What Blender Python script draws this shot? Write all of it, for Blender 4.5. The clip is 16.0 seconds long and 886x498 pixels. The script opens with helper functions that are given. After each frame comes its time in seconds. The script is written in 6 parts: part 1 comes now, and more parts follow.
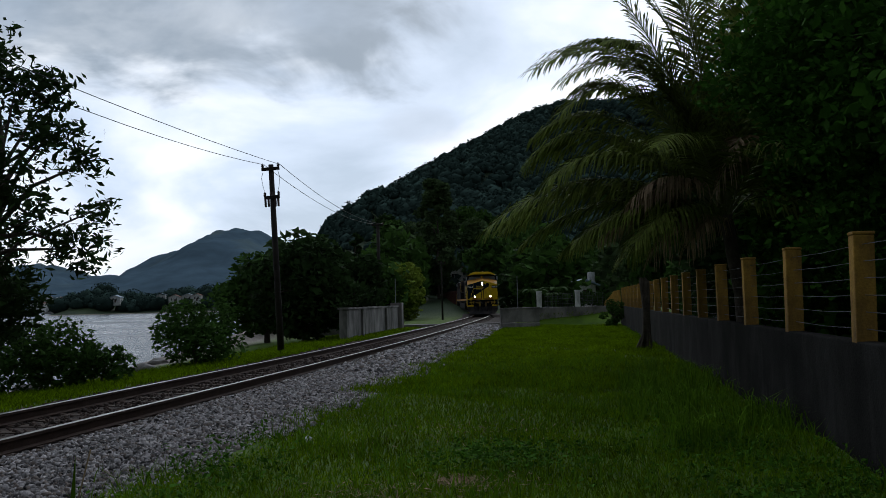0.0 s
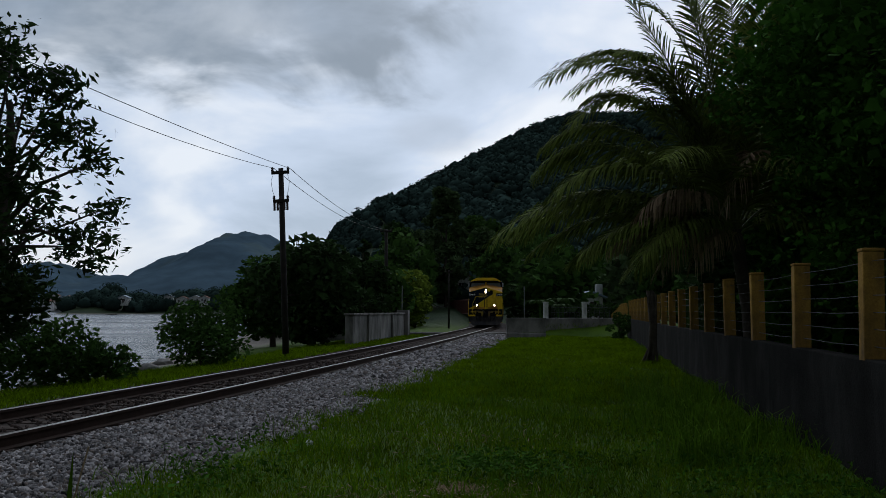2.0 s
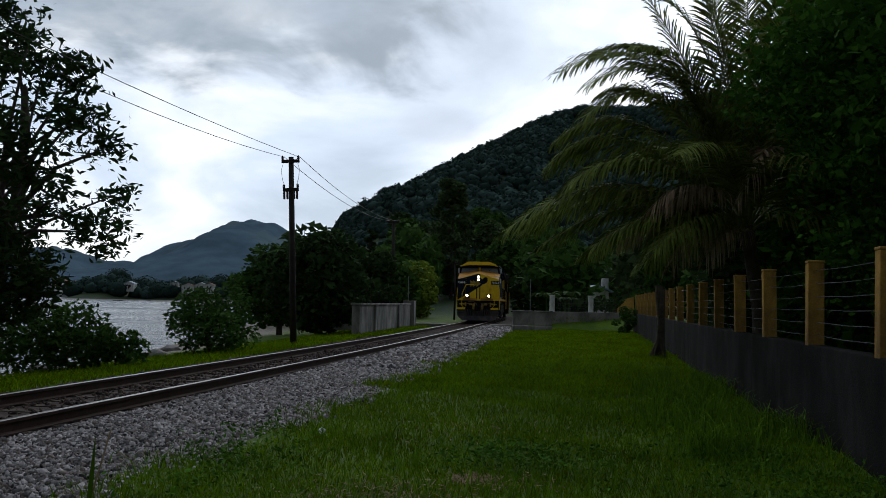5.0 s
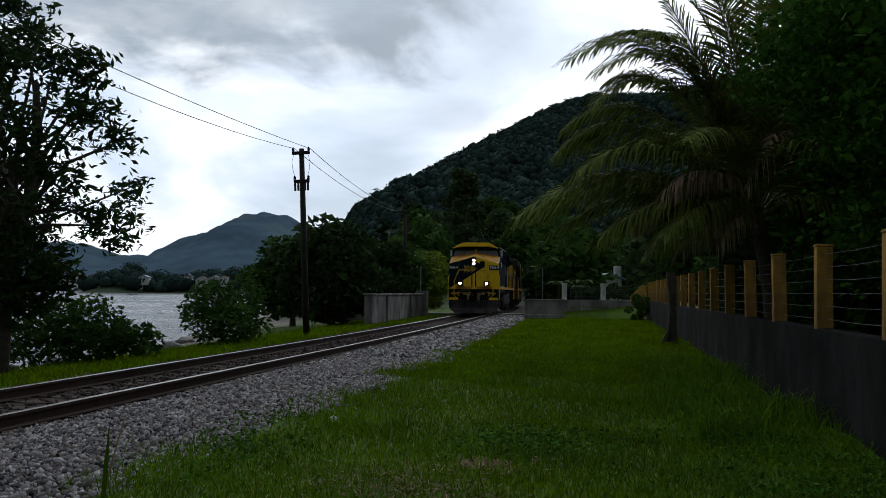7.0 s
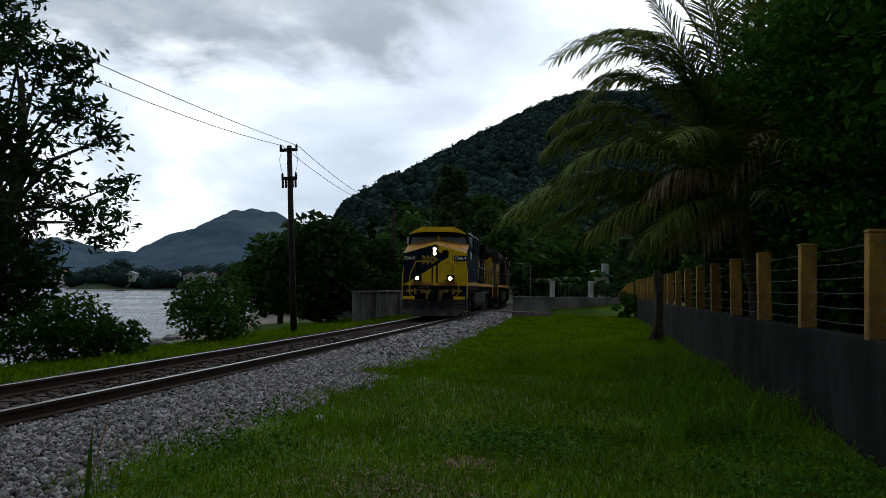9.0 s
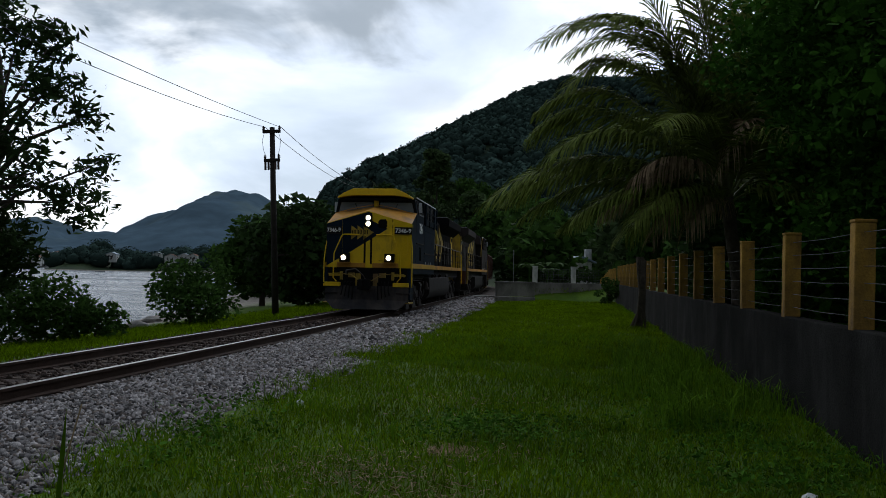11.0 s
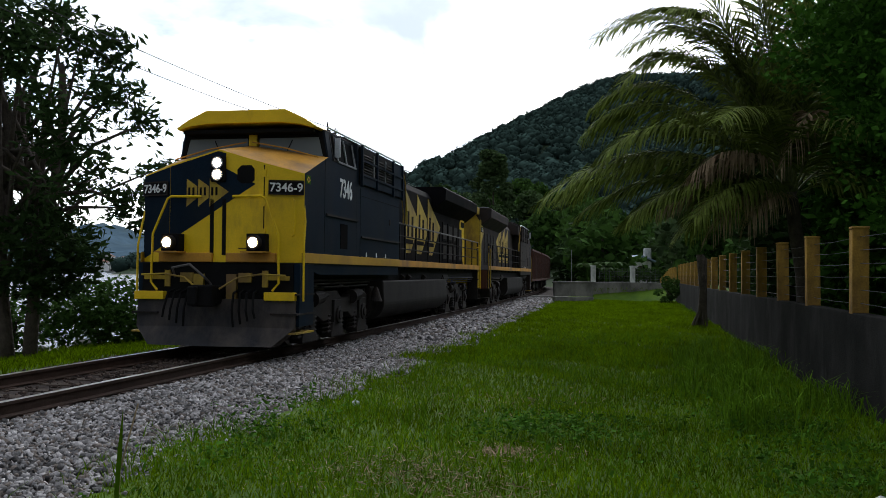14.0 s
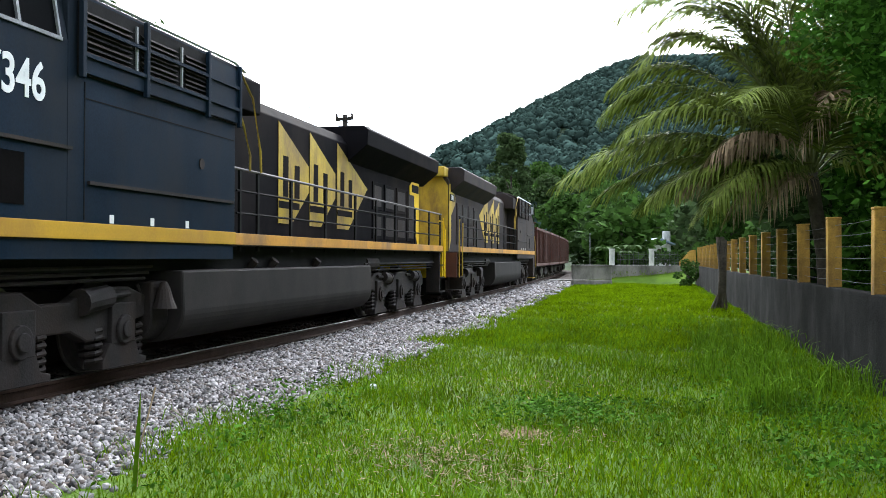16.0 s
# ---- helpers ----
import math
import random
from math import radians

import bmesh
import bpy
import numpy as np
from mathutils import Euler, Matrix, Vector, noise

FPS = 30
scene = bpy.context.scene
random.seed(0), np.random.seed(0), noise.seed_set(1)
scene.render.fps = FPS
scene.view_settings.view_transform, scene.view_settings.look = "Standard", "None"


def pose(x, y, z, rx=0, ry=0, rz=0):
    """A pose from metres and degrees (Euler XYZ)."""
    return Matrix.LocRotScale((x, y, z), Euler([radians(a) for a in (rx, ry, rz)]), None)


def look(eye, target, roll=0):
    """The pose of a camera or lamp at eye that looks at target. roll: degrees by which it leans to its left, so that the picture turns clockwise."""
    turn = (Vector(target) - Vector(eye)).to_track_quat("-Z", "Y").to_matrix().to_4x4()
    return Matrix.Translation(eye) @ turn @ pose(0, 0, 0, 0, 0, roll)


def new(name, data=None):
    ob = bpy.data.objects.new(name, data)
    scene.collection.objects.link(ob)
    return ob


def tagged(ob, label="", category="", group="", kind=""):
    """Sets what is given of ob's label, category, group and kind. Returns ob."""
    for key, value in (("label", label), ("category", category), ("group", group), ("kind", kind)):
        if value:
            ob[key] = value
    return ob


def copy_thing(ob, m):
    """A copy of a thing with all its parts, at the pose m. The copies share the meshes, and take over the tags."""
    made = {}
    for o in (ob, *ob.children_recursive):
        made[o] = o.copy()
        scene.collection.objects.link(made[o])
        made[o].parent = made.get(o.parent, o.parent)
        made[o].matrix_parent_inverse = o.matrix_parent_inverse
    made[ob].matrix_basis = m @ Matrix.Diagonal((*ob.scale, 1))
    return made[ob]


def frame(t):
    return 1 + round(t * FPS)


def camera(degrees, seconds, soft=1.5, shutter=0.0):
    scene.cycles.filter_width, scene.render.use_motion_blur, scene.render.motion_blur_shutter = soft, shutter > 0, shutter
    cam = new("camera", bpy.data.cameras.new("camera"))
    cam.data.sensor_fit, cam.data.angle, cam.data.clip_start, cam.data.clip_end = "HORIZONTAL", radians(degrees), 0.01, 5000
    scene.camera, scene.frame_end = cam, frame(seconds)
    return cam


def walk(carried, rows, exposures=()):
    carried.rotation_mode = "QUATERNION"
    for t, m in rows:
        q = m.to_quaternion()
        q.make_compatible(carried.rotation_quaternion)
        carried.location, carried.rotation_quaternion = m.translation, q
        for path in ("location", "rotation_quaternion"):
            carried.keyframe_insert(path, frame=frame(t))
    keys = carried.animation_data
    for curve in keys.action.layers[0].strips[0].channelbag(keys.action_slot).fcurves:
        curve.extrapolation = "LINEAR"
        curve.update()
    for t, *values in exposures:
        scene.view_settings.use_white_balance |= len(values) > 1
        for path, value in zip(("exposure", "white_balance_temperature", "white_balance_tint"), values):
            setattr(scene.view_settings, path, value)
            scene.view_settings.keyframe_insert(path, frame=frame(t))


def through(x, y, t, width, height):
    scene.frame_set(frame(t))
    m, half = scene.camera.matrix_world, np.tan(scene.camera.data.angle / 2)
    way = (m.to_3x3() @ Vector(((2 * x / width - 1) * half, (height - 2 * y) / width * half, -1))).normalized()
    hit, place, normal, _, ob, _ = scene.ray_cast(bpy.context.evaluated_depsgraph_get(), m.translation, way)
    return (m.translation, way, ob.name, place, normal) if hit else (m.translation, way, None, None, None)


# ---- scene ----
# ---- camera ----
cam = camera(52.2, 16.0, soft=0.8)
PATH = [
    (0, (-0.055, -0.201, 1.681), (0.019, 1.794, 1.798), -1.4),
    (0.5, (-0.063, -0.184, 1.663), (0.01, 1.812, 1.772), -1.1),
    (1, (-0.06, -0.165, 1.641), (0.0, 1.832, 1.747), -0.8),
    (1.5, (-0.056, -0.184, 1.654), (0.001, 1.812, 1.767), -0.3),
    (2, (-0.031, -0.159, 1.659), (0.025, 1.836, 1.795), 0.1),
    (2.5, (-0.041, -0.161, 1.661), (0.027, 1.833, 1.802), 0.2),
    (3, (-0.059, -0.118, 1.659), (0.006, 1.876, 1.797), 0.5),
    (3.5, (-0.09, -0.128, 1.65), (-0.026, 1.867, 1.776), 0.8),
    (4, (-0.11, -0.139, 1.661), (-0.05, 1.857, 1.777), 0.8),
    (4.5, (-0.126, -0.151, 1.654), (-0.066, 1.845, 1.767), 0.9),
    (5, (-0.15, -0.184, 1.652), (-0.106, 1.812, 1.769), 1.1),
    (7.3, (-0.088, -0.272, 1.626), (-0.072, 1.725, 1.718), 0.4),
    (7.5, (-0.082, -0.286, 1.637), (-0.051, 1.712, 1.728), 0.6),
    (8, (-0.081, -0.31, 1.64), (-0.037, 1.688, 1.729), 0.6),
    (8.5, (-0.09, -0.301, 1.646), (-0.049, 1.696, 1.735), 0.4),
    (9, (-0.071, -0.267, 1.652), (-0.029, 1.73, 1.74), 0.5),
    (9.2, (-0.059, -0.276, 1.656), (-0.01, 1.722, 1.73), -0.0),
    (11.3, (-0.08, -0.095, 1.67), (0.0, 1.902, 1.723), 1.2),
    (11.5, (-0.086, -0.069, 1.654), (-0.056, 1.93, 1.707), 1.5),
    (12, (-0.103, -0.075, 1.667), (-0.145, 1.924, 1.724), 1.4),
    (12.5, (-0.086, -0.063, 1.655), (-0.137, 1.935, 1.718), 1.1),
    (13, (-0.072, -0.077, 1.663), (-0.129, 1.921, 1.731), 0.8),
    (13.5, (-0.038, -0.076, 1.655), (-0.092, 1.923, 1.718), 0.5),
    (14, (-0.03, -0.055, 1.645), (-0.077, 1.944, 1.699), 0.5),
    (14.5, (-0.028, -0.001, 1.619), (-0.078, 1.998, 1.652), 0.5),
    (15, (-0.032, -0.003, 1.625), (-0.095, 1.996, 1.649), 0.4),
    (15.5, (-0.019, -0.009, 1.626), (-0.113, 1.989, 1.649), 0.3),
    (16, (-0.013, -0.016, 1.631), (-0.1, 1.982, 1.65), 0.2),
]
EXPOSURES = [(t, stops, kelvin, 10.0) for t, stops, kelvin in (
    (0.0, -0.1, 6150), (0.7, -0.15, 6150), (1.5, -0.3, 6100), (2.2, -0.45, 6050), (2.8, -0.42, 6050), (3.5, -0.25, 6100), (4.3, -0.1, 6200), (7.3, 0.0, 6300), (11.3, 0.05, 6250),
    (13.0, -0.05, 6250), (13.5, 0.2, 6350), (14.0, 1.0, 6450), (14.5, 2.05, 6500), (15.0, 2.65, 6450), (15.5, 2.9, 6400), (16.0, 2.95, 6400))]
walk(cam, [(t, look(eye, target, roll)) for t, eye, target, roll in PATH], EXPOSURES)

# ---- light: overcast sky, brightest over the hill, where the veiled sun stands ----
SUN_AZ, SUN_EL = 8.0, 30.0
SUN_DIR = Vector((math.sin(radians(SUN_AZ)) * math.cos(radians(SUN_EL)), math.cos(radians(SUN_AZ)) * math.cos(radians(SUN_EL)), math.sin(radians(SUN_EL))))


def make_world():
    w = bpy.data.worlds.new("sky")
    scene.world = w
    w.use_nodes = True
    nt = w.node_tree
    N, L = nt.nodes, nt.links
    for n in list(N):
        N.remove(n)
    out, bg = N.new("ShaderNodeOutputWorld"), N.new("ShaderNodeBackground")
    sky = N.new("ShaderNodeTexSky")
    sky.sky_type, sky.sun_disc = "NISHITA", False
    sky.sun_elevation, sky.sun_rotation = radians(SUN_EL), radians(SUN_AZ)
    skyk = N.new("ShaderNodeVectorMath")
    skyk.operation = "SCALE"
    skyk.inputs["Scale"].default_value = 0.1
    L.new(sky.outputs[0], skyk.inputs[0])
    tc = N.new("ShaderNodeTexCoord")
    sep = N.new("ShaderNodeSeparateXYZ")
    L.new(tc.outputs["Generated"], sep.inputs[0])
    zc = N.new("ShaderNodeMath")
    zc.operation = "MAXIMUM"
    L.new(sep.outputs[2], zc.inputs[0])
    zc.inputs[1].default_value = 0.0
    def calc(op, a, b=0.0):
        n = N.new("ShaderNodeMath")
        n.operation = op
        for k_, v in enumerate((a, b)):
            if isinstance(v, (int, float)):
                n.inputs[k_].default_value = v
            else:
                L.new(v, n.inputs[k_])
        return n.outputs[0]

    def clouds(src, scale, detail, rough, distort=0.3):
        n = N.new("ShaderNodeTexNoise")
        n.inputs["Scale"].default_value, n.inputs["Detail"].default_value, n.inputs["Roughness"].default_value = scale, detail, rough
        n.inputs["Distortion"].default_value = distort
        L.new(src, n.inputs[0])
        return n.outputs[0]

    def smooth(src, a, b, lo=0.0, hi=1.0):
        n = N.new("ShaderNodeMapRange")
        n.interpolation_type = "SMOOTHSTEP"
        n.inputs["From Min"].default_value, n.inputs["From Max"].default_value, n.inputs["To Min"].default_value, n.inputs["To Max"].default_value = a, b, lo, hi
        L.new(src, n.inputs[0])
        return n.outputs[0]

    # the cloud deck seen as a plane overhead, foreshortened towards the horizon
    za = calc("ADD", zc.outputs[0], 0.45)
    comb = N.new("ShaderNodeCombineXYZ")
    for i in range(3):
        L.new(za, comb.inputs[i])
    div = N.new("ShaderNodeVectorMath")
    div.operation = "DIVIDE"
    L.new(tc.outputs["Generated"], div.inputs[0])
    L.new(comb.outputs[0], div.inputs[1])
    mp = N.new("ShaderNodeMapping")
    mp.inputs["Location"].default_value = CLOUD_SHIFT
    mp.inputs["Scale"].default_value = (1.0, 1.1, 1.7)
    L.new(div.outputs[0], mp.inputs[0])
    thin = clouds(mp.outputs[0], 2.6, 7.0, 0.5)
    ramp = N.new("ShaderNodeValToRGB")
    e = ramp.color_ramp.elements
    e[0].position, e[0].color = 0.30, (0.50, 0.59, 0.70, 1)
    e[1].position, e[1].color = 0.60, (1.02, 1.04, 1.06, 1)
    k = e.new(0.46)
    k.color = (0.70, 0.79, 0.92, 1)
    L.new(thin, ramp.inputs[0])
    # heavy grey cloud bank over the bay, a small grey cloud beside it, a bright gap below
    ahead = calc("MAXIMUM", sep.outputs[1], 0.05)
    wob = clouds(mp.outputs[0], 3.2, 6.0, 0.55, 0.6)
    wob2 = clouds(mp.outputs[0], 9.0, 4.0, 0.5, 0.4)
    shift = calc("ADD", calc("MULTIPLY", calc("SUBTRACT", wob, 0.5), 0.9), calc("MULTIPLY", calc("SUBTRACT", wob2, 0.5), 0.35))
    u, v = calc("DIVIDE", sep.outputs[0], ahead), calc("DIVIDE", sep.outputs[2], ahead)

    def bank(uc, vc, a, b, lo, hi, power=4.0):
        du = calc("POWER", calc("ABSOLUTE", calc("MULTIPLY", calc("SUBTRACT", u, uc), 1 / a)), power)
        dv = calc("POWER", calc("ABSOLUTE", calc("MULTIPLY", calc("SUBTRACT", v, vc), 1 / b)), power)
        return smooth(calc("ADD", calc("POWER", calc("ADD", du, dv), 1 / power), shift), lo, hi, 1.0, 0.0)
    col = ramp.outputs[0]
    for f_, tone in ((calc("MULTIPLY", bank(-0.27, 0.50, 0.31, 0.245, 0.84, 1.14), smooth(calc("ADD", wob, calc("MULTIPLY", wob2, 0.5)), 0.55, 0.95, 1.0, 0.62)), (0.29, 0.345, 0.40)), (calc("MULTIPLY", bank(0.015, 0.195, 0.05, 0.022, 0.5, 1.3, 2.0), 0.45), (0.52, 0.58, 0.66)),
                     (calc("MULTIPLY", bank(-0.52, 0.055, 0.16, 0.022, 0.6, 1.3, 2.0), 0.8), (1.05, 1.05, 1.04))):
        mx = N.new("ShaderNodeMixRGB")
        L.new(f_, mx.inputs[0])
        L.new(col, mx.inputs[1])
        mx.inputs[2].default_value = (*tone, 1)
        col = mx.outputs[0]
    dot = N.new("ShaderNodeVectorMath")
    dot.operation = "DOT_PRODUCT"
    L.new(tc.outputs["Generated"], dot.inputs[0])
    dot.inputs[1].default_value = SUN_DIR
    mr = N.new("ShaderNodeMapRange")
    mr.interpolation_type = "SMOOTHSTEP"
    mr.inputs["From Min"].default_value, mr.inputs["From Max"].default_value = -0.1, 0.95
    mr.inputs["To Min"].default_value, mr.inputs["To Max"].default_value = 0.22, 1.14
    L.new(dot.outputs["Value"], mr.inputs[0])
    glow = N.new("ShaderNodeVectorMath")
    glow.operation = "SCALE"
    L.new(col, glow.inputs[0])
    L.new(mr.outputs[0], glow.inputs["Scale"])
    mix = N.new("ShaderNodeMixRGB")
    mix.inputs[0].default_value = 0.92
    L.new(skyk.outputs[0], mix.inputs[1])
    L.new(glow.outputs[0], mix.inputs[2])
    L.new(mix.outputs[0], bg.inputs[0])
    bg.inputs[1].default_value = 1.0
    L.new(bg.outputs[0], out.inputs[0])


CLOUD_SHIFT = (1.7, 0.6, 0.4)
make_world()
sun = new("sun", bpy.data.lights.new("sun", "SUN"))
sun.data.energy, sun.data.angle, sun.data.color = 0.5, radians(20), (1.0, 0.97, 0.92)
sun.matrix_world = look(SUN_DIR * 100, (0, 0, 0))


# ---- materials ----
def mat(name, base, rough=0.6, metal=0.0, var=0.25, scale=3.0, bump=0.15, dirt=None, dirt_amount=0.35, fine=40.0, island=0.0, emit=None, spec=0.25, alt=None):
    """A base colour varied at two scales, with dirt patches and fine relief. base: one colour; dirt: the stains' colour."""
    m = bpy.data.materials.new(name)
    m.use_nodes = True
    nt = m.node_tree
    N, L = nt.nodes, nt.links
    b = N["Principled BSDF"]
    b.inputs["Roughness"].default_value, b.inputs["Metallic"].default_value = rough, metal
    b.inputs["Specular IOR Level"].default_value = spec
    tc = N.new("ShaderNodeTexCoord")
    n1, n2 = N.new("ShaderNodeTexNoise"), N.new("ShaderNodeTexNoise")
    for n, s, d in ((n1, scale, 5.0), (n2, fine, 3.0)):
        n.inputs["Scale"].default_value, n.inputs["Detail"].default_value = s, d
        L.new(tc.outputs["Object"], n.inputs["Vector"])
    r1 = N.new("ShaderNodeMapRange")
    r1.inputs["From Min"].default_value, r1.inputs["From Max"].default_value = 0.3, 0.7
    r1.inputs["To Min"].default_value, r1.inputs["To Max"].default_value = 1 - var, 1 + var
    L.new(n1.outputs[0], r1.inputs[0])
    r2 = N.new("ShaderNodeMapRange")
    r2.inputs["From Min"].default_value, r2.inputs["From Max"].default_value = 0.3, 0.7
    r2.inputs["To Min"].default_value, r2.inputs["To Max"].default_value = 1 - var * 0.6, 1 + var * 0.6
    L.new(n2.outputs[0], r2.inputs[0])
    k = N.new("ShaderNodeMath")
    k.operation = "MULTIPLY"
    L.new(r1.outputs[0], k.inputs[0])
    L.new(r2.outputs[0], k.inputs[1])
    last = k.outputs[0]
    if island:
        g = N.new("ShaderNodeNewGeometry")
        r3 = N.new("ShaderNodeMapRange")
        r3.inputs["To Min"].default_value, r3.inputs["To Max"].default_value = 1 - island, 1 + island
        L.new(g.outputs["Random Per Island"], r3.inputs[0])
        k2 = N.new("ShaderNodeMath")
        k2.operation = "MULTIPLY"
        L.new(last, k2.inputs[0])
        L.new(r3.outputs[0], k2.inputs[1])
        last = k2.outputs[0]
    sc = N.new("ShaderNodeVectorMath")
    sc.operation = "SCALE"
    sc.inputs[0].default_value = base
    L.new(last, sc.inputs["Scale"])
    col = sc.outputs[0]
    if alt:
        g2 = N.new("ShaderNodeNewGeometry")
        ra = N.new("ShaderNodeMapRange")
        ra.inputs["From Min"].default_value, ra.inputs["From Max"].default_value = alt[1], min(alt[1] + 0.05, 1.0)
        fr = N.new("ShaderNodeMath")
        fr.operation = "FRACT"
        kk = N.new("ShaderNodeMath")
        kk.operation = "MULTIPLY"
        kk.inputs[1].default_value = 7.31
        L.new(g2.outputs["Random Per Island"], kk.inputs[0])
        L.new(kk.outputs[0], fr.inputs[0])
        L.new(fr.outputs[0], ra.inputs[0])
        ma = N.new("ShaderNodeMixRGB")
        L.new(ra.outputs[0], ma.inputs[0])
        L.new(col, ma.inputs[1])
        ma.inputs[2].default_value = (*alt[0], 1)
        col = ma.outputs[0]
    if dirt:
        n3 = N.new("ShaderNodeTexNoise")
        n3.inputs["Scale"].default_value, n3.inputs["Detail"].default_value, n3.inputs["Roughness"].default_value = scale * 0.7, 8.0, 0.65
        mp = N.new("ShaderNodeMapping")
        mp.inputs["Location"].default_value, mp.inputs["Scale"].default_value = (3.1, 7.7, 1.3), (1, 1, 0.45)
        L.new(tc.outputs["Object"], mp.inputs[0])
        L.new(mp.outputs[0], n3.inputs["Vector"])
        rr = N.new("ShaderNodeMapRange")
        rr.inputs["From Min"].default_value, rr.inputs["From Max"].default_value = 0.62 - dirt_amount * 0.5, 0.78 - dirt_amount * 0.3
        L.new(n3.outputs[0], rr.inputs[0])
        mx = N.new("ShaderNodeMixRGB")
        L.new(rr.outputs[0], mx.inputs[0])
        L.new(col, mx.inputs[1])
        mx.inputs[2].default_value = (*dirt, 1)
        col = mx.outputs[0]
    L.new(col, b.inputs["Base Color"])
    if bump:
        bp = N.new("ShaderNodeBump")
        bp.inputs["Strength"].default_value, bp.inputs["Distance"].default_value = bump, 0.02
        L.new(n2.outputs[0], bp.inputs["Height"])
        L.new(bp.outputs[0], b.inputs["Normal"])
    if emit:
        b.inputs["Emission Color"].default_value, b.inputs["Emission Strength"].default_value = (*emit[0], 1), emit[1]
    return m


def leaf_mat(name, base, rough=0.85, island=0.45, through=0.25, spec=0.03, var=0.2):
    """Leaves: varied from leaf to leaf, with light let through."""
    m = mat(name, base, rough, var=var, scale=0.8, bump=0.0, island=island, fine=12.0, spec=spec)
    nt = m.node_tree
    N, L = nt.nodes, nt.links
    b, out = N["Principled BSDF"], N["Material Output"]
    tr = N.new("ShaderNodeBsdfTranslucent")
    src = b.inputs["Base Color"].links[0].from_socket
    L.new(src, tr.inputs[0])
    mx = N.new("ShaderNodeMixShader")
    mx.inputs[0].default_value = through
    L.new(b.outputs[0], mx.inputs[1])
    L.new(tr.outputs[0], mx.inputs[2])
    L.new(mx.outputs[0], out.inputs[0])
    return m


def glass_mat(name, tint, rough=0.05, spec=0.25, ior=1.35):
    m = bpy.data.materials.new(name)
    m.use_nodes = True
    b = m.node_tree.nodes["Principled BSDF"]
    b.inputs["Base Color"].default_value = (*tint, 1)
    b.inputs["Roughness"].default_value, b.inputs["IOR"].default_value = rough, ior
    b.inputs["Specular IOR Level"].default_value = spec
    return m


def water_mat():
    m = bpy.data.materials.new("bay water")
    m.use_nodes = True
    N, L = m.node_tree.nodes, m.node_tree.links
    b = N["Principled BSDF"]
    b.inputs["Base Color"].default_value = (0.03, 0.045, 0.055, 1)
    b.inputs["Roughness"].default_value, b.inputs["IOR"].default_value = 0.16, 1.33
    tc = N.new("ShaderNodeTexCoord")
    mp = N.new("ShaderNodeMapping")
    mp.inputs["Scale"].default_value = (0.5, 1.0, 1.0)
    L.new(tc.outputs["Object"], mp.inputs[0])
    n1, n2 = N.new("ShaderNodeTexNoise"), N.new("ShaderNodeTexNoise")
    n1.inputs["Scale"].default_value, n1.inputs["Detail"].default_value = 1.3, 6.0
    n2.inputs["Scale"].default_value, n2.inputs["Detail"].default_value = 0.02, 3.0
    L.new(mp.outputs[0], n1.inputs["Vector"])
    L.new(mp.outputs[0], n2.inputs["Vector"])
    bp = N.new("ShaderNodeBump")
    bp.inputs["Strength"].default_value, bp.inputs["Distance"].default_value = 1.0, 0.7
    L.new(n1.outputs[0], bp.inputs["Height"])
    L.new(bp.outputs[0], b.inputs["Normal"])
    r = N.new("ShaderNodeMapRange")
    r.inputs["From Min"].default_value, r.inputs["From Max"].default_value = 0.4, 0.6
    r.inputs["To Min"].default_value, r.inputs["To Max"].default_value = 0.16, 0.34
    L.new(n2.outputs[0], r.inputs[0])
    L.new(r.outputs[0], b.inputs["Roughness"])
    return m


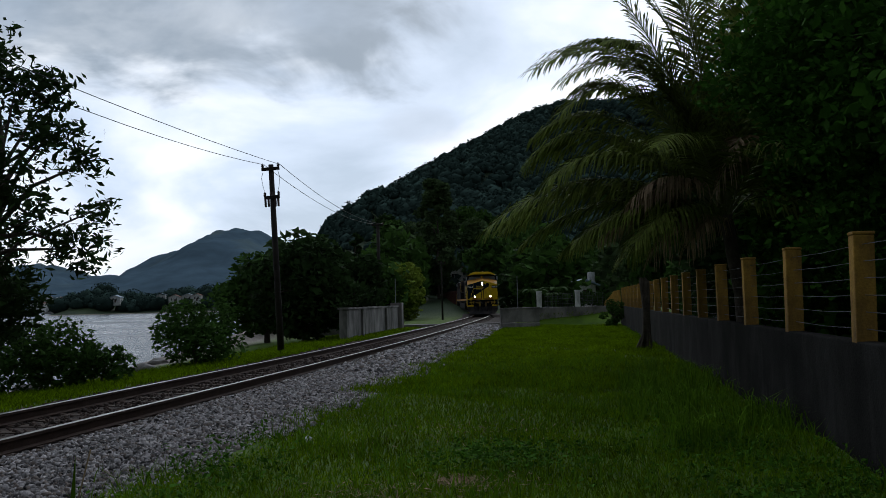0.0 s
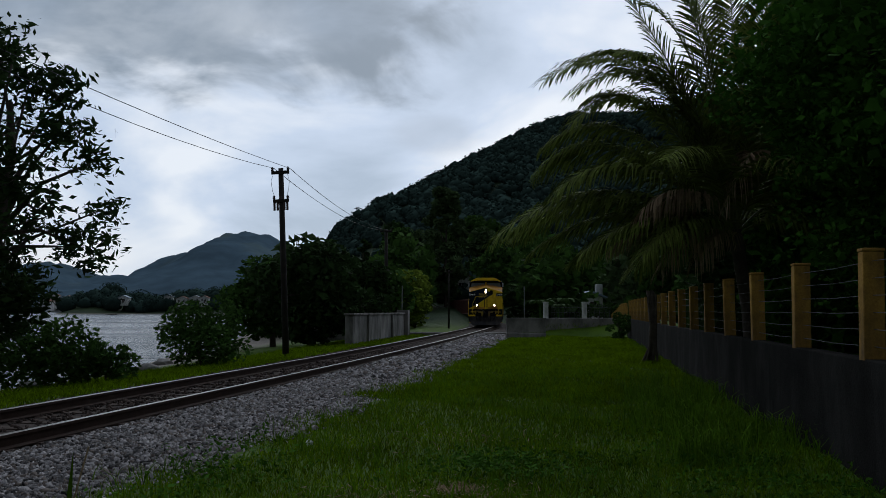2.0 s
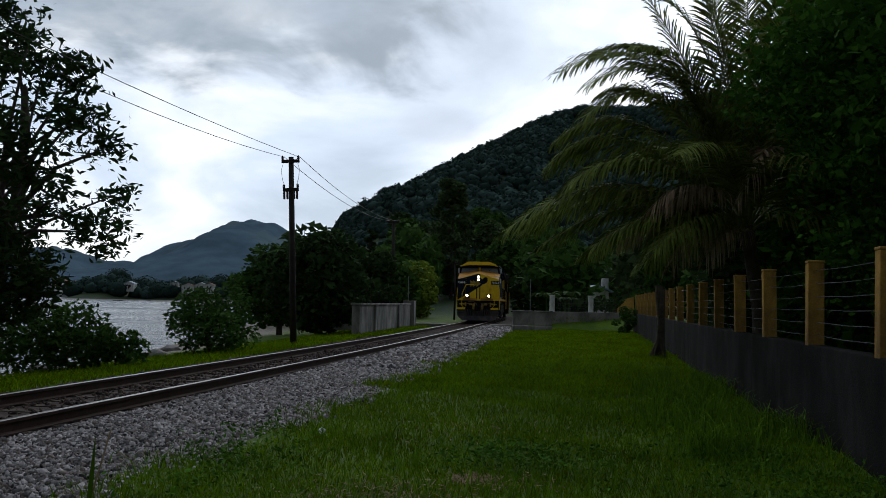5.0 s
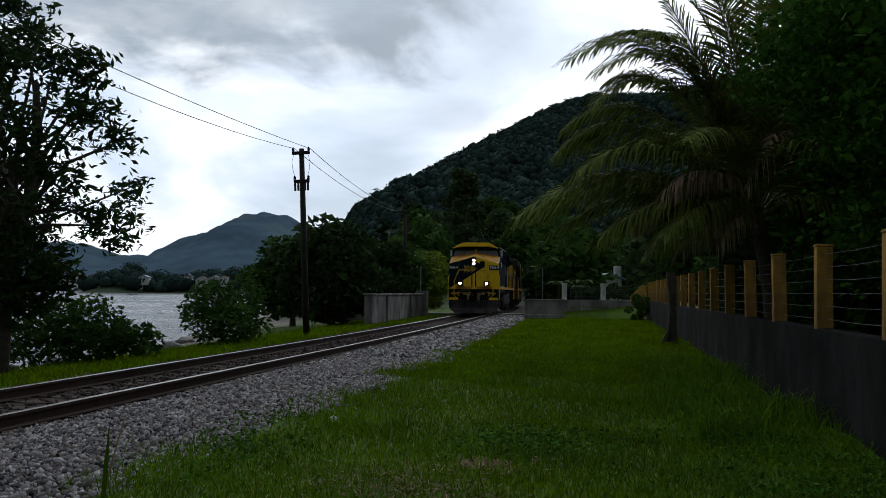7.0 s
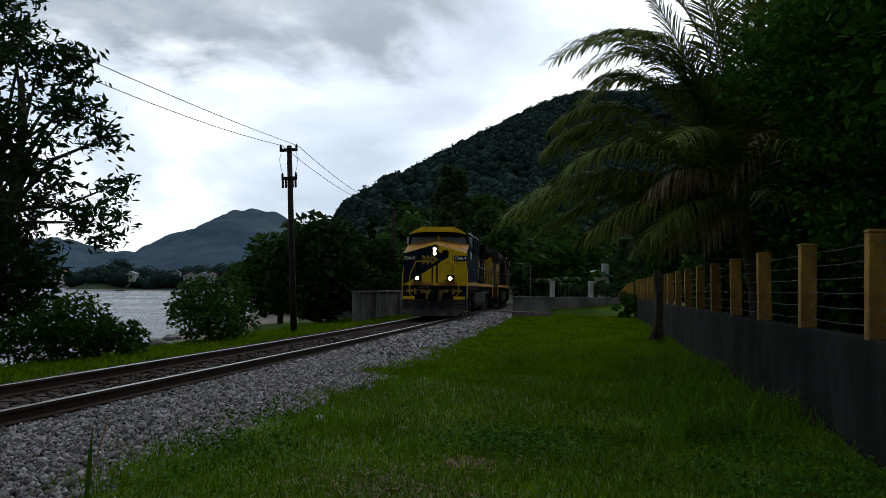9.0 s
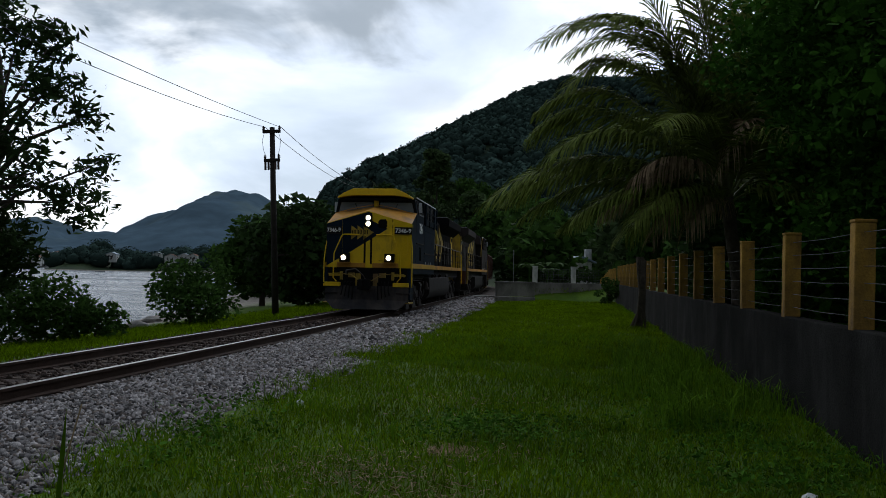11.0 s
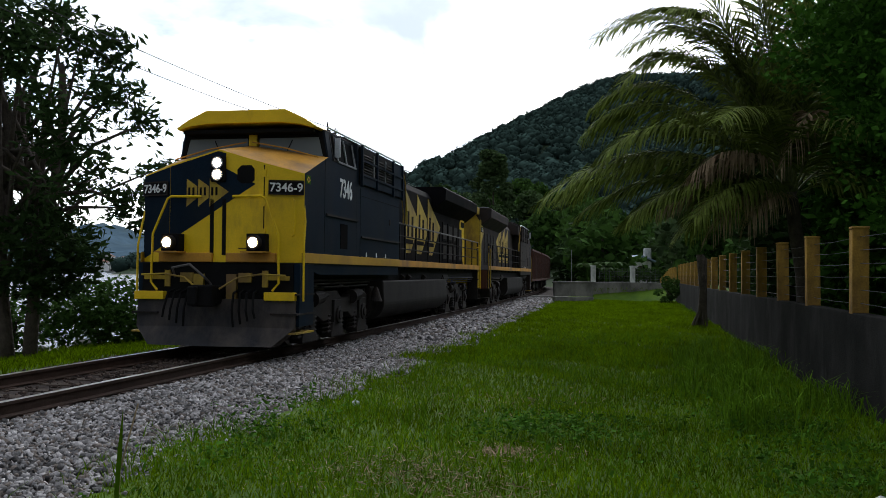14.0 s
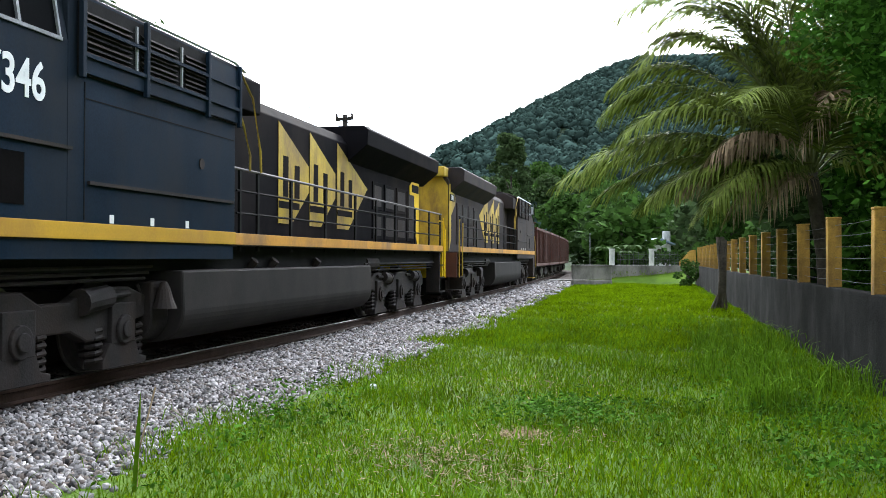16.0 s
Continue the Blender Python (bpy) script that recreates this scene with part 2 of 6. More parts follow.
def ground_mat():
    """Lawn near by, sand along the shore, scrub and pasture on the slopes."""
    m = bpy.data.materials.new("lawn and earth")
    m.use_nodes = True
    N, L = m.node_tree.nodes, m.node_tree.links
    b = N["Principled BSDF"]
    b.inputs["Roughness"].default_value = 0.9
    b.inputs["Specular IOR Level"].default_value = 0.2
    g = N.new("ShaderNodeNewGeometry")
    sep = N.new("ShaderNodeSeparateXYZ")
    L.new(g.outputs["Position"], sep.inputs[0])

    def nz(s, d=5.0):
        n = N.new("ShaderNodeTexNoise")
        n.inputs["Scale"].default_value, n.inputs["Detail"].default_value = s, d
        L.new(g.outputs["Position"], n.inputs["Vector"])
        return n.outputs[0]

    def rng(src, a, c, lo=0.0, hi=1.0):
        r = N.new("ShaderNodeMapRange")
        r.inputs["From Min"].default_value, r.inputs["From Max"].default_value = a, c
        r.inputs["To Min"].default_value, r.inputs["To Max"].default_value = lo, hi
        L.new(src, r.inputs[0])
        return r.outputs[0]

    def mix(f, a, c):
        x = N.new("ShaderNodeMixRGB")
        L.new(f, x.inputs[0])
        for i, v in ((1, a), (2, c)):
            if isinstance(v, tuple):
                x.inputs[i].default_value = (*v, 1)
            else:
                L.new(v, x.inputs[i])
        return x.outputs[0]

    lawn = mix(rng(nz(1.1), 0.35, 0.65), (0.040, 0.082, 0.003), (0.070, 0.128, 0.005))
    lawn = mix(rng(nz(0.5, 6.0), 0.62, 0.72), lawn, (0.075, 0.070, 0.035))
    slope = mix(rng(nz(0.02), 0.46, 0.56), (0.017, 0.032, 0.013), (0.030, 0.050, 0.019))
    far = rng(sep.outputs[1], 90.0, 130.0)
    col = mix(far, lawn, slope)
    sand = mix(rng(nz(2.5), 0.4, 0.6), (0.17, 0.15, 0.12), (0.26, 0.23, 0.19))
    col = mix(rng(sep.outputs[2], -0.50, -0.68), col, sand)
    L.new(col, b.inputs["Base Color"])
    bp = N.new("ShaderNodeBump")
    bp.inputs["Strength"].default_value, bp.inputs["Distance"].default_value = 0.6, 0.04
    L.new(nz(30.0), bp.inputs["Height"])
    L.new(bp.outputs[0], b.inputs["Normal"])
    return m


M = {
    "ground": ground_mat(), "water": water_mat(),
    "grass": leaf_mat("grass blades", (0.104, 0.170, 0.0025), island=0.55, through=0.3, var=0.36, spec=0.0),
    "tallgrass": leaf_mat("tall grass", (0.080, 0.160, 0.008), island=0.4, through=0.3),
    "weed": leaf_mat("broad weeds", (0.045, 0.115, 0.010), island=0.45, through=0.2),
    "vent": mat("black mesh vent", (0.0045, 0.004, 0.004), 0.9, var=0.2, spec=0.02, bump=0.1),
    "leafT": leaf_mat("pale tall tree leaves", (0.055, 0.088, 0.034), island=0.4, through=0.2),
    "dry": leaf_mat("dry leaves", (0.33, 0.24, 0.155), island=0.4, through=0.15),
    "stone": mat("granite ballast", (0.208, 0.196, 0.194), 0.9, alt=((0.14, 0.115, 0.10), 0.78), var=0.25, scale=6, bump=0.5, island=0.95, fine=60),
    "dirtystone": mat("oily brown ballast", (0.045, 0.031, 0.025), 0.95, var=0.3, scale=5, bump=0.4, island=0.6, fine=60),
    "bed": mat("dirty ballast bed", (0.036, 0.026, 0.022), 0.95, var=0.4, scale=2, bump=1.0, dirt=(0.03, 0.02, 0.016), fine=28),
    "rail": mat("rusty rail steel", (0.040, 0.022, 0.015), 0.85, 0.0, var=0.3, scale=5, dirt=(0.04, 0.022, 0.015)),
    "railhead": mat("worn rail head", (0.30, 0.28, 0.26), 0.35, 0.9, var=0.15, scale=5, bump=0.03),
    "sleeper": mat("old sleeper timber", (0.045, 0.030, 0.022), 0.9, var=0.35, scale=4, bump=0.6, dirt=(0.075, 0.058, 0.046)),
    "concrete": mat("weathered concrete", (0.25, 0.235, 0.22), 0.95, var=0.22, scale=1.3, bump=0.4, dirt=(0.065, 0.064, 0.056), dirt_amount=0.44),
    # base far darker than render: it holds the garden's shade; stains are paler
    "wallc": mat("stained render with shade in its colour", (0.017, 0.016, 0.0145), 0.95, spec=0.04, var=0.35, scale=1.5, bump=0.4, dirt=(0.040, 0.039, 0.036), dirt_amount=0.26),
    "post": mat("faded yellow paint on concrete", (0.37, 0.21, 0.042), 0.92, var=0.25, scale=4, bump=0.35, dirt=(0.10, 0.06, 0.03), dirt_amount=0.42),
    "white": mat("chalky white paint", (0.62, 0.62, 0.60), 0.8, var=0.12, scale=3, dirt=(0.3, 0.3, 0.27), dirt_amount=0.3),
    "wire": mat("galvanised wire", (0.10, 0.10, 0.105), 0.6, 0.6, bump=0.0),
    "cable": mat("black cable", (0.02, 0.02, 0.022), 0.6, bump=0.0),
    "pole": mat("dark creosoted pole", (0.024, 0.020, 0.017), 0.9, var=0.35, scale=4, bump=0.4),
    "ceramic": mat("brown glazed porcelain", (0.05, 0.03, 0.025), 0.25, bump=0.0),
    "bark": mat("grey brown bark", (0.065, 0.052, 0.042), 0.95, var=0.35, scale=6, bump=0.9, fine=25),
    "palmbark": mat("ringed palm bark", (0.07, 0.058, 0.046), 0.95, var=0.35, scale=5, bump=0.8, fine=18),
    "leafA": leaf_mat("dark tree leaves", (0.026, 0.050, 0.015), island=0.5, through=0.18),
    "leafB": leaf_mat("hedge leaves", (0.040, 0.084, 0.017), island=0.5),
    "leafC": leaf_mat("bright shrub leaves", (0.17, 0.23, 0.030), island=0.4),
    "leafR": leaf_mat("garden tree leaves", (0.036, 0.096, 0.011), island=0.5, through=0.22),
    # leaf green shifted to blue and lifted, as haze before the hill would
    "forest": leaf_mat("hillside forest with haze in its colour", (0.032, 0.054, 0.046), 1.0, island=0.32, through=0.05, spec=0.0),
    "frond": leaf_mat("palm leaflets", (0.115, 0.150, 0.028), 0.7, island=0.5, through=0.10, spec=0.05),
    "frond_stem": mat("palm rib", (0.10, 0.12, 0.035), 0.6, var=0.2, scale=6, bump=0.1),
    # the blue of the air over the bay is mixed into this base colour
    "farhill": mat("distant hill with haze painted in", (0.070, 0.108, 0.140), 1.0, var=0.25, scale=0.004, bump=0.0, fine=0.03, dirt=(0.11, 0.14, 0.12), dirt_amount=0.3, spec=0.0),
    "blue": mat("dark blue locomotive paint", (0.0072, 0.0160, 0.0285), 0.5, var=0.22, scale=1.2, bump=0.02, spec=0.03, dirt=(0.017, 0.020, 0.025), dirt_amount=0.36),
    "grey2": mat("dusty grey locomotive paint", (0.028, 0.024, 0.026), 0.8, spec=0.1, var=0.25, scale=1.4, bump=0.06, dirt=(0.045, 0.033, 0.027), dirt_amount=0.42),
    "hood": mat("sooty grey hood paint", (0.0075, 0.007, 0.0085), 0.75, spec=0.02, var=0.22, scale=1.2, bump=0.05, dirt=(0.018, 0.014, 0.013), dirt_amount=0.35),
    "yellow": mat("yellow locomotive paint", (0.76, 0.50, 0.008), 0.42, var=0.10, scale=2.0, bump=0.04, dirt=(0.46, 0.28, 0.02), dirt_amount=0.10),
    "stripe": mat("dull amber sill paint", (0.44, 0.25, 0.012), 0.6, var=0.12, scale=1.5, bump=0.05, dirt=(0.30, 0.15, 0.03), dirt_amount=0.25),
    "yellowd": mat("dusty yellow paint", (0.44, 0.30, 0.03), 0.6, var=0.2, scale=2.0, bump=0.05, dirt=(0.16, 0.10, 0.04), dirt_amount=0.36),
    "orange": mat("orange brown weathered yellow", (0.50, 0.24, 0.030), 0.6, var=0.18, scale=1.5, bump=0.06, dirt=(0.22, 0.12, 0.05), dirt_amount=0.3),
    "under": mat("oily grey running gear", (0.021, 0.0185, 0.018), 0.7, 0.0, spec=0.12, var=0.35, scale=3, bump=0.2, dirt=(0.03, 0.022, 0.018), dirt_amount=0.4),
    "tank": mat("grey fuel tank paint", (0.018, 0.0165, 0.016), 0.65, spec=0.08, var=0.2, scale=1.6, bump=0.08, dirt=(0.03, 0.026, 0.024), dirt_amount=0.4),
    "black": mat("sooty black", (0.008, 0.0078, 0.008), 0.8, var=0.3, bump=0.1, spec=0.08),
    "plow": mat("dusty plough steel", (0.026, 0.026, 0.029), 0.8, var=0.3, scale=2, bump=0.15, dirt=(0.085, 0.070, 0.062), dirt_amount=0.34),
    "steel": mat("worn wheel steel", (0.16, 0.145, 0.135), 0.45, 0.9, var=0.2, bump=0.1),
    "hose": mat("grey of hose rubber and handrail sheen", (0.11, 0.10, 0.10), 0.7, bump=0.05),
    "letter": mat("white lettering", (0.72, 0.72, 0.72), 0.6, var=0.08, bump=0.0),
    "alu": mat("aluminium window frame", (0.45, 0.46, 0.48), 0.45, 0.8, bump=0.03),
    "pane": glass_mat("dark window glass", (0.004, 0.0045, 0.005), 0.3, 0.02, 1.12),
    # pale grey base imitates the sky reflected in the panes
    "screenpane": glass_mat("glass with grey reflection painted in", (0.16, 0.18, 0.19), 0.1),
    "lamp": mat("lit headlamp", (0.9, 0.85, 0.7), 0.3, bump=0.0, emit=((1.0, 0.70, 0.36), 14.0)),
    "wagon": mat("iron oxide wagon paint", (0.075, 0.026, 0.018), 0.88, var=0.3, scale=1.6, bump=0.2, dirt=(0.055, 0.028, 0.022), dirt_amount=0.42),
    "ore": mat("iron ore", (0.05, 0.03, 0.028), 0.95, var=0.4, scale=5, bump=0.8),
    "roof": mat("clay roof tiles", (0.20, 0.10, 0.07), 0.9, var=0.3, scale=2, bump=0.4),
    "roofblue": mat("bluish sheet roof", (0.20, 0.27, 0.34), 0.6, var=0.15, bump=0.1),
    "carpaint": mat("dark car paint", (0.02, 0.022, 0.026), 0.25, 0.3, var=0.05, bump=0.0),
    "feather": mat("dark feathers", (0.02, 0.018, 0.017), 0.8, bump=0.1),
    "tower": mat("galvanised lattice steel", (0.22, 0.23, 0.24), 0.6, 0.5, bump=0.0),
}


# ---- mesh helpers ----
class Mesher:
    """Collects boxes, prisms, tubes and sheets into one mesh."""

    def __init__(self):
        self.v, self.f = [], []

    def add(self, vs, fs):
        o = len(self.v)
        self.v += [tuple(p) for p in vs]
        self.f += [tuple(i + o for i in q) for q in fs]
        return self

    def box(self, x0, y0, z0, x1, y1, z1):
        vs = [(x, y, z) for x in (x0, x1) for y in (y0, y1) for z in (z0, z1)]
        return self.add(vs, [(0, 1, 3, 2), (4, 6, 7, 5), (0, 4, 5, 1), (2, 3, 7, 6), (0, 2, 6, 4), (1, 5, 7, 3)])

    def prism(self, outline, axis, a, b):
        """An outline of 2D points drawn along an axis from a to b."""
        def at(p, w):
            return {"x": (w, p[0], p[1]), "y": (p[0], w, p[1]), "z": (p[0], p[1], w)}[axis]
        n = len(outline)
        vs = [at(p, a) for p in outline] + [at(p, b) for p in outline]
        fs = [tuple(range(n))[::-1], tuple(range(n, 2 * n))] + [(i, (i + 1) % n, (i + 1) % n + n, i + n) for i in range(n)]
        return self.add(vs, fs)

    def tube(self, pts, r, n=6, r2=None):
        pts = [Vector(p) for p in pts]
        rings = []
        for i, p in enumerate(pts):
            d = (pts[min(i + 1, len(pts) - 1)] - pts[max(i - 1, 0)]).normalized()
            a = d.cross(Vector((0, 0, 1)) if abs(d.z) < 0.9 else Vector((1, 0, 0))).normalized()
            b = d.cross(a)
            k = r if r2 is None else r + (r2 - r) * i / (len(pts) - 1)
            rings.append([p + (a * math.cos(2 * math.pi * j / n) + b * math.sin(2 * math.pi * j / n)) * k for j in range(n)])
        vs = [q for ring in rings for q in ring]
        fs = [(i * n + j, i * n + (j + 1) % n, (i + 1) * n + (j + 1) % n, (i + 1) * n + j) for i in range(len(pts) - 1) for j in range(n)]
        fs += [tuple(range(n))[::-1], tuple(range((len(pts) - 1) * n, len(pts) * n))]
        return self.add(vs, fs)

    def mesh(self, name, material, smooth=False):
        me = bpy.data.meshes.new(name)
        me.from_pydata(self.v, [], self.f)
        me.materials.append(material)
        bm = bmesh.new()
        bm.from_mesh(me)
        bmesh.ops.recalc_face_normals(bm, faces=bm.faces)
        bm.to_mesh(me)
        bm.free()
        if smooth:
            me.polygons.foreach_set("use_smooth", [True] * len(me.polygons))
        me.update()
        return me


def part(name, m, material, parent, label="", bevel=0.0, smooth=False, at=None):
    """One mesh object under a thing or under a part."""
    ob = new(name, m.mesh(name, M[material], smooth) if isinstance(m, Mesher) else m)
    if parent is not None:
        ob.parent = parent
    if at is not None:
        ob.matrix_basis = at
    if label:
        tagged(ob, label)
    if bevel:
        md = ob.modifiers.new("worn edges", "BEVEL")
        md.width, md.segments, md.limit_method, md.angle_limit = bevel, 2, "ANGLE", radians(35)
    return ob


def box(*a):
    return Mesher().box(*a)


def prism(*a):
    return Mesher().prism(*a)


def tube(*a, **k):
    return Mesher().tube(*a, **k)


def soup(name, verts, faces_n, material, smooth=False):
    """A mesh from a numpy array of corners, faces_n corners to each face."""
    me = bpy.data.meshes.new(name)
    nv = len(verts)
    nf = nv // faces_n
    me.vertices.add(nv)
    me.vertices.foreach_set("co", np.asarray(verts, dtype=np.float32).ravel())
    me.loops.add(nv)
    me.loops.foreach_set("vertex_index", np.arange(nv, dtype=np.int32))
    me.polygons.add(nf)
    me.polygons.foreach_set("loop_start", np.arange(0, nv, faces_n, dtype=np.int32))
    me.polygons.foreach_set("use_smooth", np.full(nf, smooth))
    me.materials.append(M[material])
    me.update(calc_edges=True)
    me.validate()
    return me


def empty(name, label, category, group="", kind="", at=None):
    ob = new(name)
    ob.empty_display_size = 0.3
    if at is not None:
        ob.matrix_basis = at
    return tagged(ob, label, category, group, kind)


def sstep(a, b, x):
    t = np.clip((x - a) / (b - a), 0, 1)
    return t * t * (3 - 2 * t)


# ---- the track's line: x over y, straight near by and curving away behind the level crossing ----
_ys = np.arange(-80.0, 260.0, 0.25)
_m = np.interp(_ys, [-80, 5.3, 21.2, 35, 56.2, 72.1, 84.8, 100.7, 121.9, 148.4, 180.2, 212, 243.8, 275.6], [0.200, 0.200, 0.190, 0.168, 0.150, 0.143, 0.118, 0.085, 0.0, -0.12, -0.27, -0.45, -0.65, -0.9])
_xs = np.cumsum(_m) * 0.25
_xs = _xs - np.interp(12.7, _ys, _xs) - 5.12
_ss = np.concatenate([[0], np.cumsum(np.hypot(np.diff(_xs), np.diff(_ys)))])
RAIL_Z, GAUGE = 0.25, 1.6


def track_x(y):
    return np.interp(y, _ys, _xs)


def track_at(s):
    """Centre of the track and its direction (towards the distance) at the running length s."""
    x, y = np.interp(s, _ss, _xs), np.interp(s, _ss, _ys)
    m = np.interp(y, _ys, _m)
    return x, y, math.atan2(1.0, m)


def track_s(y):
    return float(np.interp(y, _ys, _ss))


def offset_line(d, y0, y1, step):
    """Points at d metres to the right of the track's centre."""
    pts, s, e = [], track_s(y0), track_s(y1)
    for q in np.linspace(s, e, max(2, int((e - s) / step) + 1)):
        x, y, a = track_at(q)
        pts.append((x + d * math.sin(a), y - d * math.cos(a)))
    return pts


# ---- ground, water, hills ----
WATER_Z = -1.0


def shore_x(y):
    return np.where(y < 60, -13.5 + 0.6 * np.sin(y * 0.21), -13.5 - (np.maximum(y, 60) - 60) * 0.135)


def crest(x):
    return 117.0 / (1 + np.exp(-(x + 12.0) / 52.0))


def ground_z(x, y):
    """Height of the ground: lawn at 0, falling to the bay on the left, rising to the wooded hill ahead."""
    x, y = np.asarray(x, float), np.asarray(y, float)
    tx = np.interp(y, _ys, _xs)
    side = x - tx
    z = 0.04 * np.sin(x * 0.9 + 1) * np.sin(y * 0.5) + 0.03 * np.sin(x * 2.3 + y * 1.7)
    z = z * sstep(2.0, 5.0, np.abs(side))
    z = z - 0.06 * sstep(3.0, 1.0, np.abs(side))
    sx = shore_x(y)
    bank = np.clip((x - sx) / np.maximum(tx - 3.0 - sx, 2.0), -3, 1)
    left = np.where(bank > 0, -1.02 + 0.98 * np.clip(bank, 0, 1) ** 0.7, -1.02 + bank * 1.2)
    z = np.where(side < -2.5, np.where(y < 110, left + z * 0.4, np.where(x < sx, -3.0, left)), z)
    # raised yard beyond the low walls
    z = z + 1.05 * sstep(56.5, 57.2, y) * sstep(3.8, 4.6, side) * sstep(16, 13.5, side) * sstep(95, 60, y)
    land = sstep(0, 30, x - sx)
    rise = np.power(sstep(115, 520, y), 0.85)
    z = z + land * crest(x) * rise * np.where(y > 520, np.exp(-((y - 520) / 260.0) ** 2), 1.0)
    # low wooded point across the water
    z = z + (11.0 + 3 * np.sin(x * 0.045) + 2 * np.sin(x * 0.11)) * np.exp(-((y - 640) / 45.0) ** 2) * sstep(-255, -215, x) * sstep(60, -60, x)
    bump = np.sin(x * 0.05 + 2 * np.sin(y * 0.013)) * np.sin(y * 0.031 + 1.0) * 5 + np.sin(x * 0.13 + y * 0.07) * 2
    z = z + bump * land * sstep(170, 330, y)
    return z


def build_ground():
    az = np.concatenate([np.linspace(-180, -40, 36, endpoint=False), np.linspace(-40, 40, 260, endpoint=False), np.linspace(40, 180, 36, endpoint=False)])
    rr = np.concatenate([[0.0], np.geomspace(0.8, 4800, 250)])
    A, R_ = np.meshgrid(np.radians(az), rr)
    X, Y = R_ * np.sin(A), R_ * np.cos(A)
    Z = ground_z(X, Y)
    Z = np.where(R_ > 1500, np.minimum(Z, -3.0) * 0 - 3.0, Z)
    na, nr = len(az), len(rr)
    vs = np.stack([X, Y, Z], -1).reshape(-1, 3)
    fs = []
    for i in range(nr - 1):
        for j in range(na):
            k = (j + 1) % na
            fs.append((i * na + j, i * na + k, (i + 1) * na + k, (i + 1) * na + j))
    me = bpy.data.meshes.new("ground")
    me.from_pydata(vs.tolist(), [], fs)
    me.materials.append(M["ground"])
    bm = bmesh.new()
    bm.from_mesh(me)
    bmesh.ops.remove_doubles(bm, verts=bm.verts, dist=0.001)
    bmesh.ops.recalc_face_normals(bm, faces=bm.faces)
    bm.to_mesh(me)
    bm.free()
    me.polygons.foreach_set("use_smooth", [True] * len(me.polygons))
    tagged(new("ground", me), "green lawn, sandy shore and wooded hill slope", "ground", kind="structure")


build_ground()
w_ = Mesher().add([(-4500, -300, WATER_Z), (60, -300, WATER_Z), (60, 4800, WATER_Z), (-4500, 4800, WATER_Z)], [(0, 1, 2, 3)])
tagged(part("water", w_, "water", None), "calm grey bay water with faint ripples", "water", kind="structure")


def far_hill():
    xs = np.linspace(-1700, 500, 260)
    ys = np.linspace(1350, 2500, 60)
    X, Y = np.meshgrid(xs, ys)
    c = 168 * np.exp(-((X + 385) / 195) ** 2 * 0.9) + 96 * np.exp(-((X + 800) / 160) ** 2) + 60 * np.exp(-((X + 1150) / 220) ** 2) + 70 * np.exp(-((X - 150) / 300) ** 2)
    c = c + 5 * np.sin(X * 0.021 + 1) + 3.5 * np.sin(X * 0.057) + 2 * np.sin(X * 0.13)
    prof = np.where(Y < 2000, np.power(sstep(1350, 2000, Y), 0.8), sstep(2500, 2000, Y))
    Z = c * prof - 3 + 7 * np.sin(X * 0.02 + Y * 0.011) * np.sin(Y * 0.017) * prof
    for i in range(Z.shape[0]):
        for j in range(Z.shape[1]):
            v = Vector((X[i, j] * 0.006, Y[i, j] * 0.004, 0.3))
            Z[i, j] += prof[i, j] * (20 * (0.5 - abs(noise.noise(v))) + 9 * noise.noise(v * 3.1) + 5 * noise.noise(v * 7.0)) - 6 * prof[i, j]
    n = len(xs)
    fs = [(i * n + j, i * n + j + 1, (i + 1) * n + j + 1, (i + 1) * n + j) for i in range(len(ys) - 1) for j in range(n - 1)]
    me = bpy.data.meshes.new("backdrop_hill")
    me.from_pydata(np.stack([X, Y, Z], -1).reshape(-1, 3).tolist(), [], fs)
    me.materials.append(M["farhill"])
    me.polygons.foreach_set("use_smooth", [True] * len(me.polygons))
    tagged(new("backdrop_hill", me), "wooded hills beyond the bay, blue haze painted into the colour", "hill", kind="structure")


far_hill()

# ---- vegetation builders ----
rng = np.random.default_rng(7)


def quads(centres, size, up=0.4, aspect=0.5, spread=0.35):
    """Leaf blades as quads (pointed) at the centres, turned at random: an array of corners, four a leaf."""
    n = len(centres)
    d = rng.normal(size=(n, 3))
    d[:, 2] = d[:, 2] * 0.6 - 0.15
    d /= np.linalg.norm(d, axis=1)[:, None]
    u = rng.normal(size=(n, 3))
    u[:, 2] += up
    s = np.cross(d, u)
    s /= np.linalg.norm(s, axis=1)[:, None] + 1e-9
    k = size * (1 + spread * rng.normal(size=(n, 1))).clip(0.4, 2)
    a = centres - d * k * 0.5
    b = centres + s * k * aspect * 0.5 + d * k * 0.05
    c = centres + d * k * 0.5
    e = centres - s * k * aspect * 0.5 + d * k * 0.05
    return np.stack([a, b, c, e], 1).reshape(-1, 3)


def clumps(blobs, n, hollow=0.55):
    """n points spread over a list of (x, y, z, rx, ry, rz) clumps, most of them near the skin."""
    b = np.asarray(blobs, float)
    w = b[:, 3] * b[:, 4] * b[:, 5]
    idx = rng.choice(len(b), n, p=w / w.sum())
    d = rng.normal(size=(n, 3))
    d /= np.linalg.norm(d, axis=1)[:, None]
    r = hollow + (1.08 - hollow) * rng.random((n, 1)) ** 0.7
    return b[idx, :3] + d * r * b[idx, 3:]


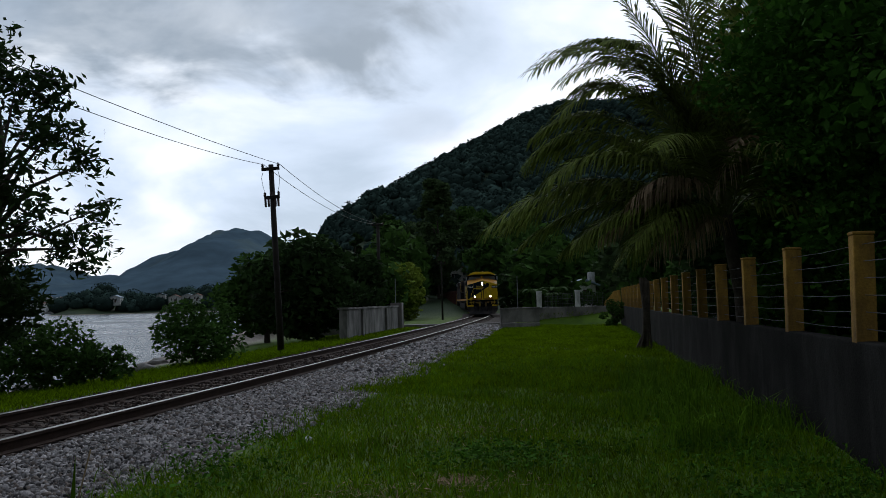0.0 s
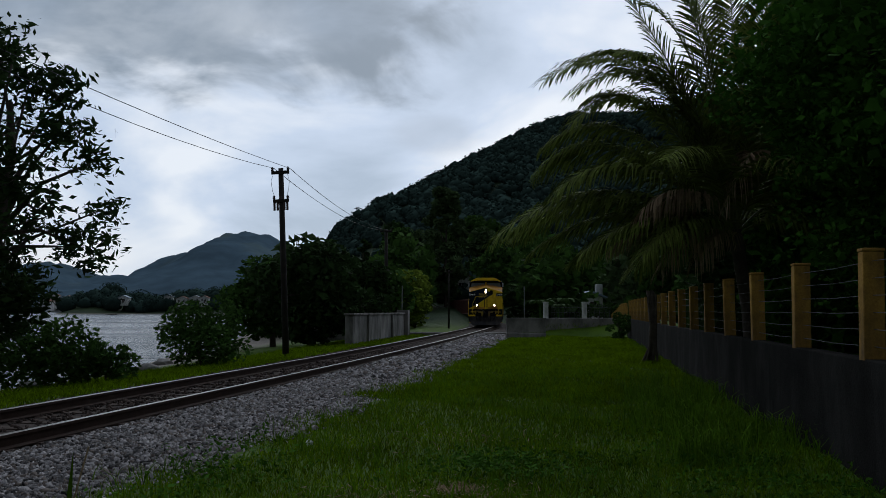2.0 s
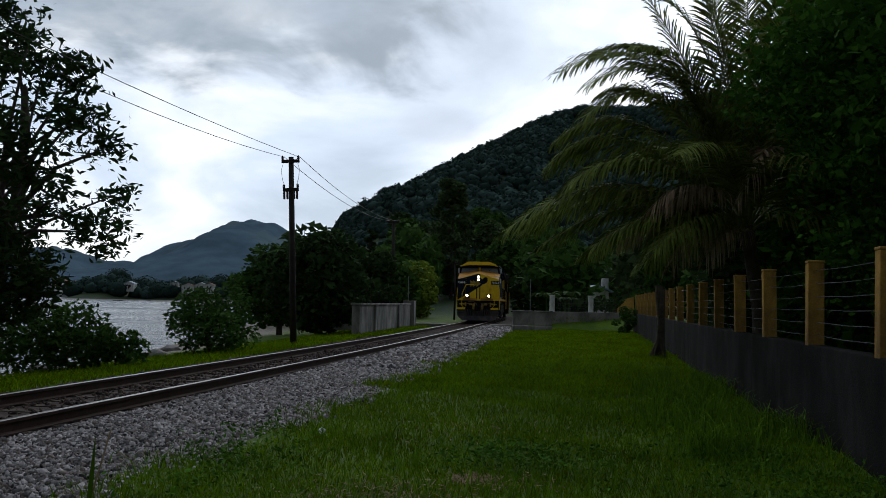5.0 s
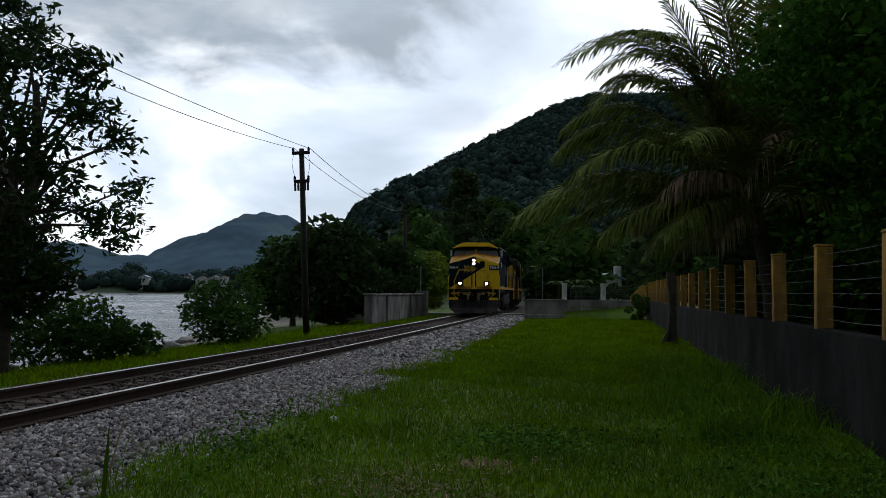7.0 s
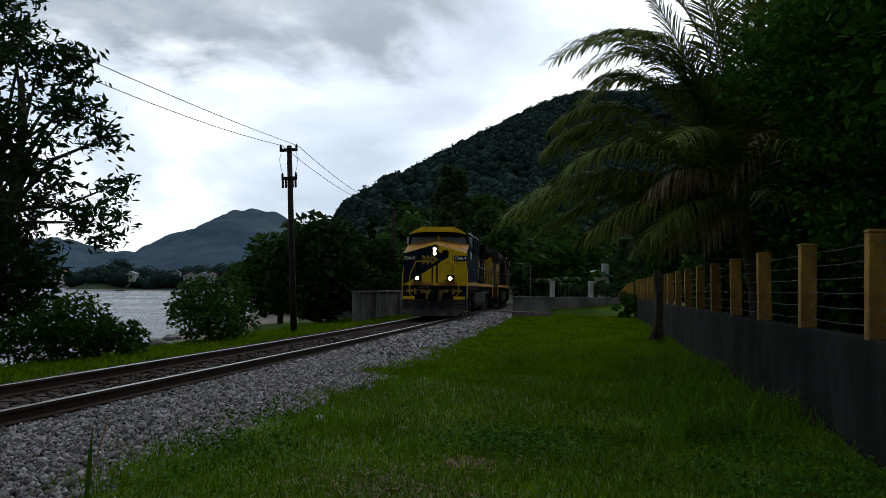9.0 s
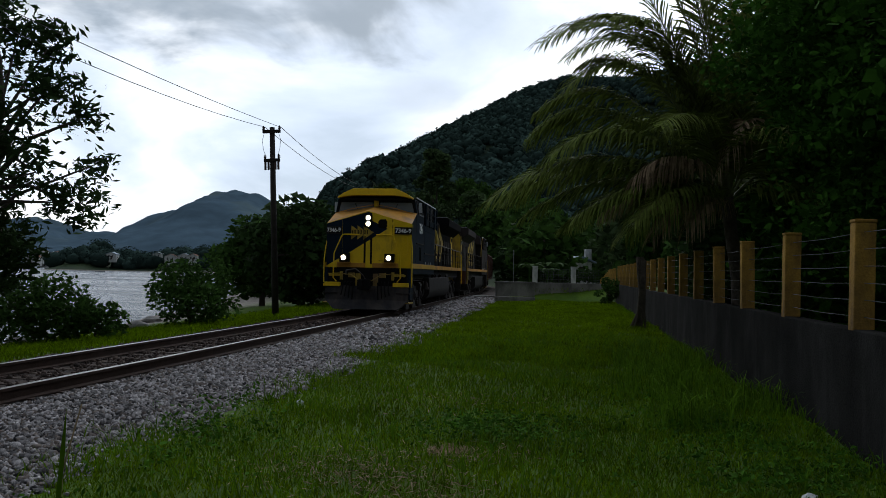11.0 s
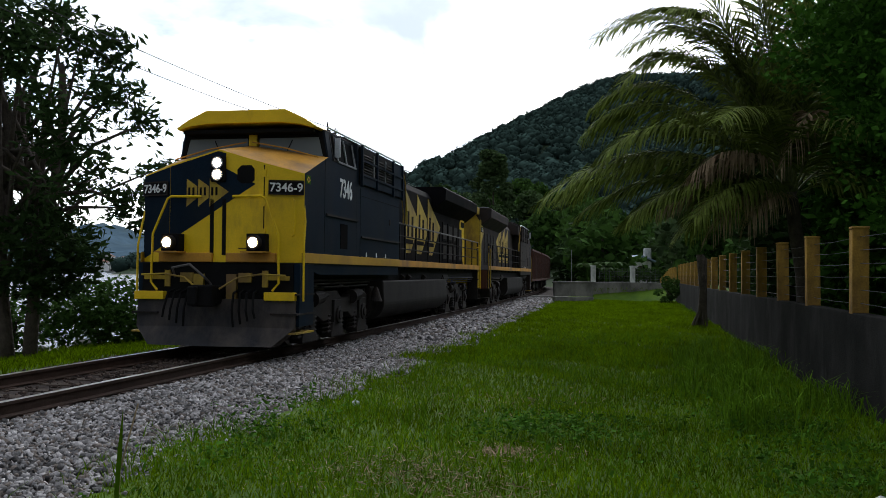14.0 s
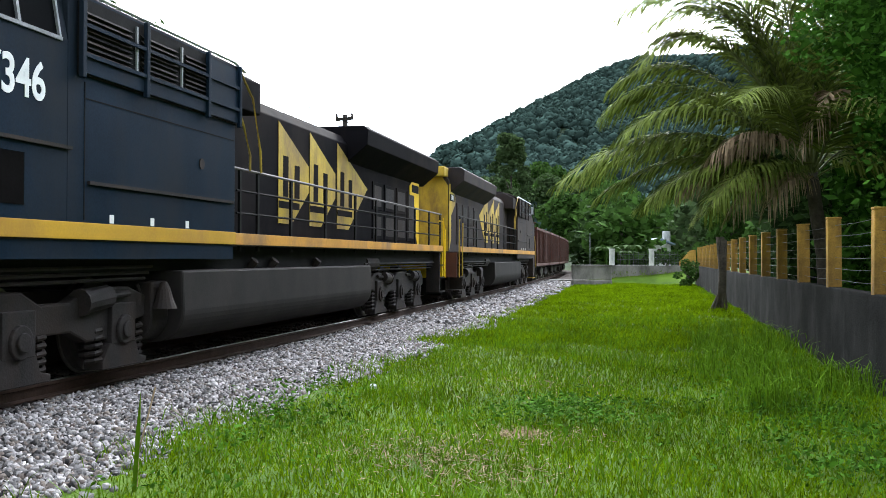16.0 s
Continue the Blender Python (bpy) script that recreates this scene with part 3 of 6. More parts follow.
def crown_blobs(h0, h1, r, n, shape=1.0, seed=0, lean=(0, 0), clump=1.0):
    """Clumps that make up an uneven crown between the heights h0 and h1."""
    q = np.random.default_rng(seed)
    out = []
    for i in range(n):
        f = (i + 0.5) / n
        z = h0 + (h1 - h0) * f
        rad = r * (math.sin(math.pi * (0.12 + 0.8 * f)) ** shape)
        a = i * 2.4 + q.random()
        d = rad * (0.35 + 0.6 * q.random())
        k = (0.28 + 0.22 * q.random()) * r * clump
        out.append((lean[0] * f + d * math.cos(a), lean[1] * f + d * math.sin(a), z, k, k, k * 0.72))
    return out


def trunk_mesh(h, r, blobs, bend=0.25, seed=0, limbs=7, forks=((0, 0),)):
    q = np.random.default_rng(seed)
    m = Mesher()
    for fx, fy in forks:
        pts = [(fx * 0.35 + bend * math.sin(i * 0.9 + seed) * i * 0.12 + fx * i * 0.12, fy * 0.35 + bend * math.cos(i * 0.7 + seed) * i * 0.1 + fy * i * 0.12, h * i / 7 - 0.15) for i in range(8)]
        m.tube(pts, r, 8, r * 0.35)
        for b in [blobs[j] for j in q.permutation(len(blobs))[:limbs]]:
            k = int(2 + q.random() * 4)
            p0, p1 = Vector(pts[k]), Vector(b[:3])
            mid = p0.lerp(p1, 0.5) + Vector((q.normal() * 0.12, q.normal() * 0.12, 0.12 * (p1 - p0).length))
            m.tube([p0, p0.lerp(mid, 0.6), mid, mid.lerp(p1, 0.6), p1], r * 0.42, 6, r * 0.08)
    return m


def tree(name, label, x, y, h0, h1, r, leaves, size, leaf="leafA", n_blob=14, tr=0.12, seed=0, z=None, group="", shape=1.0, forks=((0, 0),), lean=(0, 0), aspect=0.5, category="tree", limbs=7, spray=0, clump=1.0):
    z = float(ground_z(x, y)) if z is None else z
    t = empty(name, label, category, group, at=pose(x, y, z, 0, 0, (seed * 47) % 360 if lean == (0, 0) else 0))
    blobs = crown_blobs(h0, h1, r, n_blob, shape, seed, lean, clump)
    part("trunk", trunk_mesh(h0 + (h1 - h0) * 0.75, tr, blobs, seed=seed, forks=forks, limbs=limbs), "bark", t, smooth=True)
    if spray:
        # leaves gathered on twigs, with gaps between them
        twigs = clumps(blobs, leaves // spray, 0.3)
        pts = np.repeat(twigs, spray, 0) + rng.normal(size=(len(twigs) * spray, 3)) * np.array([0.17, 0.17, 0.10])
    else:
        pts = clumps(blobs, leaves)
    part("crown", soup("crown", quads(pts, size, aspect=aspect), 4, leaf), leaf, t)
    return t


# ---- track ----
def build_track():
    # ballast bed: a low bank with sloping shoulders
    prof = [(-3.0, -0.14), (-1.9, 0.03), (-0.95, 0.055), (0.95, 0.055), (1.75, 0.05), (3.65, -0.02)]
    lines = [offset_line(d, -30, 210, 1.0) for d, _ in prof]
    n = len(lines[0])
    m = Mesher()
    vs = [(lines[j][i][0], lines[j][i][1], prof[j][1]) for i in range(n) for j in range(6)]
    m.add(vs, [(i * 6 + j, i * 6 + j + 1, (i + 1) * 6 + j + 1, (i + 1) * 6 + j) for i in range(n - 1) for j in range(5)])
    bed = part("track_bed", m, "bed", None)
    tagged(bed, "brown dusty ballast bank under the railway track", "track bed", kind="structure")
    # two rails
    sec = [(-0.07, 0), (0.07, 0), (0.07, 0.012), (0.012, 0.03), (0.012, 0.12), (0.036, 0.13), (0.036, 0.165), (-0.036, 0.165), (-0.036, 0.13), (-0.012, 0.12), (-0.012, 0.03), (-0.07, 0.012)]
    for sd in (-1, 1):
        t = empty("rail", "rusty steel rail with a worn shiny head", "rail", "rails of the track")
        for nm, pts, mt in (("web", sec, "rail"), ("railhead", [(-0.034, 0.166), (0.034, 0.166), (0.030, 0.172), (-0.030, 0.172)], "railhead")):
            rows = [offset_line(sd * (GAUGE / 2 + 0.036) + d, -30, 210, 1.0) for d, _ in pts]
            k = len(pts)
            m = Mesher()
            m.add([(rows[j][i][0], rows[j][i][1], RAIL_Z - 0.172 + pts[j][1]) for i in range(len(rows[0])) for j in range(k)],
                  [(i * k + j, i * k + (j + 1) % k, (i + 1) * k + (j + 1) % k, (i + 1) * k + j) for i in range(len(rows[0]) - 1) for j in range(k)])
            part(nm, m, mt, t)
    # sleepers with base plates
    sl = empty("sleeper", "dark old timber sleeper half sunk in ballast", "sleeper", "sleepers of the track")
    part("timber", box(-1.35, -0.12, -0.12, 1.35, 0.12, 0.0), "sleeper", sl)
    for sd in (-1, 1):
        part("base_plate", box(sd * 0.836 - 0.14, -0.09, 0.001, sd * 0.836 + 0.14, 0.09, 0.012), "rail", sl)
    first = True
    s, s1 = track_s(2.0), track_s(90.0)
    while s < s1:
        x, y, a = track_at(s)
        mm = pose(x, y, RAIL_Z - 0.172 - 0.012, 0, 0, math.degrees(a) - 90 + random.uniform(-1, 1))
        if first:
            sl.matrix_basis, first = mm, False
        else:
            copy_thing(sl, mm)
        s += 0.62 if y < 60 else 1.24
    # loose stones on the shoulder
    tris = []
    base = np.array([(-1, -1, -1), (1, -1, -1), (1, 1, -1), (-1, 1, -1), (-1, -1, 1), (1, -1, 1), (1, 1, 1), (-1, 1, 1)], float)
    fc = np.array([(0, 3, 2, 1), (4, 5, 6, 7), (0, 1, 5, 4), (1, 2, 6, 5), (2, 3, 7, 6), (3, 0, 4, 7)])
    def stones(n, y0, y1, d0, d1, sz, power=1.0):
        y = y0 + (y1 - y0) * rng.random(n) ** power
        d = d0 + (d1 - d0) * rng.random(n)
        m_ = np.interp(y, _ys, _m)
        k = 1 / np.sqrt(1 + m_ ** 2)
        X, Y = np.interp(y, _ys, _xs) + d * k, y - d * m_ * k
        Z = np.interp(d, [p[0] for p in prof], [p[1] for p in prof])
        size = sz * (0.6 + 0.9 * rng.random(n)) * (1 + 0.012 * np.maximum(y - 10, 0))
        V = base[None] * (1 - 0.45 * rng.random((n, 8, 3))) * (0.34 + 0.78 * rng.random((n, 1, 3)))
        q = rng.normal(size=(n, 4))
        q /= np.linalg.norm(q, axis=1)[:, None]
        w, a, b, c = q.T
        R_ = np.stack([np.stack([1 - 2 * (b * b + c * c), 2 * (a * b - w * c), 2 * (a * c + w * b)], -1), np.stack([2 * (a * b + w * c), 1 - 2 * (a * a + c * c), 2 * (b * c - w * a)], -1), np.stack([2 * (a * c - w * b), 2 * (b * c + w * a), 1 - 2 * (a * a + b * b)], -1)], 1)
        V = np.einsum("nij,nkj->nki", R_, V) * size[:, None, None]
        V += np.stack([X, Y, Z + size * 0.25], -1)[:, None]
        return V
    for V, nm, mt, lb in ((np.concatenate([stones(2600, 4.0, 40.0, -0.75, 0.75, 0.032), stones(3000, 6.0, 40.0, -2.4, -0.95, 0.036)]), "track_stones", "dirtystone", "oily brown ballast between the rails"),
                          (np.concatenate([stones(36000, 3.0, 22.0, 1.0, 3.5, 0.0265), stones(9500, 22.0, 62.0, 1.0, 3.35, 0.046, 1.3), stones(900, 3.0, 25.0, 3.0, 3.75, 0.035)]), "ballast_stones", "stone", "loose broken grey granite ballast stones")):
        stone_heap(V, fc, nm, mt, lb)


def stone_heap(V, fc, nm, mt, lb):
    n = len(V)
    me = bpy.data.meshes.new(nm)
    me.vertices.add(n * 8)
    me.vertices.foreach_set("co", V.astype(np.float32).ravel())
    idx = (fc[None] + np.arange(n)[:, None, None] * 8).astype(np.int32)
    me.loops.add(n * 24)
    me.loops.foreach_set("vertex_index", idx.ravel())
    me.polygons.add(n * 6)
    me.polygons.foreach_set("loop_start", np.arange(0, n * 24, 4, dtype=np.int32))
    me.materials.append(M[mt])
    me.update(calc_edges=True)
    tagged(new(nm, me), lb, "gravel", kind="stuff")


build_track()

# ---- boundary wall with yellow posts along the lawn ----
FA, FD = Vector((4.78, 11.3, 0)), Vector((0.181, 0.9835, 0))
FN = Vector((FD.y, -FD.x, 0))
FYAW = -math.degrees(math.atan2(FD.x, FD.y))


def fence_at(d, off=0.0, z=0.0):
    p = FA + FD * d + FN * off
    return pose(p.x, p.y, z, 0, 0, FYAW)


def build_fence():
    wall = tagged(part("wall_garden", prism([(0.0, -0.3), (0.20, -0.3), (0.20, 1.20), (0.0, 1.20)], "y", -24, 45.0), "wallc", None, bevel=0.015, at=fence_at(0)), "low stained rendered garden wall, darkened in colour for shade", "wall", kind="structure")
    d, k = -22.8, 0
    post = None
    while d < 84:
        m = fence_at(d + random.uniform(-0.05, 0.05), 0.0, 1.2) if d < 44 else fence_at(d, 0, float(ground_z(*(FA + FD * d).xy)) + 0.1)
        m = m @ pose(0, 0, 0, random.uniform(-0.8, 0.8), random.uniform(-1, 1), 0)
        if post is None:
            post = empty("fence_post", "weathered yellow painted concrete fence post", "post", "posts on the garden wall", at=m)
            part("shaft", box(0.0, 0, -0.02, 0.20, 0.17, 1.04), "post", post, bevel=0.012)
            part("cap", box(-0.006, -0.006, 1.041, 0.206, 0.176, 1.075), "post", post, bevel=0.01)
        else:
            copy_thing(post, m)
        d += 2.85
    for i in range(6):
        z = 1.32 + i * 0.165
        pts = []
        for j in range(0, 49):
            dd = -22.8 + 2.85 * j / 2
            if dd > 44:
                break
            p = FA + FD * dd + FN * 0.1
            pts.append((p.x, p.y, z - (0.015 if j % 2 else 0)))
        w = tagged(part("fence_wire", tube(pts, 0.004, 5), "wire", None), "thin galvanised wire strung between the posts", "wire", "wires of the fence")


build_fence()


# ---- low concrete walls beside the track ----
def build_walls():
    w = empty("retaining_wall", "stained grey concrete wall end beside the track", "wall", kind="structure", at=pose(5.30, 53.6, 0, 0, 0, 3))
    part("block", box(0, 0, 0.36, 2.32, 0.45, 1.17), "concrete", w, bevel=0.03)
    part("footing", box(-0.02, -0.05, -0.3, 2.34, 0.5, 0.33), "concrete", w, bevel=0.03)
    part("coping", box(-0.03, -0.04, 1.172, 2.36, 0.49, 1.235), "concrete", w, bevel=0.015)
    w = empty("retaining_wall", "long low stained concrete wall below the yard", "wall", kind="structure", at=pose(7.85, 57.0, 0, 0, 0, 0))
    part("panel", box(0, 0, -0.3, 4.9, 0.3, 1.18), "concrete", w, bevel=0.02)
    for i in range(5):
        part("joint_rib", box(0.05 + i * 1.2, -0.035, -0.3, 0.2 + i * 1.2, -0.002, 1.16), "concrete", w)
    for x in (8.11, 10.57):
        p = empty("yard_post", "white painted square post on the low wall", "post", "white yard posts", at=pose(x, 57.15, 1.18))
        part("shaft", box(-0.15, -0.12, 0, 0.15, 0.12, 1.0), "white", p, bevel=0.015)
        part("cap", box(-0.17, -0.14, 1.0, 0.17, 0.14, 1.05), "white", p)
    n = empty("mesh_fence", "rusty wire mesh fence between the white posts", "fence", at=pose(0, 57.2, 1.18))
    m = Mesher()
    for i in range(24):
        m.tube([(8.5 + i * 0.16, 0, 0), (8.5 + i * 0.16, 0, 0.85)], 0.006, 4)
    for i in range(6):
        m.tube([(8.45, 0, 0.05 + i * 0.16), (12.3, 0, 0.05 + i * 0.16)], 0.006, 4)
    part("wire_mesh", m, "wire", n)
    # beyond the far rail
    w = empty("retaining_wall", "rough stained concrete abutment wall beside the rails", "wall", kind="structure", at=pose(-3.2, 44.5, 0, 0, 0, -8.5))
    part("face", box(-0.4, 0, -0.8, 0, 15.5, 1.42), "concrete", w, bevel=0.03)
    part("coping", box(-0.46, -0.05, 1.42, 0.06, 15.5, 1.52), "concrete", w, bevel=0.015)
    for i in range(2):
        part("pilaster", box(0.002, 3.4 + i * 7.2, -0.8, 0.12, 3.75 + i * 7.2, 1.40), "concrete", w)
    part("end_pier", box(-0.5, 15.5, -0.6, 0.25, 16.3, 1.7), "concrete", w, bevel=0.02)
    part("return_wall", box(-6.5, 15.6, -1.4, -0.5, 15.95, 1.5), "concrete", w, bevel=0.02)
    s = empty("crossing_slab", "pale concrete slab across the track", "slab", kind="structure", at=pose(float(track_x(60)), 60.0, 0.05, 0, 0, -8))
    part("slab", box(-6.0, 0, 0, -1.2, 1.2, 0.16), "concrete", s, bevel=0.02)
    part("slab", box(1.4, 0, 0, 4.4, 1.2, 0.16), "concrete", s, bevel=0.02)


build_walls()


# ---- poles and wires ----
def pole(label, x, y, z, h, lean, arms, yaw=0, r=0.13):
    p = empty("utility_pole", label, "utility pole", "poles along the track", at=pose(x, y, z, 0, -lean, yaw))
    part("mast", tube([(0, 0, -0.3), (0, 0, h * 0.5), (0, 0, h)], r, 10, r * 0.72), "pole", p, smooth=True)
    for za, wid, n in arms:
        part("crossarm", box(-wid, -0.13, za - 0.06, wid, -0.05, za + 0.06), "pole", p, bevel=0.008)
        for i in range(n):
            xx = -wid * 0.88 + 2 * wid * 0.88 * i / max(n - 1, 1)
            ins = Mesher()
            for k, (rr, zz) in enumerate(((0.035, 0.06), (0.055, 0.10), (0.03, 0.13), (0.05, 0.16), (0.02, 0.20))):
                ins.tube([(xx, -0.09, za + zz - 0.02), (xx, -0.09, za + zz + 0.02)], rr, 8)
            part("insulator", ins, "ceramic", p)
    return p


p1 = pole("dark leaning timber utility pole with two crossarms", -4.88, 33.6, -0.12, 7.1, 2.4, ((6.93, 0.34, 2), (5.86, 0.30, 3)), yaw=-8)
for sx_ in (-0.28, 0.28):
    part("jumper_wire", tube([(sx_, -0.1, 6.85), (sx_ * 1.25, -0.12, 6.6), (sx_ * 1.1, -0.12, 6.25), (sx_ * 0.8, -0.12, 6.0)], 0.008, 5), "cable", p1)
for xx_ in (-0.24, -0.12, 0.14, 0.25):
    part("fuse_holder", tube([(xx_, -0.14, 5.50), (xx_, -0.14, 5.79)], 0.045, 8), "ceramic", p1)
p2 = pole("dark slim timber utility pole on the bank", -2.33, 67.0, 0.9, 6.75, 0.4, ((6.62, 0.45, 2),), yaw=-8, r=0.16)
p3 = pole("thin steel post beside the curve", 3.0, 87.5, 0.0, 5.6, 0.0, ((5.4, 0.35, 2),), yaw=0, r=0.1)


def span(a, b, sag, r=0.012):
    a, b = Vector(a), Vector(b)
    return tube([a.lerp(b, i / 16) - Vector((0, 0, sag * 4 * (i / 16) * (1 - i / 16))) for i in range(17)], r, 5)


top1 = Vector((-5.13, 33.6, 6.97))
for dx_, end_, sag_ in ((0.30, 7.0, 0.38), (-0.30, 7.5, 0.83)):
    tagged(part("overhead_wire", span(top1 + Vector((dx_, 0, 0)), (-11.25 + dx_ * 0.3, 0.0, end_), sag_, 0.010), "cable", None), "slack black overhead wire above the shore", "wire", "overhead wires")
    tagged(part("overhead_wire", span(top1 + Vector((dx_, 0, 0)), (-2.38 + dx_, 67.0, 7.62), 0.5, 0.012), "cable", None), "slack black overhead wire between the poles", "wire", "overhead wires")


# ---- trees and shrubs ----
def build_trees():
    tree("shore_tree", "tall forked shore tree with thin feathery foliage", -9.7, 19.4, 1.7, 8.5, 3.35, 20000, 0.19, "leafA", 52, 0.17, 3, z=-0.45, forks=((-0.55, 0), (0.6, 0.2)), lean=(0.01, 0), aspect=0.36, limbs=30, spray=22, clump=0.46)
    tree("shore_bush", "rounded green shrub beside the beach", -6.95, 29.0, 0.35, 1.7, 1.9, 5200, 0.15, "leafB", 16, 0.05, 5, category="shrub", group="shore shrubs")
    tree("shore_bush", "spreading leafy shrub above the sand", -9.3, 22.8, 0.3, 1.4, 1.55, 3400, 0.15, "leafB", 16, 0.05, 6, category="shrub", group="shore shrubs")
    tree("shore_bush", "small leafy shrub above the sand", -7.65, 22.6, 0.15, 0.85, 0.85, 1500, 0.14, "leafB", 10, 0.04, 8, category="shrub", group="shore shrubs")
    tree("shore_bush", "tall dense shrub at the foot of the tree", -11.2, 22.2, 0.2, 1.3, 1.25, 2000, 0.16, "leafB", 14, 0.05, 9, category="shrub", group="shore shrubs")
    tree("shade_tree", "dense dark broad tree beside the track", -5.6, 47.5, 1.0, 4.9, 2.9, 6800, 0.34, "leafA", 24, 0.22, 11, aspect=0.6, group="dark trackside trees")
    tree("shade_tree", "dense dark broad tree beside the track", -8.6, 54.0, 1.0, 4.8, 2.7, 4600, 0.36, "leafB", 20, 0.2, 12, aspect=0.6, group="dark trackside trees")
    tree("shade_tree", "low dark tree behind the abutment wall", -3.6, 57.0, 0.6, 4.4, 2.3, 4500, 0.36, "leafA", 18, 0.18, 13, aspect=0.6, group="dark trackside trees")
    tree("cypress", "slender dark pointed cypress", -7.0, 118, 0.5, 10.8, 0.95, 3500, 0.45, "leafA", 18, 0.15, 14, z=0.2, shape=0.8)
    tree("yellow_bush", "bright yellow green leafy tree", -1.2, 96, 0.8, 5.6, 3.1, 5500, 0.42, "leafC", 18, 0.15, 15, aspect=0.6)
    tree("tall_tree", "tall pale green tree in front of the hill", 4.6, 148, 3.0, 20.6, 4.0, 11000, 0.62, "leafT", 44, 0.3, 16, z=0.5, aspect=0.6, clump=0.75)
    # the wood at the foot of the hill
    q = np.random.default_rng(5)
    proto = []
    for i in range(5):
        t = tree("foothill_tree", "rounded dark green tree at the hill foot", 0, 0, 0.6, 6.5, 3.4, 1350, 0.76, ("leafB", "leafT", "leafB", "leafB", "leafA")[i], 20, 0.2, 30 + i, z=0.0, group="trees at the hill foot", aspect=0.6)
        proto.append(t)
    spots = []
    for i in range(150):
        y = 78 + 150 * q.random() ** 1.1
        az = radians(-6.5 + 27 * q.random())
        x = y * math.tan(az)
        d = abs(x - float(track_x(y)))
        if d < 6.5 or (y < 92 and x < 15 and d < 9) or (0.155 < x / y < 0.235 and y < 104) or -0.115 < x / y < -0.045:
            continue
        spots.append((x, y))
    spots += [(13.2, 86), (24, 96), (23.5, 88), (27, 84), (13.5, 101), (16, 108), (-9, 76), (-12, 86), (-14, 108)]
    for i, (x, y) in enumerate(spots):
        s = 0.75 + 0.55 * q.random()
        z = float(ground_z(x, y))
        m = pose(x, y, z, 0, 0, 360 * q.random()) @ Matrix.Diagonal((s, s, s * (0.85 + 0.4 * q.random()), 1))
        t = proto[i % 5]
        if i < 5:
            t.matrix_basis = m
        else:
            o = copy_thing(t, m)
            o.scale = m.to_scale()


build_trees()


def forest():
    """Crowns of the hillside wood, joined."""
    bm = bmesh.new()
    bmesh.ops.create_icosphere(bm, subdivisions=1, radius=1.0)
    sv = np.array([v.co[:] for v in bm.verts])
    sf = np.array([[v.index for v in f.verts] for f in bm.faces])
    bm.free()
    q = np.random.default_rng(9)
    n = 15000
    y = 150 + 400 * q.random(n) ** 0.8
    x = y * np.tan(np.radians(-14 + 46 * q.random(n)))
    # an open pasture strip runs up the slope
    keep = (x - shore_x(y) > 6) & ~((x / y > -0.105 + (y - 150) * 0.00018) & (x / y < -0.045 + (y - 150) * 0.00026) & (y < 270) & (q.random(n) < 0.85))
    x, y = x[keep], y[keep]
    r = 1.1 + 1.7 * q.random(len(x)) ** 1.8 + (y - 150) * 0.002
    # the wooded point
    nx = 420
    px, py = -235 + 200 * q.random(nx), 600 + 70 * q.random(nx)
    x, y, r = np.concatenate([x, px]), np.concatenate([y, py]), np.concatenate([r, 2.6 + 5.0 * q.random(nx) ** 2.2])
    z = ground_z(x, y)
    ok = z > -0.8
    x, y, z, r = x[ok], y[ok], z[ok], r[ok]
    k = len(x)
    ph = q.random((k, 1)) * 30
    lump = 1 + 0.14 * np.sin(sv[None, :, 0] * 5 + ph) * np.sin(sv[None, :, 1] * 6 + ph * 1.7) + 0.13 * np.sin(sv[None, :, 2] * 7 + ph * 2.3 + sv[None, :, 0] * 4) + 0.05 * q.normal(size=(k, len(sv)))
    V = sv[None] * lump[:, :, None] * r[:, None, None] * np.array([1, 1, 0.85])
    V += np.stack([x, y, z + r * 0.55], -1)[:, None]
    idx = (sf[None] + (np.arange(k) * len(sv))[:, None, None]).astype(np.int32)
    me = bpy.data.meshes.new("hill_forest")
    me.vertices.add(V.shape[0] * V.shape[1])
    me.vertices.foreach_set("co", V.astype(np.float32).ravel())
    me.loops.add(idx.size)
    me.loops.foreach_set("vertex_index", idx.ravel())
    me.polygons.add(idx.size // 3)
    me.polygons.foreach_set("loop_start", np.arange(0, idx.size, 3, dtype=np.int32))
    me.polygons.foreach_set("use_smooth", np.full(idx.size // 3, True))
    me.materials.append(M["forest"])
    me.update(calc_edges=True)
    tagged(new("hill_forest", me), "dense dark tropical forest covering the hill", "forest", kind="stuff")
    # leaf sprays that break up the crowns' outlines
    sel = q.choice(k, 230000, p=(r ** 2) / (r ** 2).sum())
    d = q.normal(size=(230000, 3))
    d[:, 2] = np.abs(d[:, 2]) * 0.9
    d /= np.linalg.norm(d, axis=1)[:, None]
    C = np.stack([x, y, z + r * 0.55], -1)[sel] + d * r[sel][:, None] * np.array([1.05, 1.05, 0.95])
    tagged(new("forest_leaves", soup("forest_leaves", quads(C, 0.95, aspect=0.7), 4, "forest")), "leaf sprays on the forest crowns", "forest", kind="stuff")


forest()


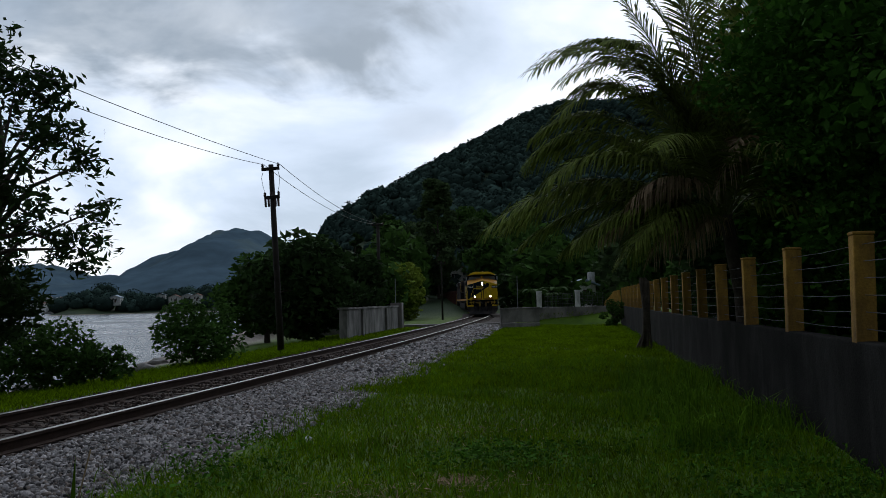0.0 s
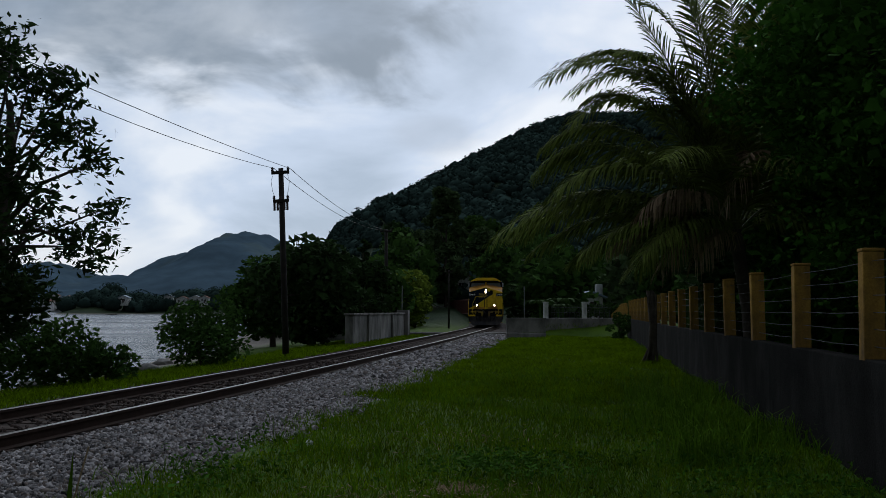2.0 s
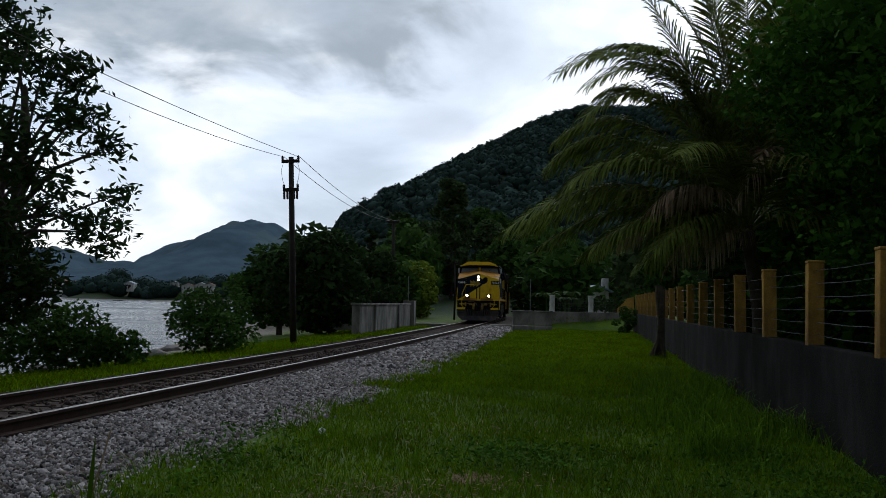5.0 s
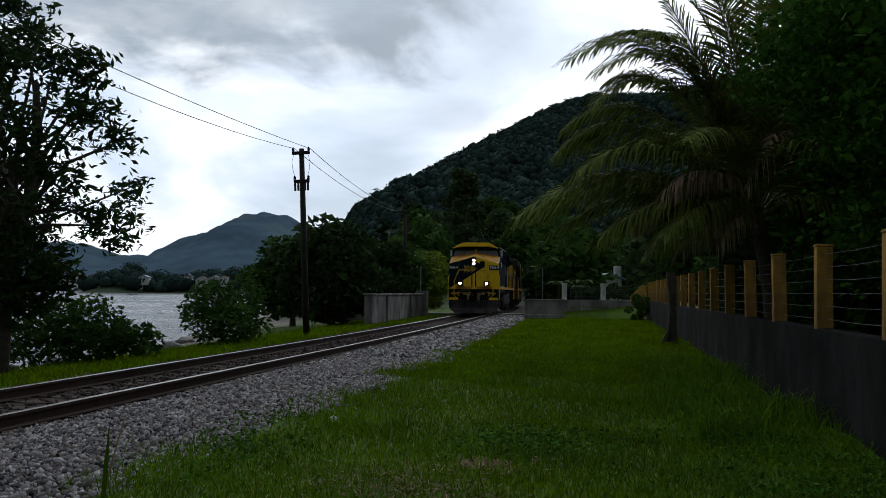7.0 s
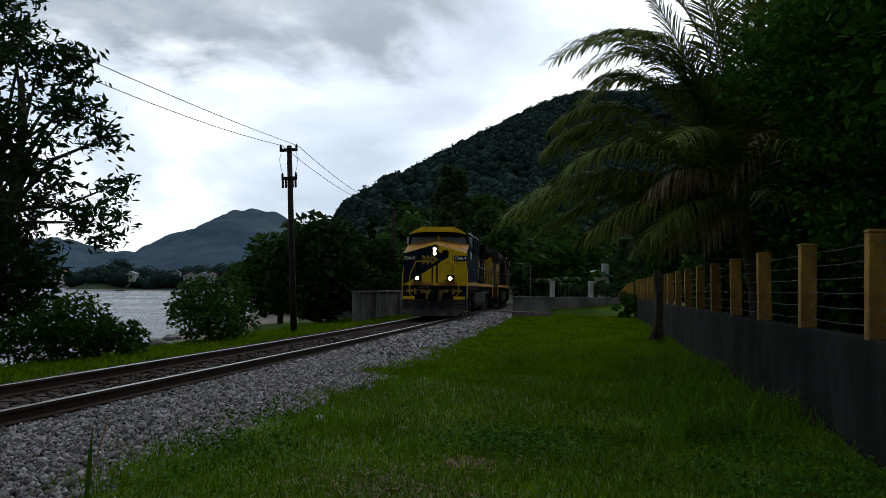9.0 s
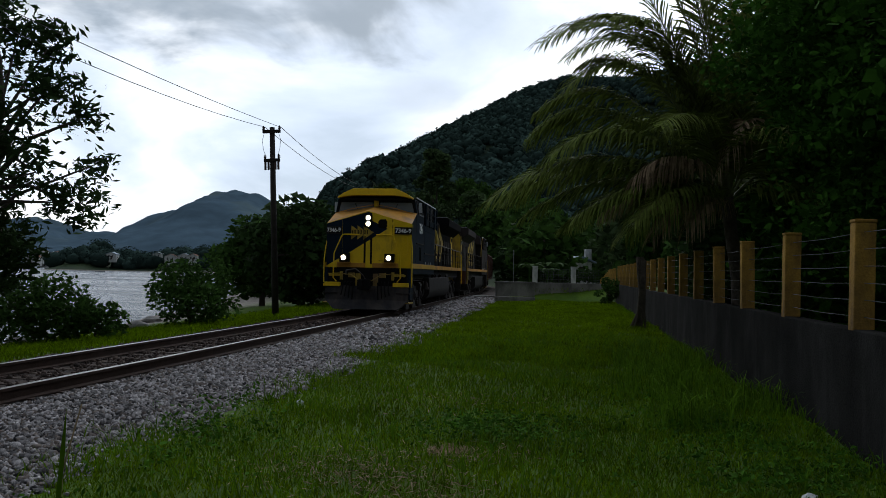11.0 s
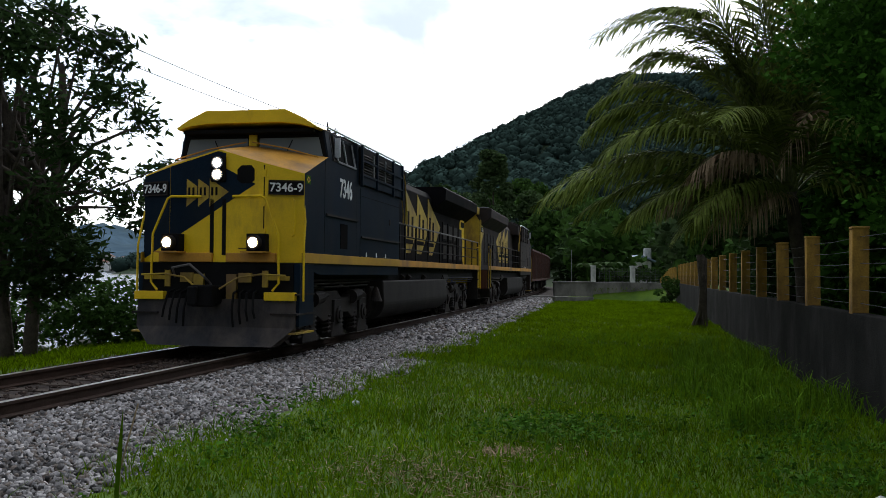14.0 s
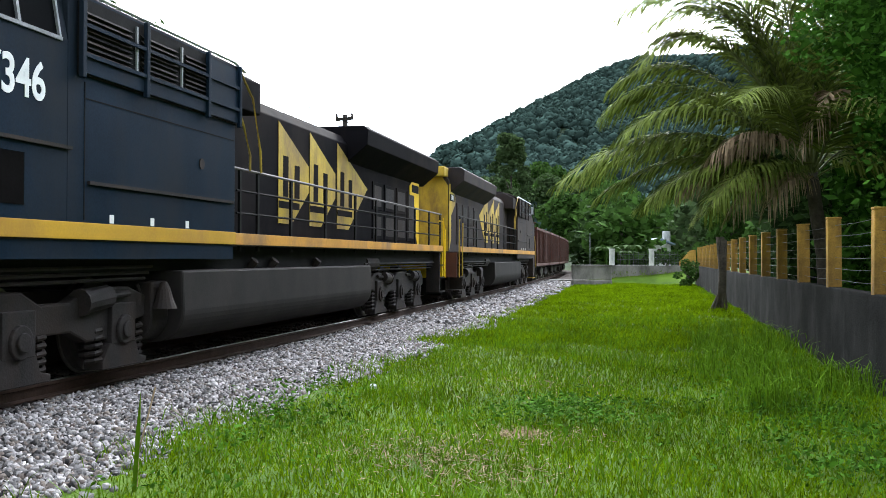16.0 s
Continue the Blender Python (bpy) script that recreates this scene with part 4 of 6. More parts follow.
# ---- coconut palm behind the garden wall ----
def frond_mesh(knee, tip, n=74, width=1.05, seed=0, dead=False, hang=1.0, roll=0.0, start=(0, 0, 0)):
    """A feather palm leaf from the crown, bending over a knee to its tip: its rib's points and the leaflets' corners."""
    q = np.random.default_rng(seed)
    s0, k0, e0 = Vector(start), Vector(knee), Vector(tip)

    def at(t):
        t = min(max(t, 0.0), 1.0)
        return s0 * (1 - t) ** 2 + k0 * 2 * t * (1 - t) + e0 * t * t
    rib = [at(i / 16) for i in range(17)]
    corners = []
    for i in range(n):
        t = 0.14 + 0.86 * i / n
        p = at(t)
        d = (at(t + 0.02) - at(t - 0.02)).normalized()
        side = d.cross(Vector((0, 0, 1)))
        side = side.normalized() if side.length > 0.05 else Vector((0, 1, 0))
        up = side.cross(d).normalized()
        a_ = math.radians(roll)
        side, up = side * math.cos(a_) + up * math.sin(a_), up * math.cos(a_) - side * math.sin(a_)
        ln = width * (math.sin(math.pi * (0.20 + 0.74 * t)) ** 0.6) * (0.85 + 0.25 * q.random())
        for sg in (-1, 1):
            if q.random() < (0.22 if dead else 0.05):
                continue
            v = (side * sg * 0.8 + d * (0.55 + 0.45 * t * t + 0.10 * q.normal()) + up * (0.12 + 0.08 * q.normal())).normalized()
            drop = Vector((0, 0, -1)) * hang * (0.75 + 0.4 * q.random() + (0.9 if dead else 0))
            b = p + v * ln * 0.36 + drop * ln * 0.05
            c = p + v * ln * 0.68 + drop * ln * 0.22
            e = p + v * ln * 0.88 + drop * ln * 0.52
            w = d * (0.020 + 0.007 * q.random())
            corners += [p - w * 0.6, b - w, b + w, p + w * 0.6, b - w, c - w * 0.85, c + w * 0.85, b + w, c - w * 0.85, e - w * 0.15, e + w * 0.15, c + w * 0.85]
    return rib, corners


def build_palm():
    base = Vector((7.0, 18.9, 0))
    palm = empty("coconut_palm", "young coconut palm with long arching green fronds", "palm tree", at=pose(base.x, base.y, 0.0))
    part("trunk", tube([(0.1, 0, -0.2), (0.05, 0, 0.8), (0, 0, 1.7), (-0.15, 0, 2.6), (-0.25, 0, 3.4)], 0.17, 12, 0.13), "palmbark", palm, smooth=True)
    crown = Vector((-0.25, 0, 3.25))
    # knee and tip from the crown, hang of the leaflets, roll
    leaves = [((-1.4, 0.1, 5.2), (-4.1, -0.2, 3.3), 0.5, 25), ((-1.2, -0.4, 4.6), (-3.5, -0.5, 3.0), 0.55, 18), ((-1.7, -0.3, 4.1), (-3.6, -0.6, 2.3), 0.7, 12), ((-2.1, 0.6, 3.5), (-3.9, 0.9, 2.1), 0.9, 0), ((-2.5, 0.3, 3.0), (-4.1, 0.5, 1.5), 1.0, -8),
              ((-2.4, -0.6, 2.4), (-4.0, -0.9, 0.8), 1.0, 5), ((-2.9, -0.3, 1.9), (-5.2, -0.6, -0.1), 0.8, 10), ((-2.6, 0.5, 1.7), (-4.7, 0.9, 0.15), 0.8, 0),
              ((-2.2, 0.4, 1.2), (-4.2, 0.9, -0.25), 0.85, 0), ((-1.9, -0.5, 0.9), (-3.5, -1.0, -0.45), 0.9, 0), ((-2.4, 1.2, 1.6), (-4.4, 2.2, 0.2), 1.0, 0), ((-1.2, -0.8, 0.8), (-2.4, -1.6, -0.5), 0.9, 0), ((-1.5, 0.9, 0.9), (-3.1, 1.7, -0.4), 0.9, 0),
              ((-0.9, 0.2, 3.6), (-2.4, 0.3, 5.6), 0.35, 35), ((-0.5, -0.4, 3.6), (-1.5, -0.7, 6.0), 0.35, 30), ((-0.2, 0.5, 3.6), (-0.6, 0.9, 6.2), 0.3, 45), ((0.3, -0.3, 3.6), (0.9, -0.6, 5.8), 0.35, 50), ((0.8, 0.4, 3.2), (2.2, 0.8, 4.6), 0.5, 30),
              ((-0.9, 0.8, 4.2), (-2.9, 1.4, 4.2), 0.6, 25), ((-1.0, -0.7, 4.0), (-2.8, -1.3, 3.6), 0.7, 20), ((1.2, 0.0, 2.4), (3.4, 0.0, 2.4), 0.8, 0), ((1.4, 0.8, 1.6), (3.4, 1.8, 0.6), 1.0, 0), ((0.6, 1.4, 2.4), (1.2, 3.6, 2.2), 0.8, 0),
              ((-0.8, 1.4, 2.8), (-1.6, 3.4, 2.0), 0.8, 0), ((0.3, -1.2, 2.0), (0.4, -3.0, 1.0), 0.9, 0), ((-0.9, -1.2, 2.4), (-2.2, -2.6, 1.2), 0.9, 10), ((1.0, -0.8, 0.9), (2.2, -1.8, -0.4), 1.0, 0), ((-0.6, 1.0, 0.7), (-1.6, 2.4, -0.6), 1.0, 0),
              ((-1.1, 0.5, 5.0), (-3.2, 0.8, 4.0), 0.5, 20), ((-0.7, -0.2, 4.6), (-2.0, -0.4, 4.9), 0.4, 30), ((-0.2, 0.0, 4.2), (-1.1, 0.2, 5.6), 0.4, 20), ((0.2, 0.3, 3.8), (0.2, 0.6, 5.8), 0.4, 35), ((0.6, -0.2, 4.0), (1.5, -0.4, 5.0), 0.5, 25), ((-1.6, -0.2, 3.6), (-3.1, -0.2, 2.9), 0.6, 5)]
    for i, (knee, tip, hang, roll) in enumerate(leaves):
        rib, cs = frond_mesh(knee, tip, 104, 1.15, i, hang=hang, roll=roll)
        f = part("frond", soup("frond", np.array([c[:] for c in cs]), 4, "frond"), "frond", palm, at=Matrix.Translation(crown))
        part("rib", tube(rib, 0.030, 6, 0.006), "frond_stem", f)
    # dry fronds: their start, knee and tip
    dead = (((-0.5, -0.5, 0.5), (-1.5, -0.9, 1.35), (-2.35, -1.1, 0.35)), ((-0.4, -0.5, 0.5), (-1.2, -0.8, 1.25), (-2.0, -0.9, 0.45)), ((0.0, -0.5, 0.4), (0.5, -0.9, 2.9), (-0.65, -1.2, 0.45)), ((-0.3, -0.4, 0.0), (-1.2, -0.8, 0.5), (-2.0, -1.2, -0.8)),
            ((-0.1, -0.3, -0.2), (-0.6, -0.8, 0.5), (-1.2, -1.0, -0.6)), ((-0.2, 0.1, 0.0), (-1.3, 0.3, 0.7), (-2.6, 0.5, -0.2)))
    for i, (st, knee, tip) in enumerate(dead):
        rib, cs = frond_mesh(knee, tip, 44, 0.62, 50 + i, dead=True, start=st)
        f = part("dead_frond", soup("dead_frond", np.array([c[:] for c in cs]), 4, "dry"), "dry", palm, "dry brown hanging frond", at=Matrix.Translation(crown))
        part("rib", tube(rib, 0.025, 6, 0.006), "frond_stem", f)


build_palm()


def build_garden():
    """Dense garden trees behind the wall, two of them out of view to add shade."""
    def big(label, x, y, h0, h1, r, n, size, seed, leaf="leafR", z=0.0, nb=30):
        return tree("garden_tree", label, x, y, h0, h1, r, n, size, leaf, nb, 0.16, seed, z=z, group="garden trees", aspect=0.62, limbs=9, spray=14 if size < 0.22 else 0)
    big("leafy tree overhanging the garden wall", 8.15, 13.9, 2.3, 8.2, 2.75, 60000, 0.125, 61, nb=56)
    big("dense leafy tree of a row extended unseen for shade", 11.2, 21.0, 0.8, 10.0, 3.6, 26000, 0.28, 62, nb=44)
    big("dense leafy tree of a row extended unseen for shade", 7.4, 8.4, 2.0, 8.6, 3.1, 36000, 0.16, 63, nb=50)
    # the next two stand out of view, added to block skylight from the wall
    big("dense leafy tree of a row extended unseen for shade", 8.0, 2.0, 1.6, 8.4, 3.2, 9000, 0.26, 75, nb=30)
    big("dense leafy tree of a row extended unseen for shade", 8.6, -5.0, 1.6, 8.4, 3.4, 7000, 0.30, 76, nb=30)
    big("tall leafy garden tree", 10.6, 16.6, 2.0, 10.5, 3.2, 30000, 0.20, 77, nb=44)
    big("dark garden tree behind the palm", 10.0, 24.5, 0.9, 7.0, 3.0, 9000, 0.30, 64, "leafA")
    big("dark garden tree behind the palm", 12.5, 31.5, 0.8, 6.8, 3.2, 8000, 0.34, 65, "leafA")
    big("dark garden tree near the yard", 15.5, 39.5, 0.8, 6.0, 3.0, 6000, 0.38, 66, "leafA")
    big("dark garden tree near the yard", 18.5, 49.0, 0.6, 5.5, 2.9, 5000, 0.42, 67, "leafA")
    big("low dark shrub behind the fence", 14.2, 25.0, 0.2, 5.0, 3.0, 6000, 0.34, 68, "leafA")
    big("low dark shrub behind the fence", 17.0, 32.0, 0.2, 6.5, 3.5, 6000, 0.38, 69, "leafA")
    big("dark garden tree at the garden's edge", 12.5, 12.0, 0.6, 8.0, 3.5, 8000, 0.30, 70, "leafA")
    tree("wall_bush", "small bush at the foot of the wall", 11.7, 52.0, 0.1, 1.5, 0.75, 1500, 0.16, "leafB", 9, 0.04, 71, category="shrub")


build_garden()


# ---- grass ----
def grass(name, label, n, y0, y1, h, w, power=1.6, mt="grass", xs=None, tall=0.0):
    y = y0 + (y1 - y0) * rng.random(n) ** power
    tx = np.interp(y, _ys, _xs)
    fx = FA.x + (y - FA.y) * FD.x / FD.y
    if xs is None:
        x = tx + 2.5 + (fx - 0.05 - tx - 2.5) * rng.random(n)
    else:
        x = tx + xs[0] + (xs[1] - xs[0]) * rng.random(n)
    # ragged edge against the stones
    edge = 3.36 + 0.3 * np.sin(y * 1.3) + 0.25 * np.sin(y * 3.1 + 1) + 0.2 * rng.normal(size=n)
    if xs is None:
        k = x - tx > edge
        x, y = x[k], y[k]
    n = len(x)
    z = ground_z(x, y) - 0.01
    a = rng.random(n) * 2 * math.pi
    patch = 0.85 + 0.3 * (0.5 + 0.5 * np.sin(x * 1.7 + 2 * np.sin(y * 0.9)) * np.sin(y * 1.1 + x))
    hh = h * (0.5 + 0.8 * rng.random(n)) * patch * (1 + tall * rng.random(n) ** 6)
    ww = w * (0.7 + 0.6 * rng.random(n)) * (1 + 0.02 * y)
    lean = hh * (0.25 + 0.6 * rng.random(n))
    la = rng.random(n) * 2 * math.pi
    c, s = np.cos(a) * ww, np.sin(a) * ww
    P = np.stack([x, y, z], -1)
    mid = P + np.stack([np.cos(la) * lean * 0.35, np.sin(la) * lean * 0.35, hh * 0.6], -1)
    tip = P + np.stack([np.cos(la) * lean, np.sin(la) * lean, hh], -1)
    wv = np.stack([c, s, np.zeros(n)], -1)
    V = np.stack([P - wv, P + wv, mid + wv * 0.7, mid - wv * 0.7, mid - wv * 0.7, mid + wv * 0.7, tip + wv * 0.08, tip - wv * 0.08], 1).reshape(-1, 3)
    tagged(new(name, soup(name, V, 4, mt)), label, "grass", kind="stuff")


grass("lawn_grass", "short uneven green lawn grass", 120000, 4.2, 20.0, 0.058, 0.0050, 1.25)
grass("lawn_grass", "short green lawn grass farther off", 85000, 17.0, 57.0, 0.115, 0.008, 1.15)
grass("tall_grass", "longer grass and weeds in the lawn", 13000, 4.2, 24.0, 0.17, 0.0055, 1.3, "tallgrass", tall=0.8)
grass("bank_grass", "ragged bright grass on the bank beyond the rails", 34000, 10.0, 62.0, 0.16, 0.009, 1.1, "grass", (-6.5, -2.5))


def weeds():
    """Tufts of long grass along the foot of the wall and in the lawn."""
    q = np.random.default_rng(21)
    spots = [(-0.2 - 1.7 * q.random() ** 1.3, 1.0 + 10.0 * q.random(), 0.42) for _ in range(64)] + [(-0.2, 11 + 30 * q.random(), 0.22) for _ in range(14)]
    V = []
    for off, d, h in spots:
        p = FA + FD * (d - 3.0) + FN * off
        for k in range(26):
            a, l = q.random() * 6.28, h * (0.4 + 0.8 * q.random())
            b = Vector((p.x + q.normal() * 0.12, p.y + q.normal() * 0.14, 0))
            dr = Vector((math.cos(a), math.sin(a), 0))
            w = Vector((-dr.y, dr.x, 0)) * 0.006
            c = b + dr * l * 0.25 + Vector((0, 0, l * 0.75))
            e = b + dr * l * (0.6 + 0.3 * q.random()) + Vector((0, 0, l * (0.8 + 0.2 * q.random())))
            V += [b - w, b + w, c + w, c - w, c - w, c + w, e + w * 0.1, e - w * 0.1]
    V = [v[:] for v in V]
    tagged(new("wall_weeds", soup("wall_weeds", np.array(V), 4, "tallgrass")), "tufts of long grass along the wall", "grass", kind="stuff")


weeds()


# ---- the train ----
def lettering(name, text, size, material, parent, m, depth=0.004, squeeze=1.0):
    """Writing in the built-in font, turned into a mesh; it reads along +x in the pose m, upright along +y."""
    cu = bpy.data.curves.new(name, "FONT")
    cu.body, cu.size, cu.extrude, cu.align_x, cu.align_y = text, size, depth, "CENTER", "CENTER"
    cu.offset = size * 0.018
    tmp = bpy.data.objects.new(name, cu)
    scene.collection.objects.link(tmp)
    me = bpy.data.meshes.new_from_object(tmp.evaluated_get(bpy.context.evaluated_depsgraph_get()))
    bpy.data.objects.remove(tmp)
    bpy.data.curves.remove(cu)
    me.transform(Matrix.Diagonal((squeeze, 1, 1, 1)))
    me.materials.clear()
    me.materials.append(M[material])
    me.name = name
    return part(name, me, material, parent, at=m)


# side of the body that faces +y: writing runs towards -x there
SIDE = Matrix(((-1, 0, 0, 0), (0, 0, 1, 0), (0, 1, 0, 0), (0, 0, 0, 1)))
# front that faces +x: writing runs towards +y
FRONT = Matrix(((0, 0, 1, 0), (1, 0, 0, 0), (0, 1, 0, 0), (0, 0, 0, 1)))


def at3(x, y, z, m):
    return Matrix.Translation((x, y, z)) @ m


def wheelset(parent, x, r, name="wheelset"):
    w = part(name, tube([(0, -0.95, 0), (0, 0.95, 0)], 0.085, 10), "under", parent, at=pose(x, 0, r))
    for sd in (-1, 1):
        m = Mesher()
        m.tube([(0, sd * 0.735, 0), (0, sd * 0.76, 0)], r + 0.028, 28)
        m.tube([(0, sd * 0.76, 0), (0, sd * 0.875, 0)], r, 28)
        m.tube([(0, sd * 0.875, 0), (0, sd * 0.90, 0)], r * 0.82, 28)
        m.tube([(0, sd * 0.88, 0), (0, sd * 0.96, 0)], 0.16, 14)
        for k in range(6):
            a = k * math.pi / 3
            m.tube([(math.cos(a) * r * 0.55, sd * 0.90, math.sin(a) * r * 0.55), (math.cos(a) * r * 0.55, sd * 0.915, math.sin(a) * r * 0.55)], 0.05, 8)
        part("wheel", m, "steel", w)
    return w


def truck(parent, x, flip, axles, sets, r=0.53):
    """A three-axle locomotive bogie with cast side frames."""
    t = part("bogie", box(x - 2.3, -0.8, 0.62, x + 2.3, 0.8, 0.95), "under", parent, "grimy cast steel bogie")
    for sd in (-1, 1):
        y0, y1 = (1.02, 1.20) if sd > 0 else (-1.20, -1.02)
        prof = [(-2.45, 0.62), (-2.45, 0.86), (-2.05, 0.98), (-1.25, 0.98), (-0.9, 0.84), (-0.4, 0.84), (-0.1, 0.98), (0.7, 0.98), (1.0, 0.84), (1.4, 0.84), (1.7, 0.98), (2.3, 0.98), (2.55, 0.82), (2.55, 0.60), (2.2, 0.54), (1.2, 0.52), (0.8, 0.40), (0.4, 0.40), (0.1, 0.52), (-0.9, 0.52), (-1.2, 0.40), (-1.6, 0.40), (-1.9, 0.54)]
        part("side_frame", prism([(x + a * flip, b) for a, b in prof], "y", y0, y1), "under", t, bevel=0.025)
        for ax in axles:
            m = Mesher()
            m.box(x + ax - 0.25, sd * 1.12 - 0.14, 0.34, x + ax + 0.25, sd * 1.12 + 0.14, 0.80)
            m.prism([(x + ax - 0.50, 0.07), (x + ax + 0.42, 0.07), (x + ax + 0.42, 0.15), (x + ax + 0.27, 0.36), (x + ax - 0.27, 0.36), (x + ax - 0.34, 0.18), (x + ax - 0.50, 0.15)], "y", sd * 1.12 - 0.12, sd * 1.12 + 0.135)
            m.tube([(x + ax, sd * 1.24, 0.50), (x + ax, sd * 1.30, 0.50)], 0.17, 14)
            m.tube([(x + ax, sd * 1.30, 0.50), (x + ax, sd * 1.33, 0.50)], 0.10, 10)
            part("axle_box", m, "under", t, bevel=0.012)
            for k in (-0.42, 0.42):
                s = tube([(x + ax + k + 0.11 * math.cos(j * 0.9), sd * 1.10 + 0.11 * math.sin(j * 0.9), 0.17 + j * 0.0115) for j in range(32)], 0.030, 6)
                part("coil_spring", s, "under", t)
        for k in (-1.55, 1.05):
            c = Mesher()
            c.tube([(x + k * flip, sd * 1.22, 0.88), (x + (k + 0.45) * flip, sd * 1.22, 0.84)], 0.13, 12)
            c.tube([(x + (k + 0.45) * flip, sd * 1.22, 0.84), (x + (k + 0.52) * flip, sd * 1.22, 0.835)], 0.15, 12)
            c.tube([(x + (k - 0.45) * flip, sd * 1.23, 0.90), (x + k * flip, sd * 1.22, 0.88)], 0.035, 8)
            part("brake_cylinder", c, "under", t, smooth=False)
        part("sand_pipe", tube([(x - 2.3 * flip, sd * 1.15, 1.0), (x - 2.5 * flip, sd * 1.15, 0.7), (x - 2.75 * flip, sd * 1.0, 0.25)], 0.025, 6), "under", t)
    for ax in axles:
        # black boxes added between the wheels to keep the bogie's inside dark
        part("bogie_dark_fill", box(x + ax - 0.95, -0.66, 0.16, x + ax + 0.30, 0.66, 0.98), "black", t)
        sets.append((wheelset(parent, x + ax, r), r))
    return t


def rail_run(parent, name, pts, r, mt):
    part(name, tube(pts, r, 6), mt, parent)


def locomotive(label, body, hood, stripe, yel, number, end_number, lit):
    """A six-axle diesel: nose at x = 0, the body runs back along -x, z = 0 on the rails."""
    L_ = empty("locomotive", label, "locomotive", "locomotives of the train")
    sets = []
    he = -20.1 if lit else -21.0
    # frame and deck
    part("underframe", box(-21.5, -1.30, 1.16, -0.2, 1.30, 1.48), "black", L_)
    part("deck", box(-21.6, -1.52, 1.485, -0.02, 1.52, 1.50), "under", L_)
    for sd in (-1, 1):
        part("sill_stripe", box(-21.5, sd * 1.525 - 0.012, 1.50, -7.42, sd * 1.525 + 0.012, 1.66), stripe, L_, bevel=0.004)
        part("sill_stripe", box(-7.40, sd * 1.535 - 0.012, 1.50, -0.12, sd * 1.535 + 0.012, 1.67), "stripe" if lit else stripe, L_, bevel=0.004)
        part("side_skirt", prism([(-7.38, 1.30), (-7.38, 1.497), (-0.75, 1.497), (-0.75, 1.36), (-1.1, 1.30)], "y", sd * 1.50 - 0.015, sd * 1.50 + 0.015), body, L_)
        for k in (4, 5, 6):
            part("jacking_mark", box(-0.9 - k * 0.85 - 0.04, sd * 1.534 - 0.003, 1.68, -0.9 - k * 0.85 + 0.04, sd * 1.534 + 0.003, 1.77), "letter", L_)
    # nose: a front face with chamfered cheeks under a sloping gabled top
    m = Mesher()
    vs = [(0, -0.92, 1.5), (0, 0.92, 1.5), (-0.22, 1.53, 1.5), (-1.55, 1.53, 1.5), (-1.55, -1.53, 1.5), (-0.22, -1.53, 1.5),
          (0, -0.92, 3.17), (0, 0, 3.43), (0, 0.92, 3.17), (-0.22, 1.53, 3.02), (-1.55, 1.53, 3.46), (-1.55, 0, 3.70), (-1.55, -1.53, 3.46), (-0.22, -1.53, 3.02)]
    m.add(vs, [(0, 1, 8, 7, 6), (1, 2, 9, 8), (5, 0, 6, 13), (3, 4, 12, 11, 10), (5, 4, 3, 2, 1, 0)])
    nose = part("nose", m, yel, L_, "yellow painted nose")
    part("nose_side", Mesher().add([vs[i] for i in (2, 3, 10, 9)], [(0, 1, 2, 3)]), body, L_)
    part("nose_side", Mesher().add([vs[i] for i in (4, 5, 13, 12)], [(0, 1, 2, 3)]), body, L_)
    part("nose_top", Mesher().add([vs[i] for i in (6, 7, 8, 9, 10, 11, 12, 13)], [(0, 1, 5, 6), (0, 6, 7), (1, 2, 4, 5), (2, 3, 4)]), "orange", L_, "orange brown dusty nose top")
    # dark diagonal band on the front
    part("nose_stripe", prism([(-0.915, 1.86), (0.70, 2.83), (0.14, 3.10), (0.14, 3.36), (0, 3.40), (-0.915, 3.145)], "x", 0.0, 0.006), body, nose, "dark blue diagonal band")
    part("cheek_panel", Mesher().add([(0.004, -0.922, 1.86), (-0.218, -1.536, 1.55), (-0.218, -1.536, 3.0), (0.004, -0.922, 3.14)], [(0, 1, 2, 3)]), body, nose)
    # emblem: three yellow arrowheads with dark bars
    for k in range(3):
        y0 = -0.60 + k * 0.22
        e = part("emblem_arrow", prism([(y0, 2.45), (y0 + 0.36, 2.70), (y0, 2.93)] if k == 2 else [(y0, 2.45), (y0 + 0.20, 2.60), (y0 + 0.20, 2.80), (y0, 2.93)], "x", 0.006, 0.010), "yellowd", nose)
        part("emblem_bar", box(0.010, y0 + 0.03, 2.64, 0.013, y0 + 0.07, 2.78), "black", e)
        part("emblem_bar", box(0.010, y0 + 0.11, 2.64, 0.013, y0 + 0.15, 2.78), "black", e)
    # headlamp box
    hb = part("headlamp_box", box(0.0, -0.13, 2.87, 0.07, 0.15, 3.31), "black", nose, bevel=0.02)
    for z in (2.99, 3.19):
        rim = part("headlamp_rim", tube([(0.06, 0.01, z), (0.10, 0.01, z)], 0.105, 18), "alu", hb)
        part("headlamp_lens", tube([(0.098, 0.01, z), (0.108, 0.01, z)], 0.078, 18), "lamp" if lit else "pane", rim, "bright warm headlamp")
    # cab door hole and seam
    part("nose_window", prism([(0.36, 2.90), (0.44, 2.84), (0.62, 2.84), (0.68, 2.90), (0.68, 3.08), (0.62, 3.15), (0.44, 3.15), (0.36, 3.08)], "x", 0.0, 0.012), "black", nose, "dark rounded window")
    part("nose_door_seam", Mesher().box(0.0, 0.855, 1.72, 0.008, 0.87, 3.15).box(0.0, 0.40, 1.73, 0.008, 0.855, 1.745), "black", nose)
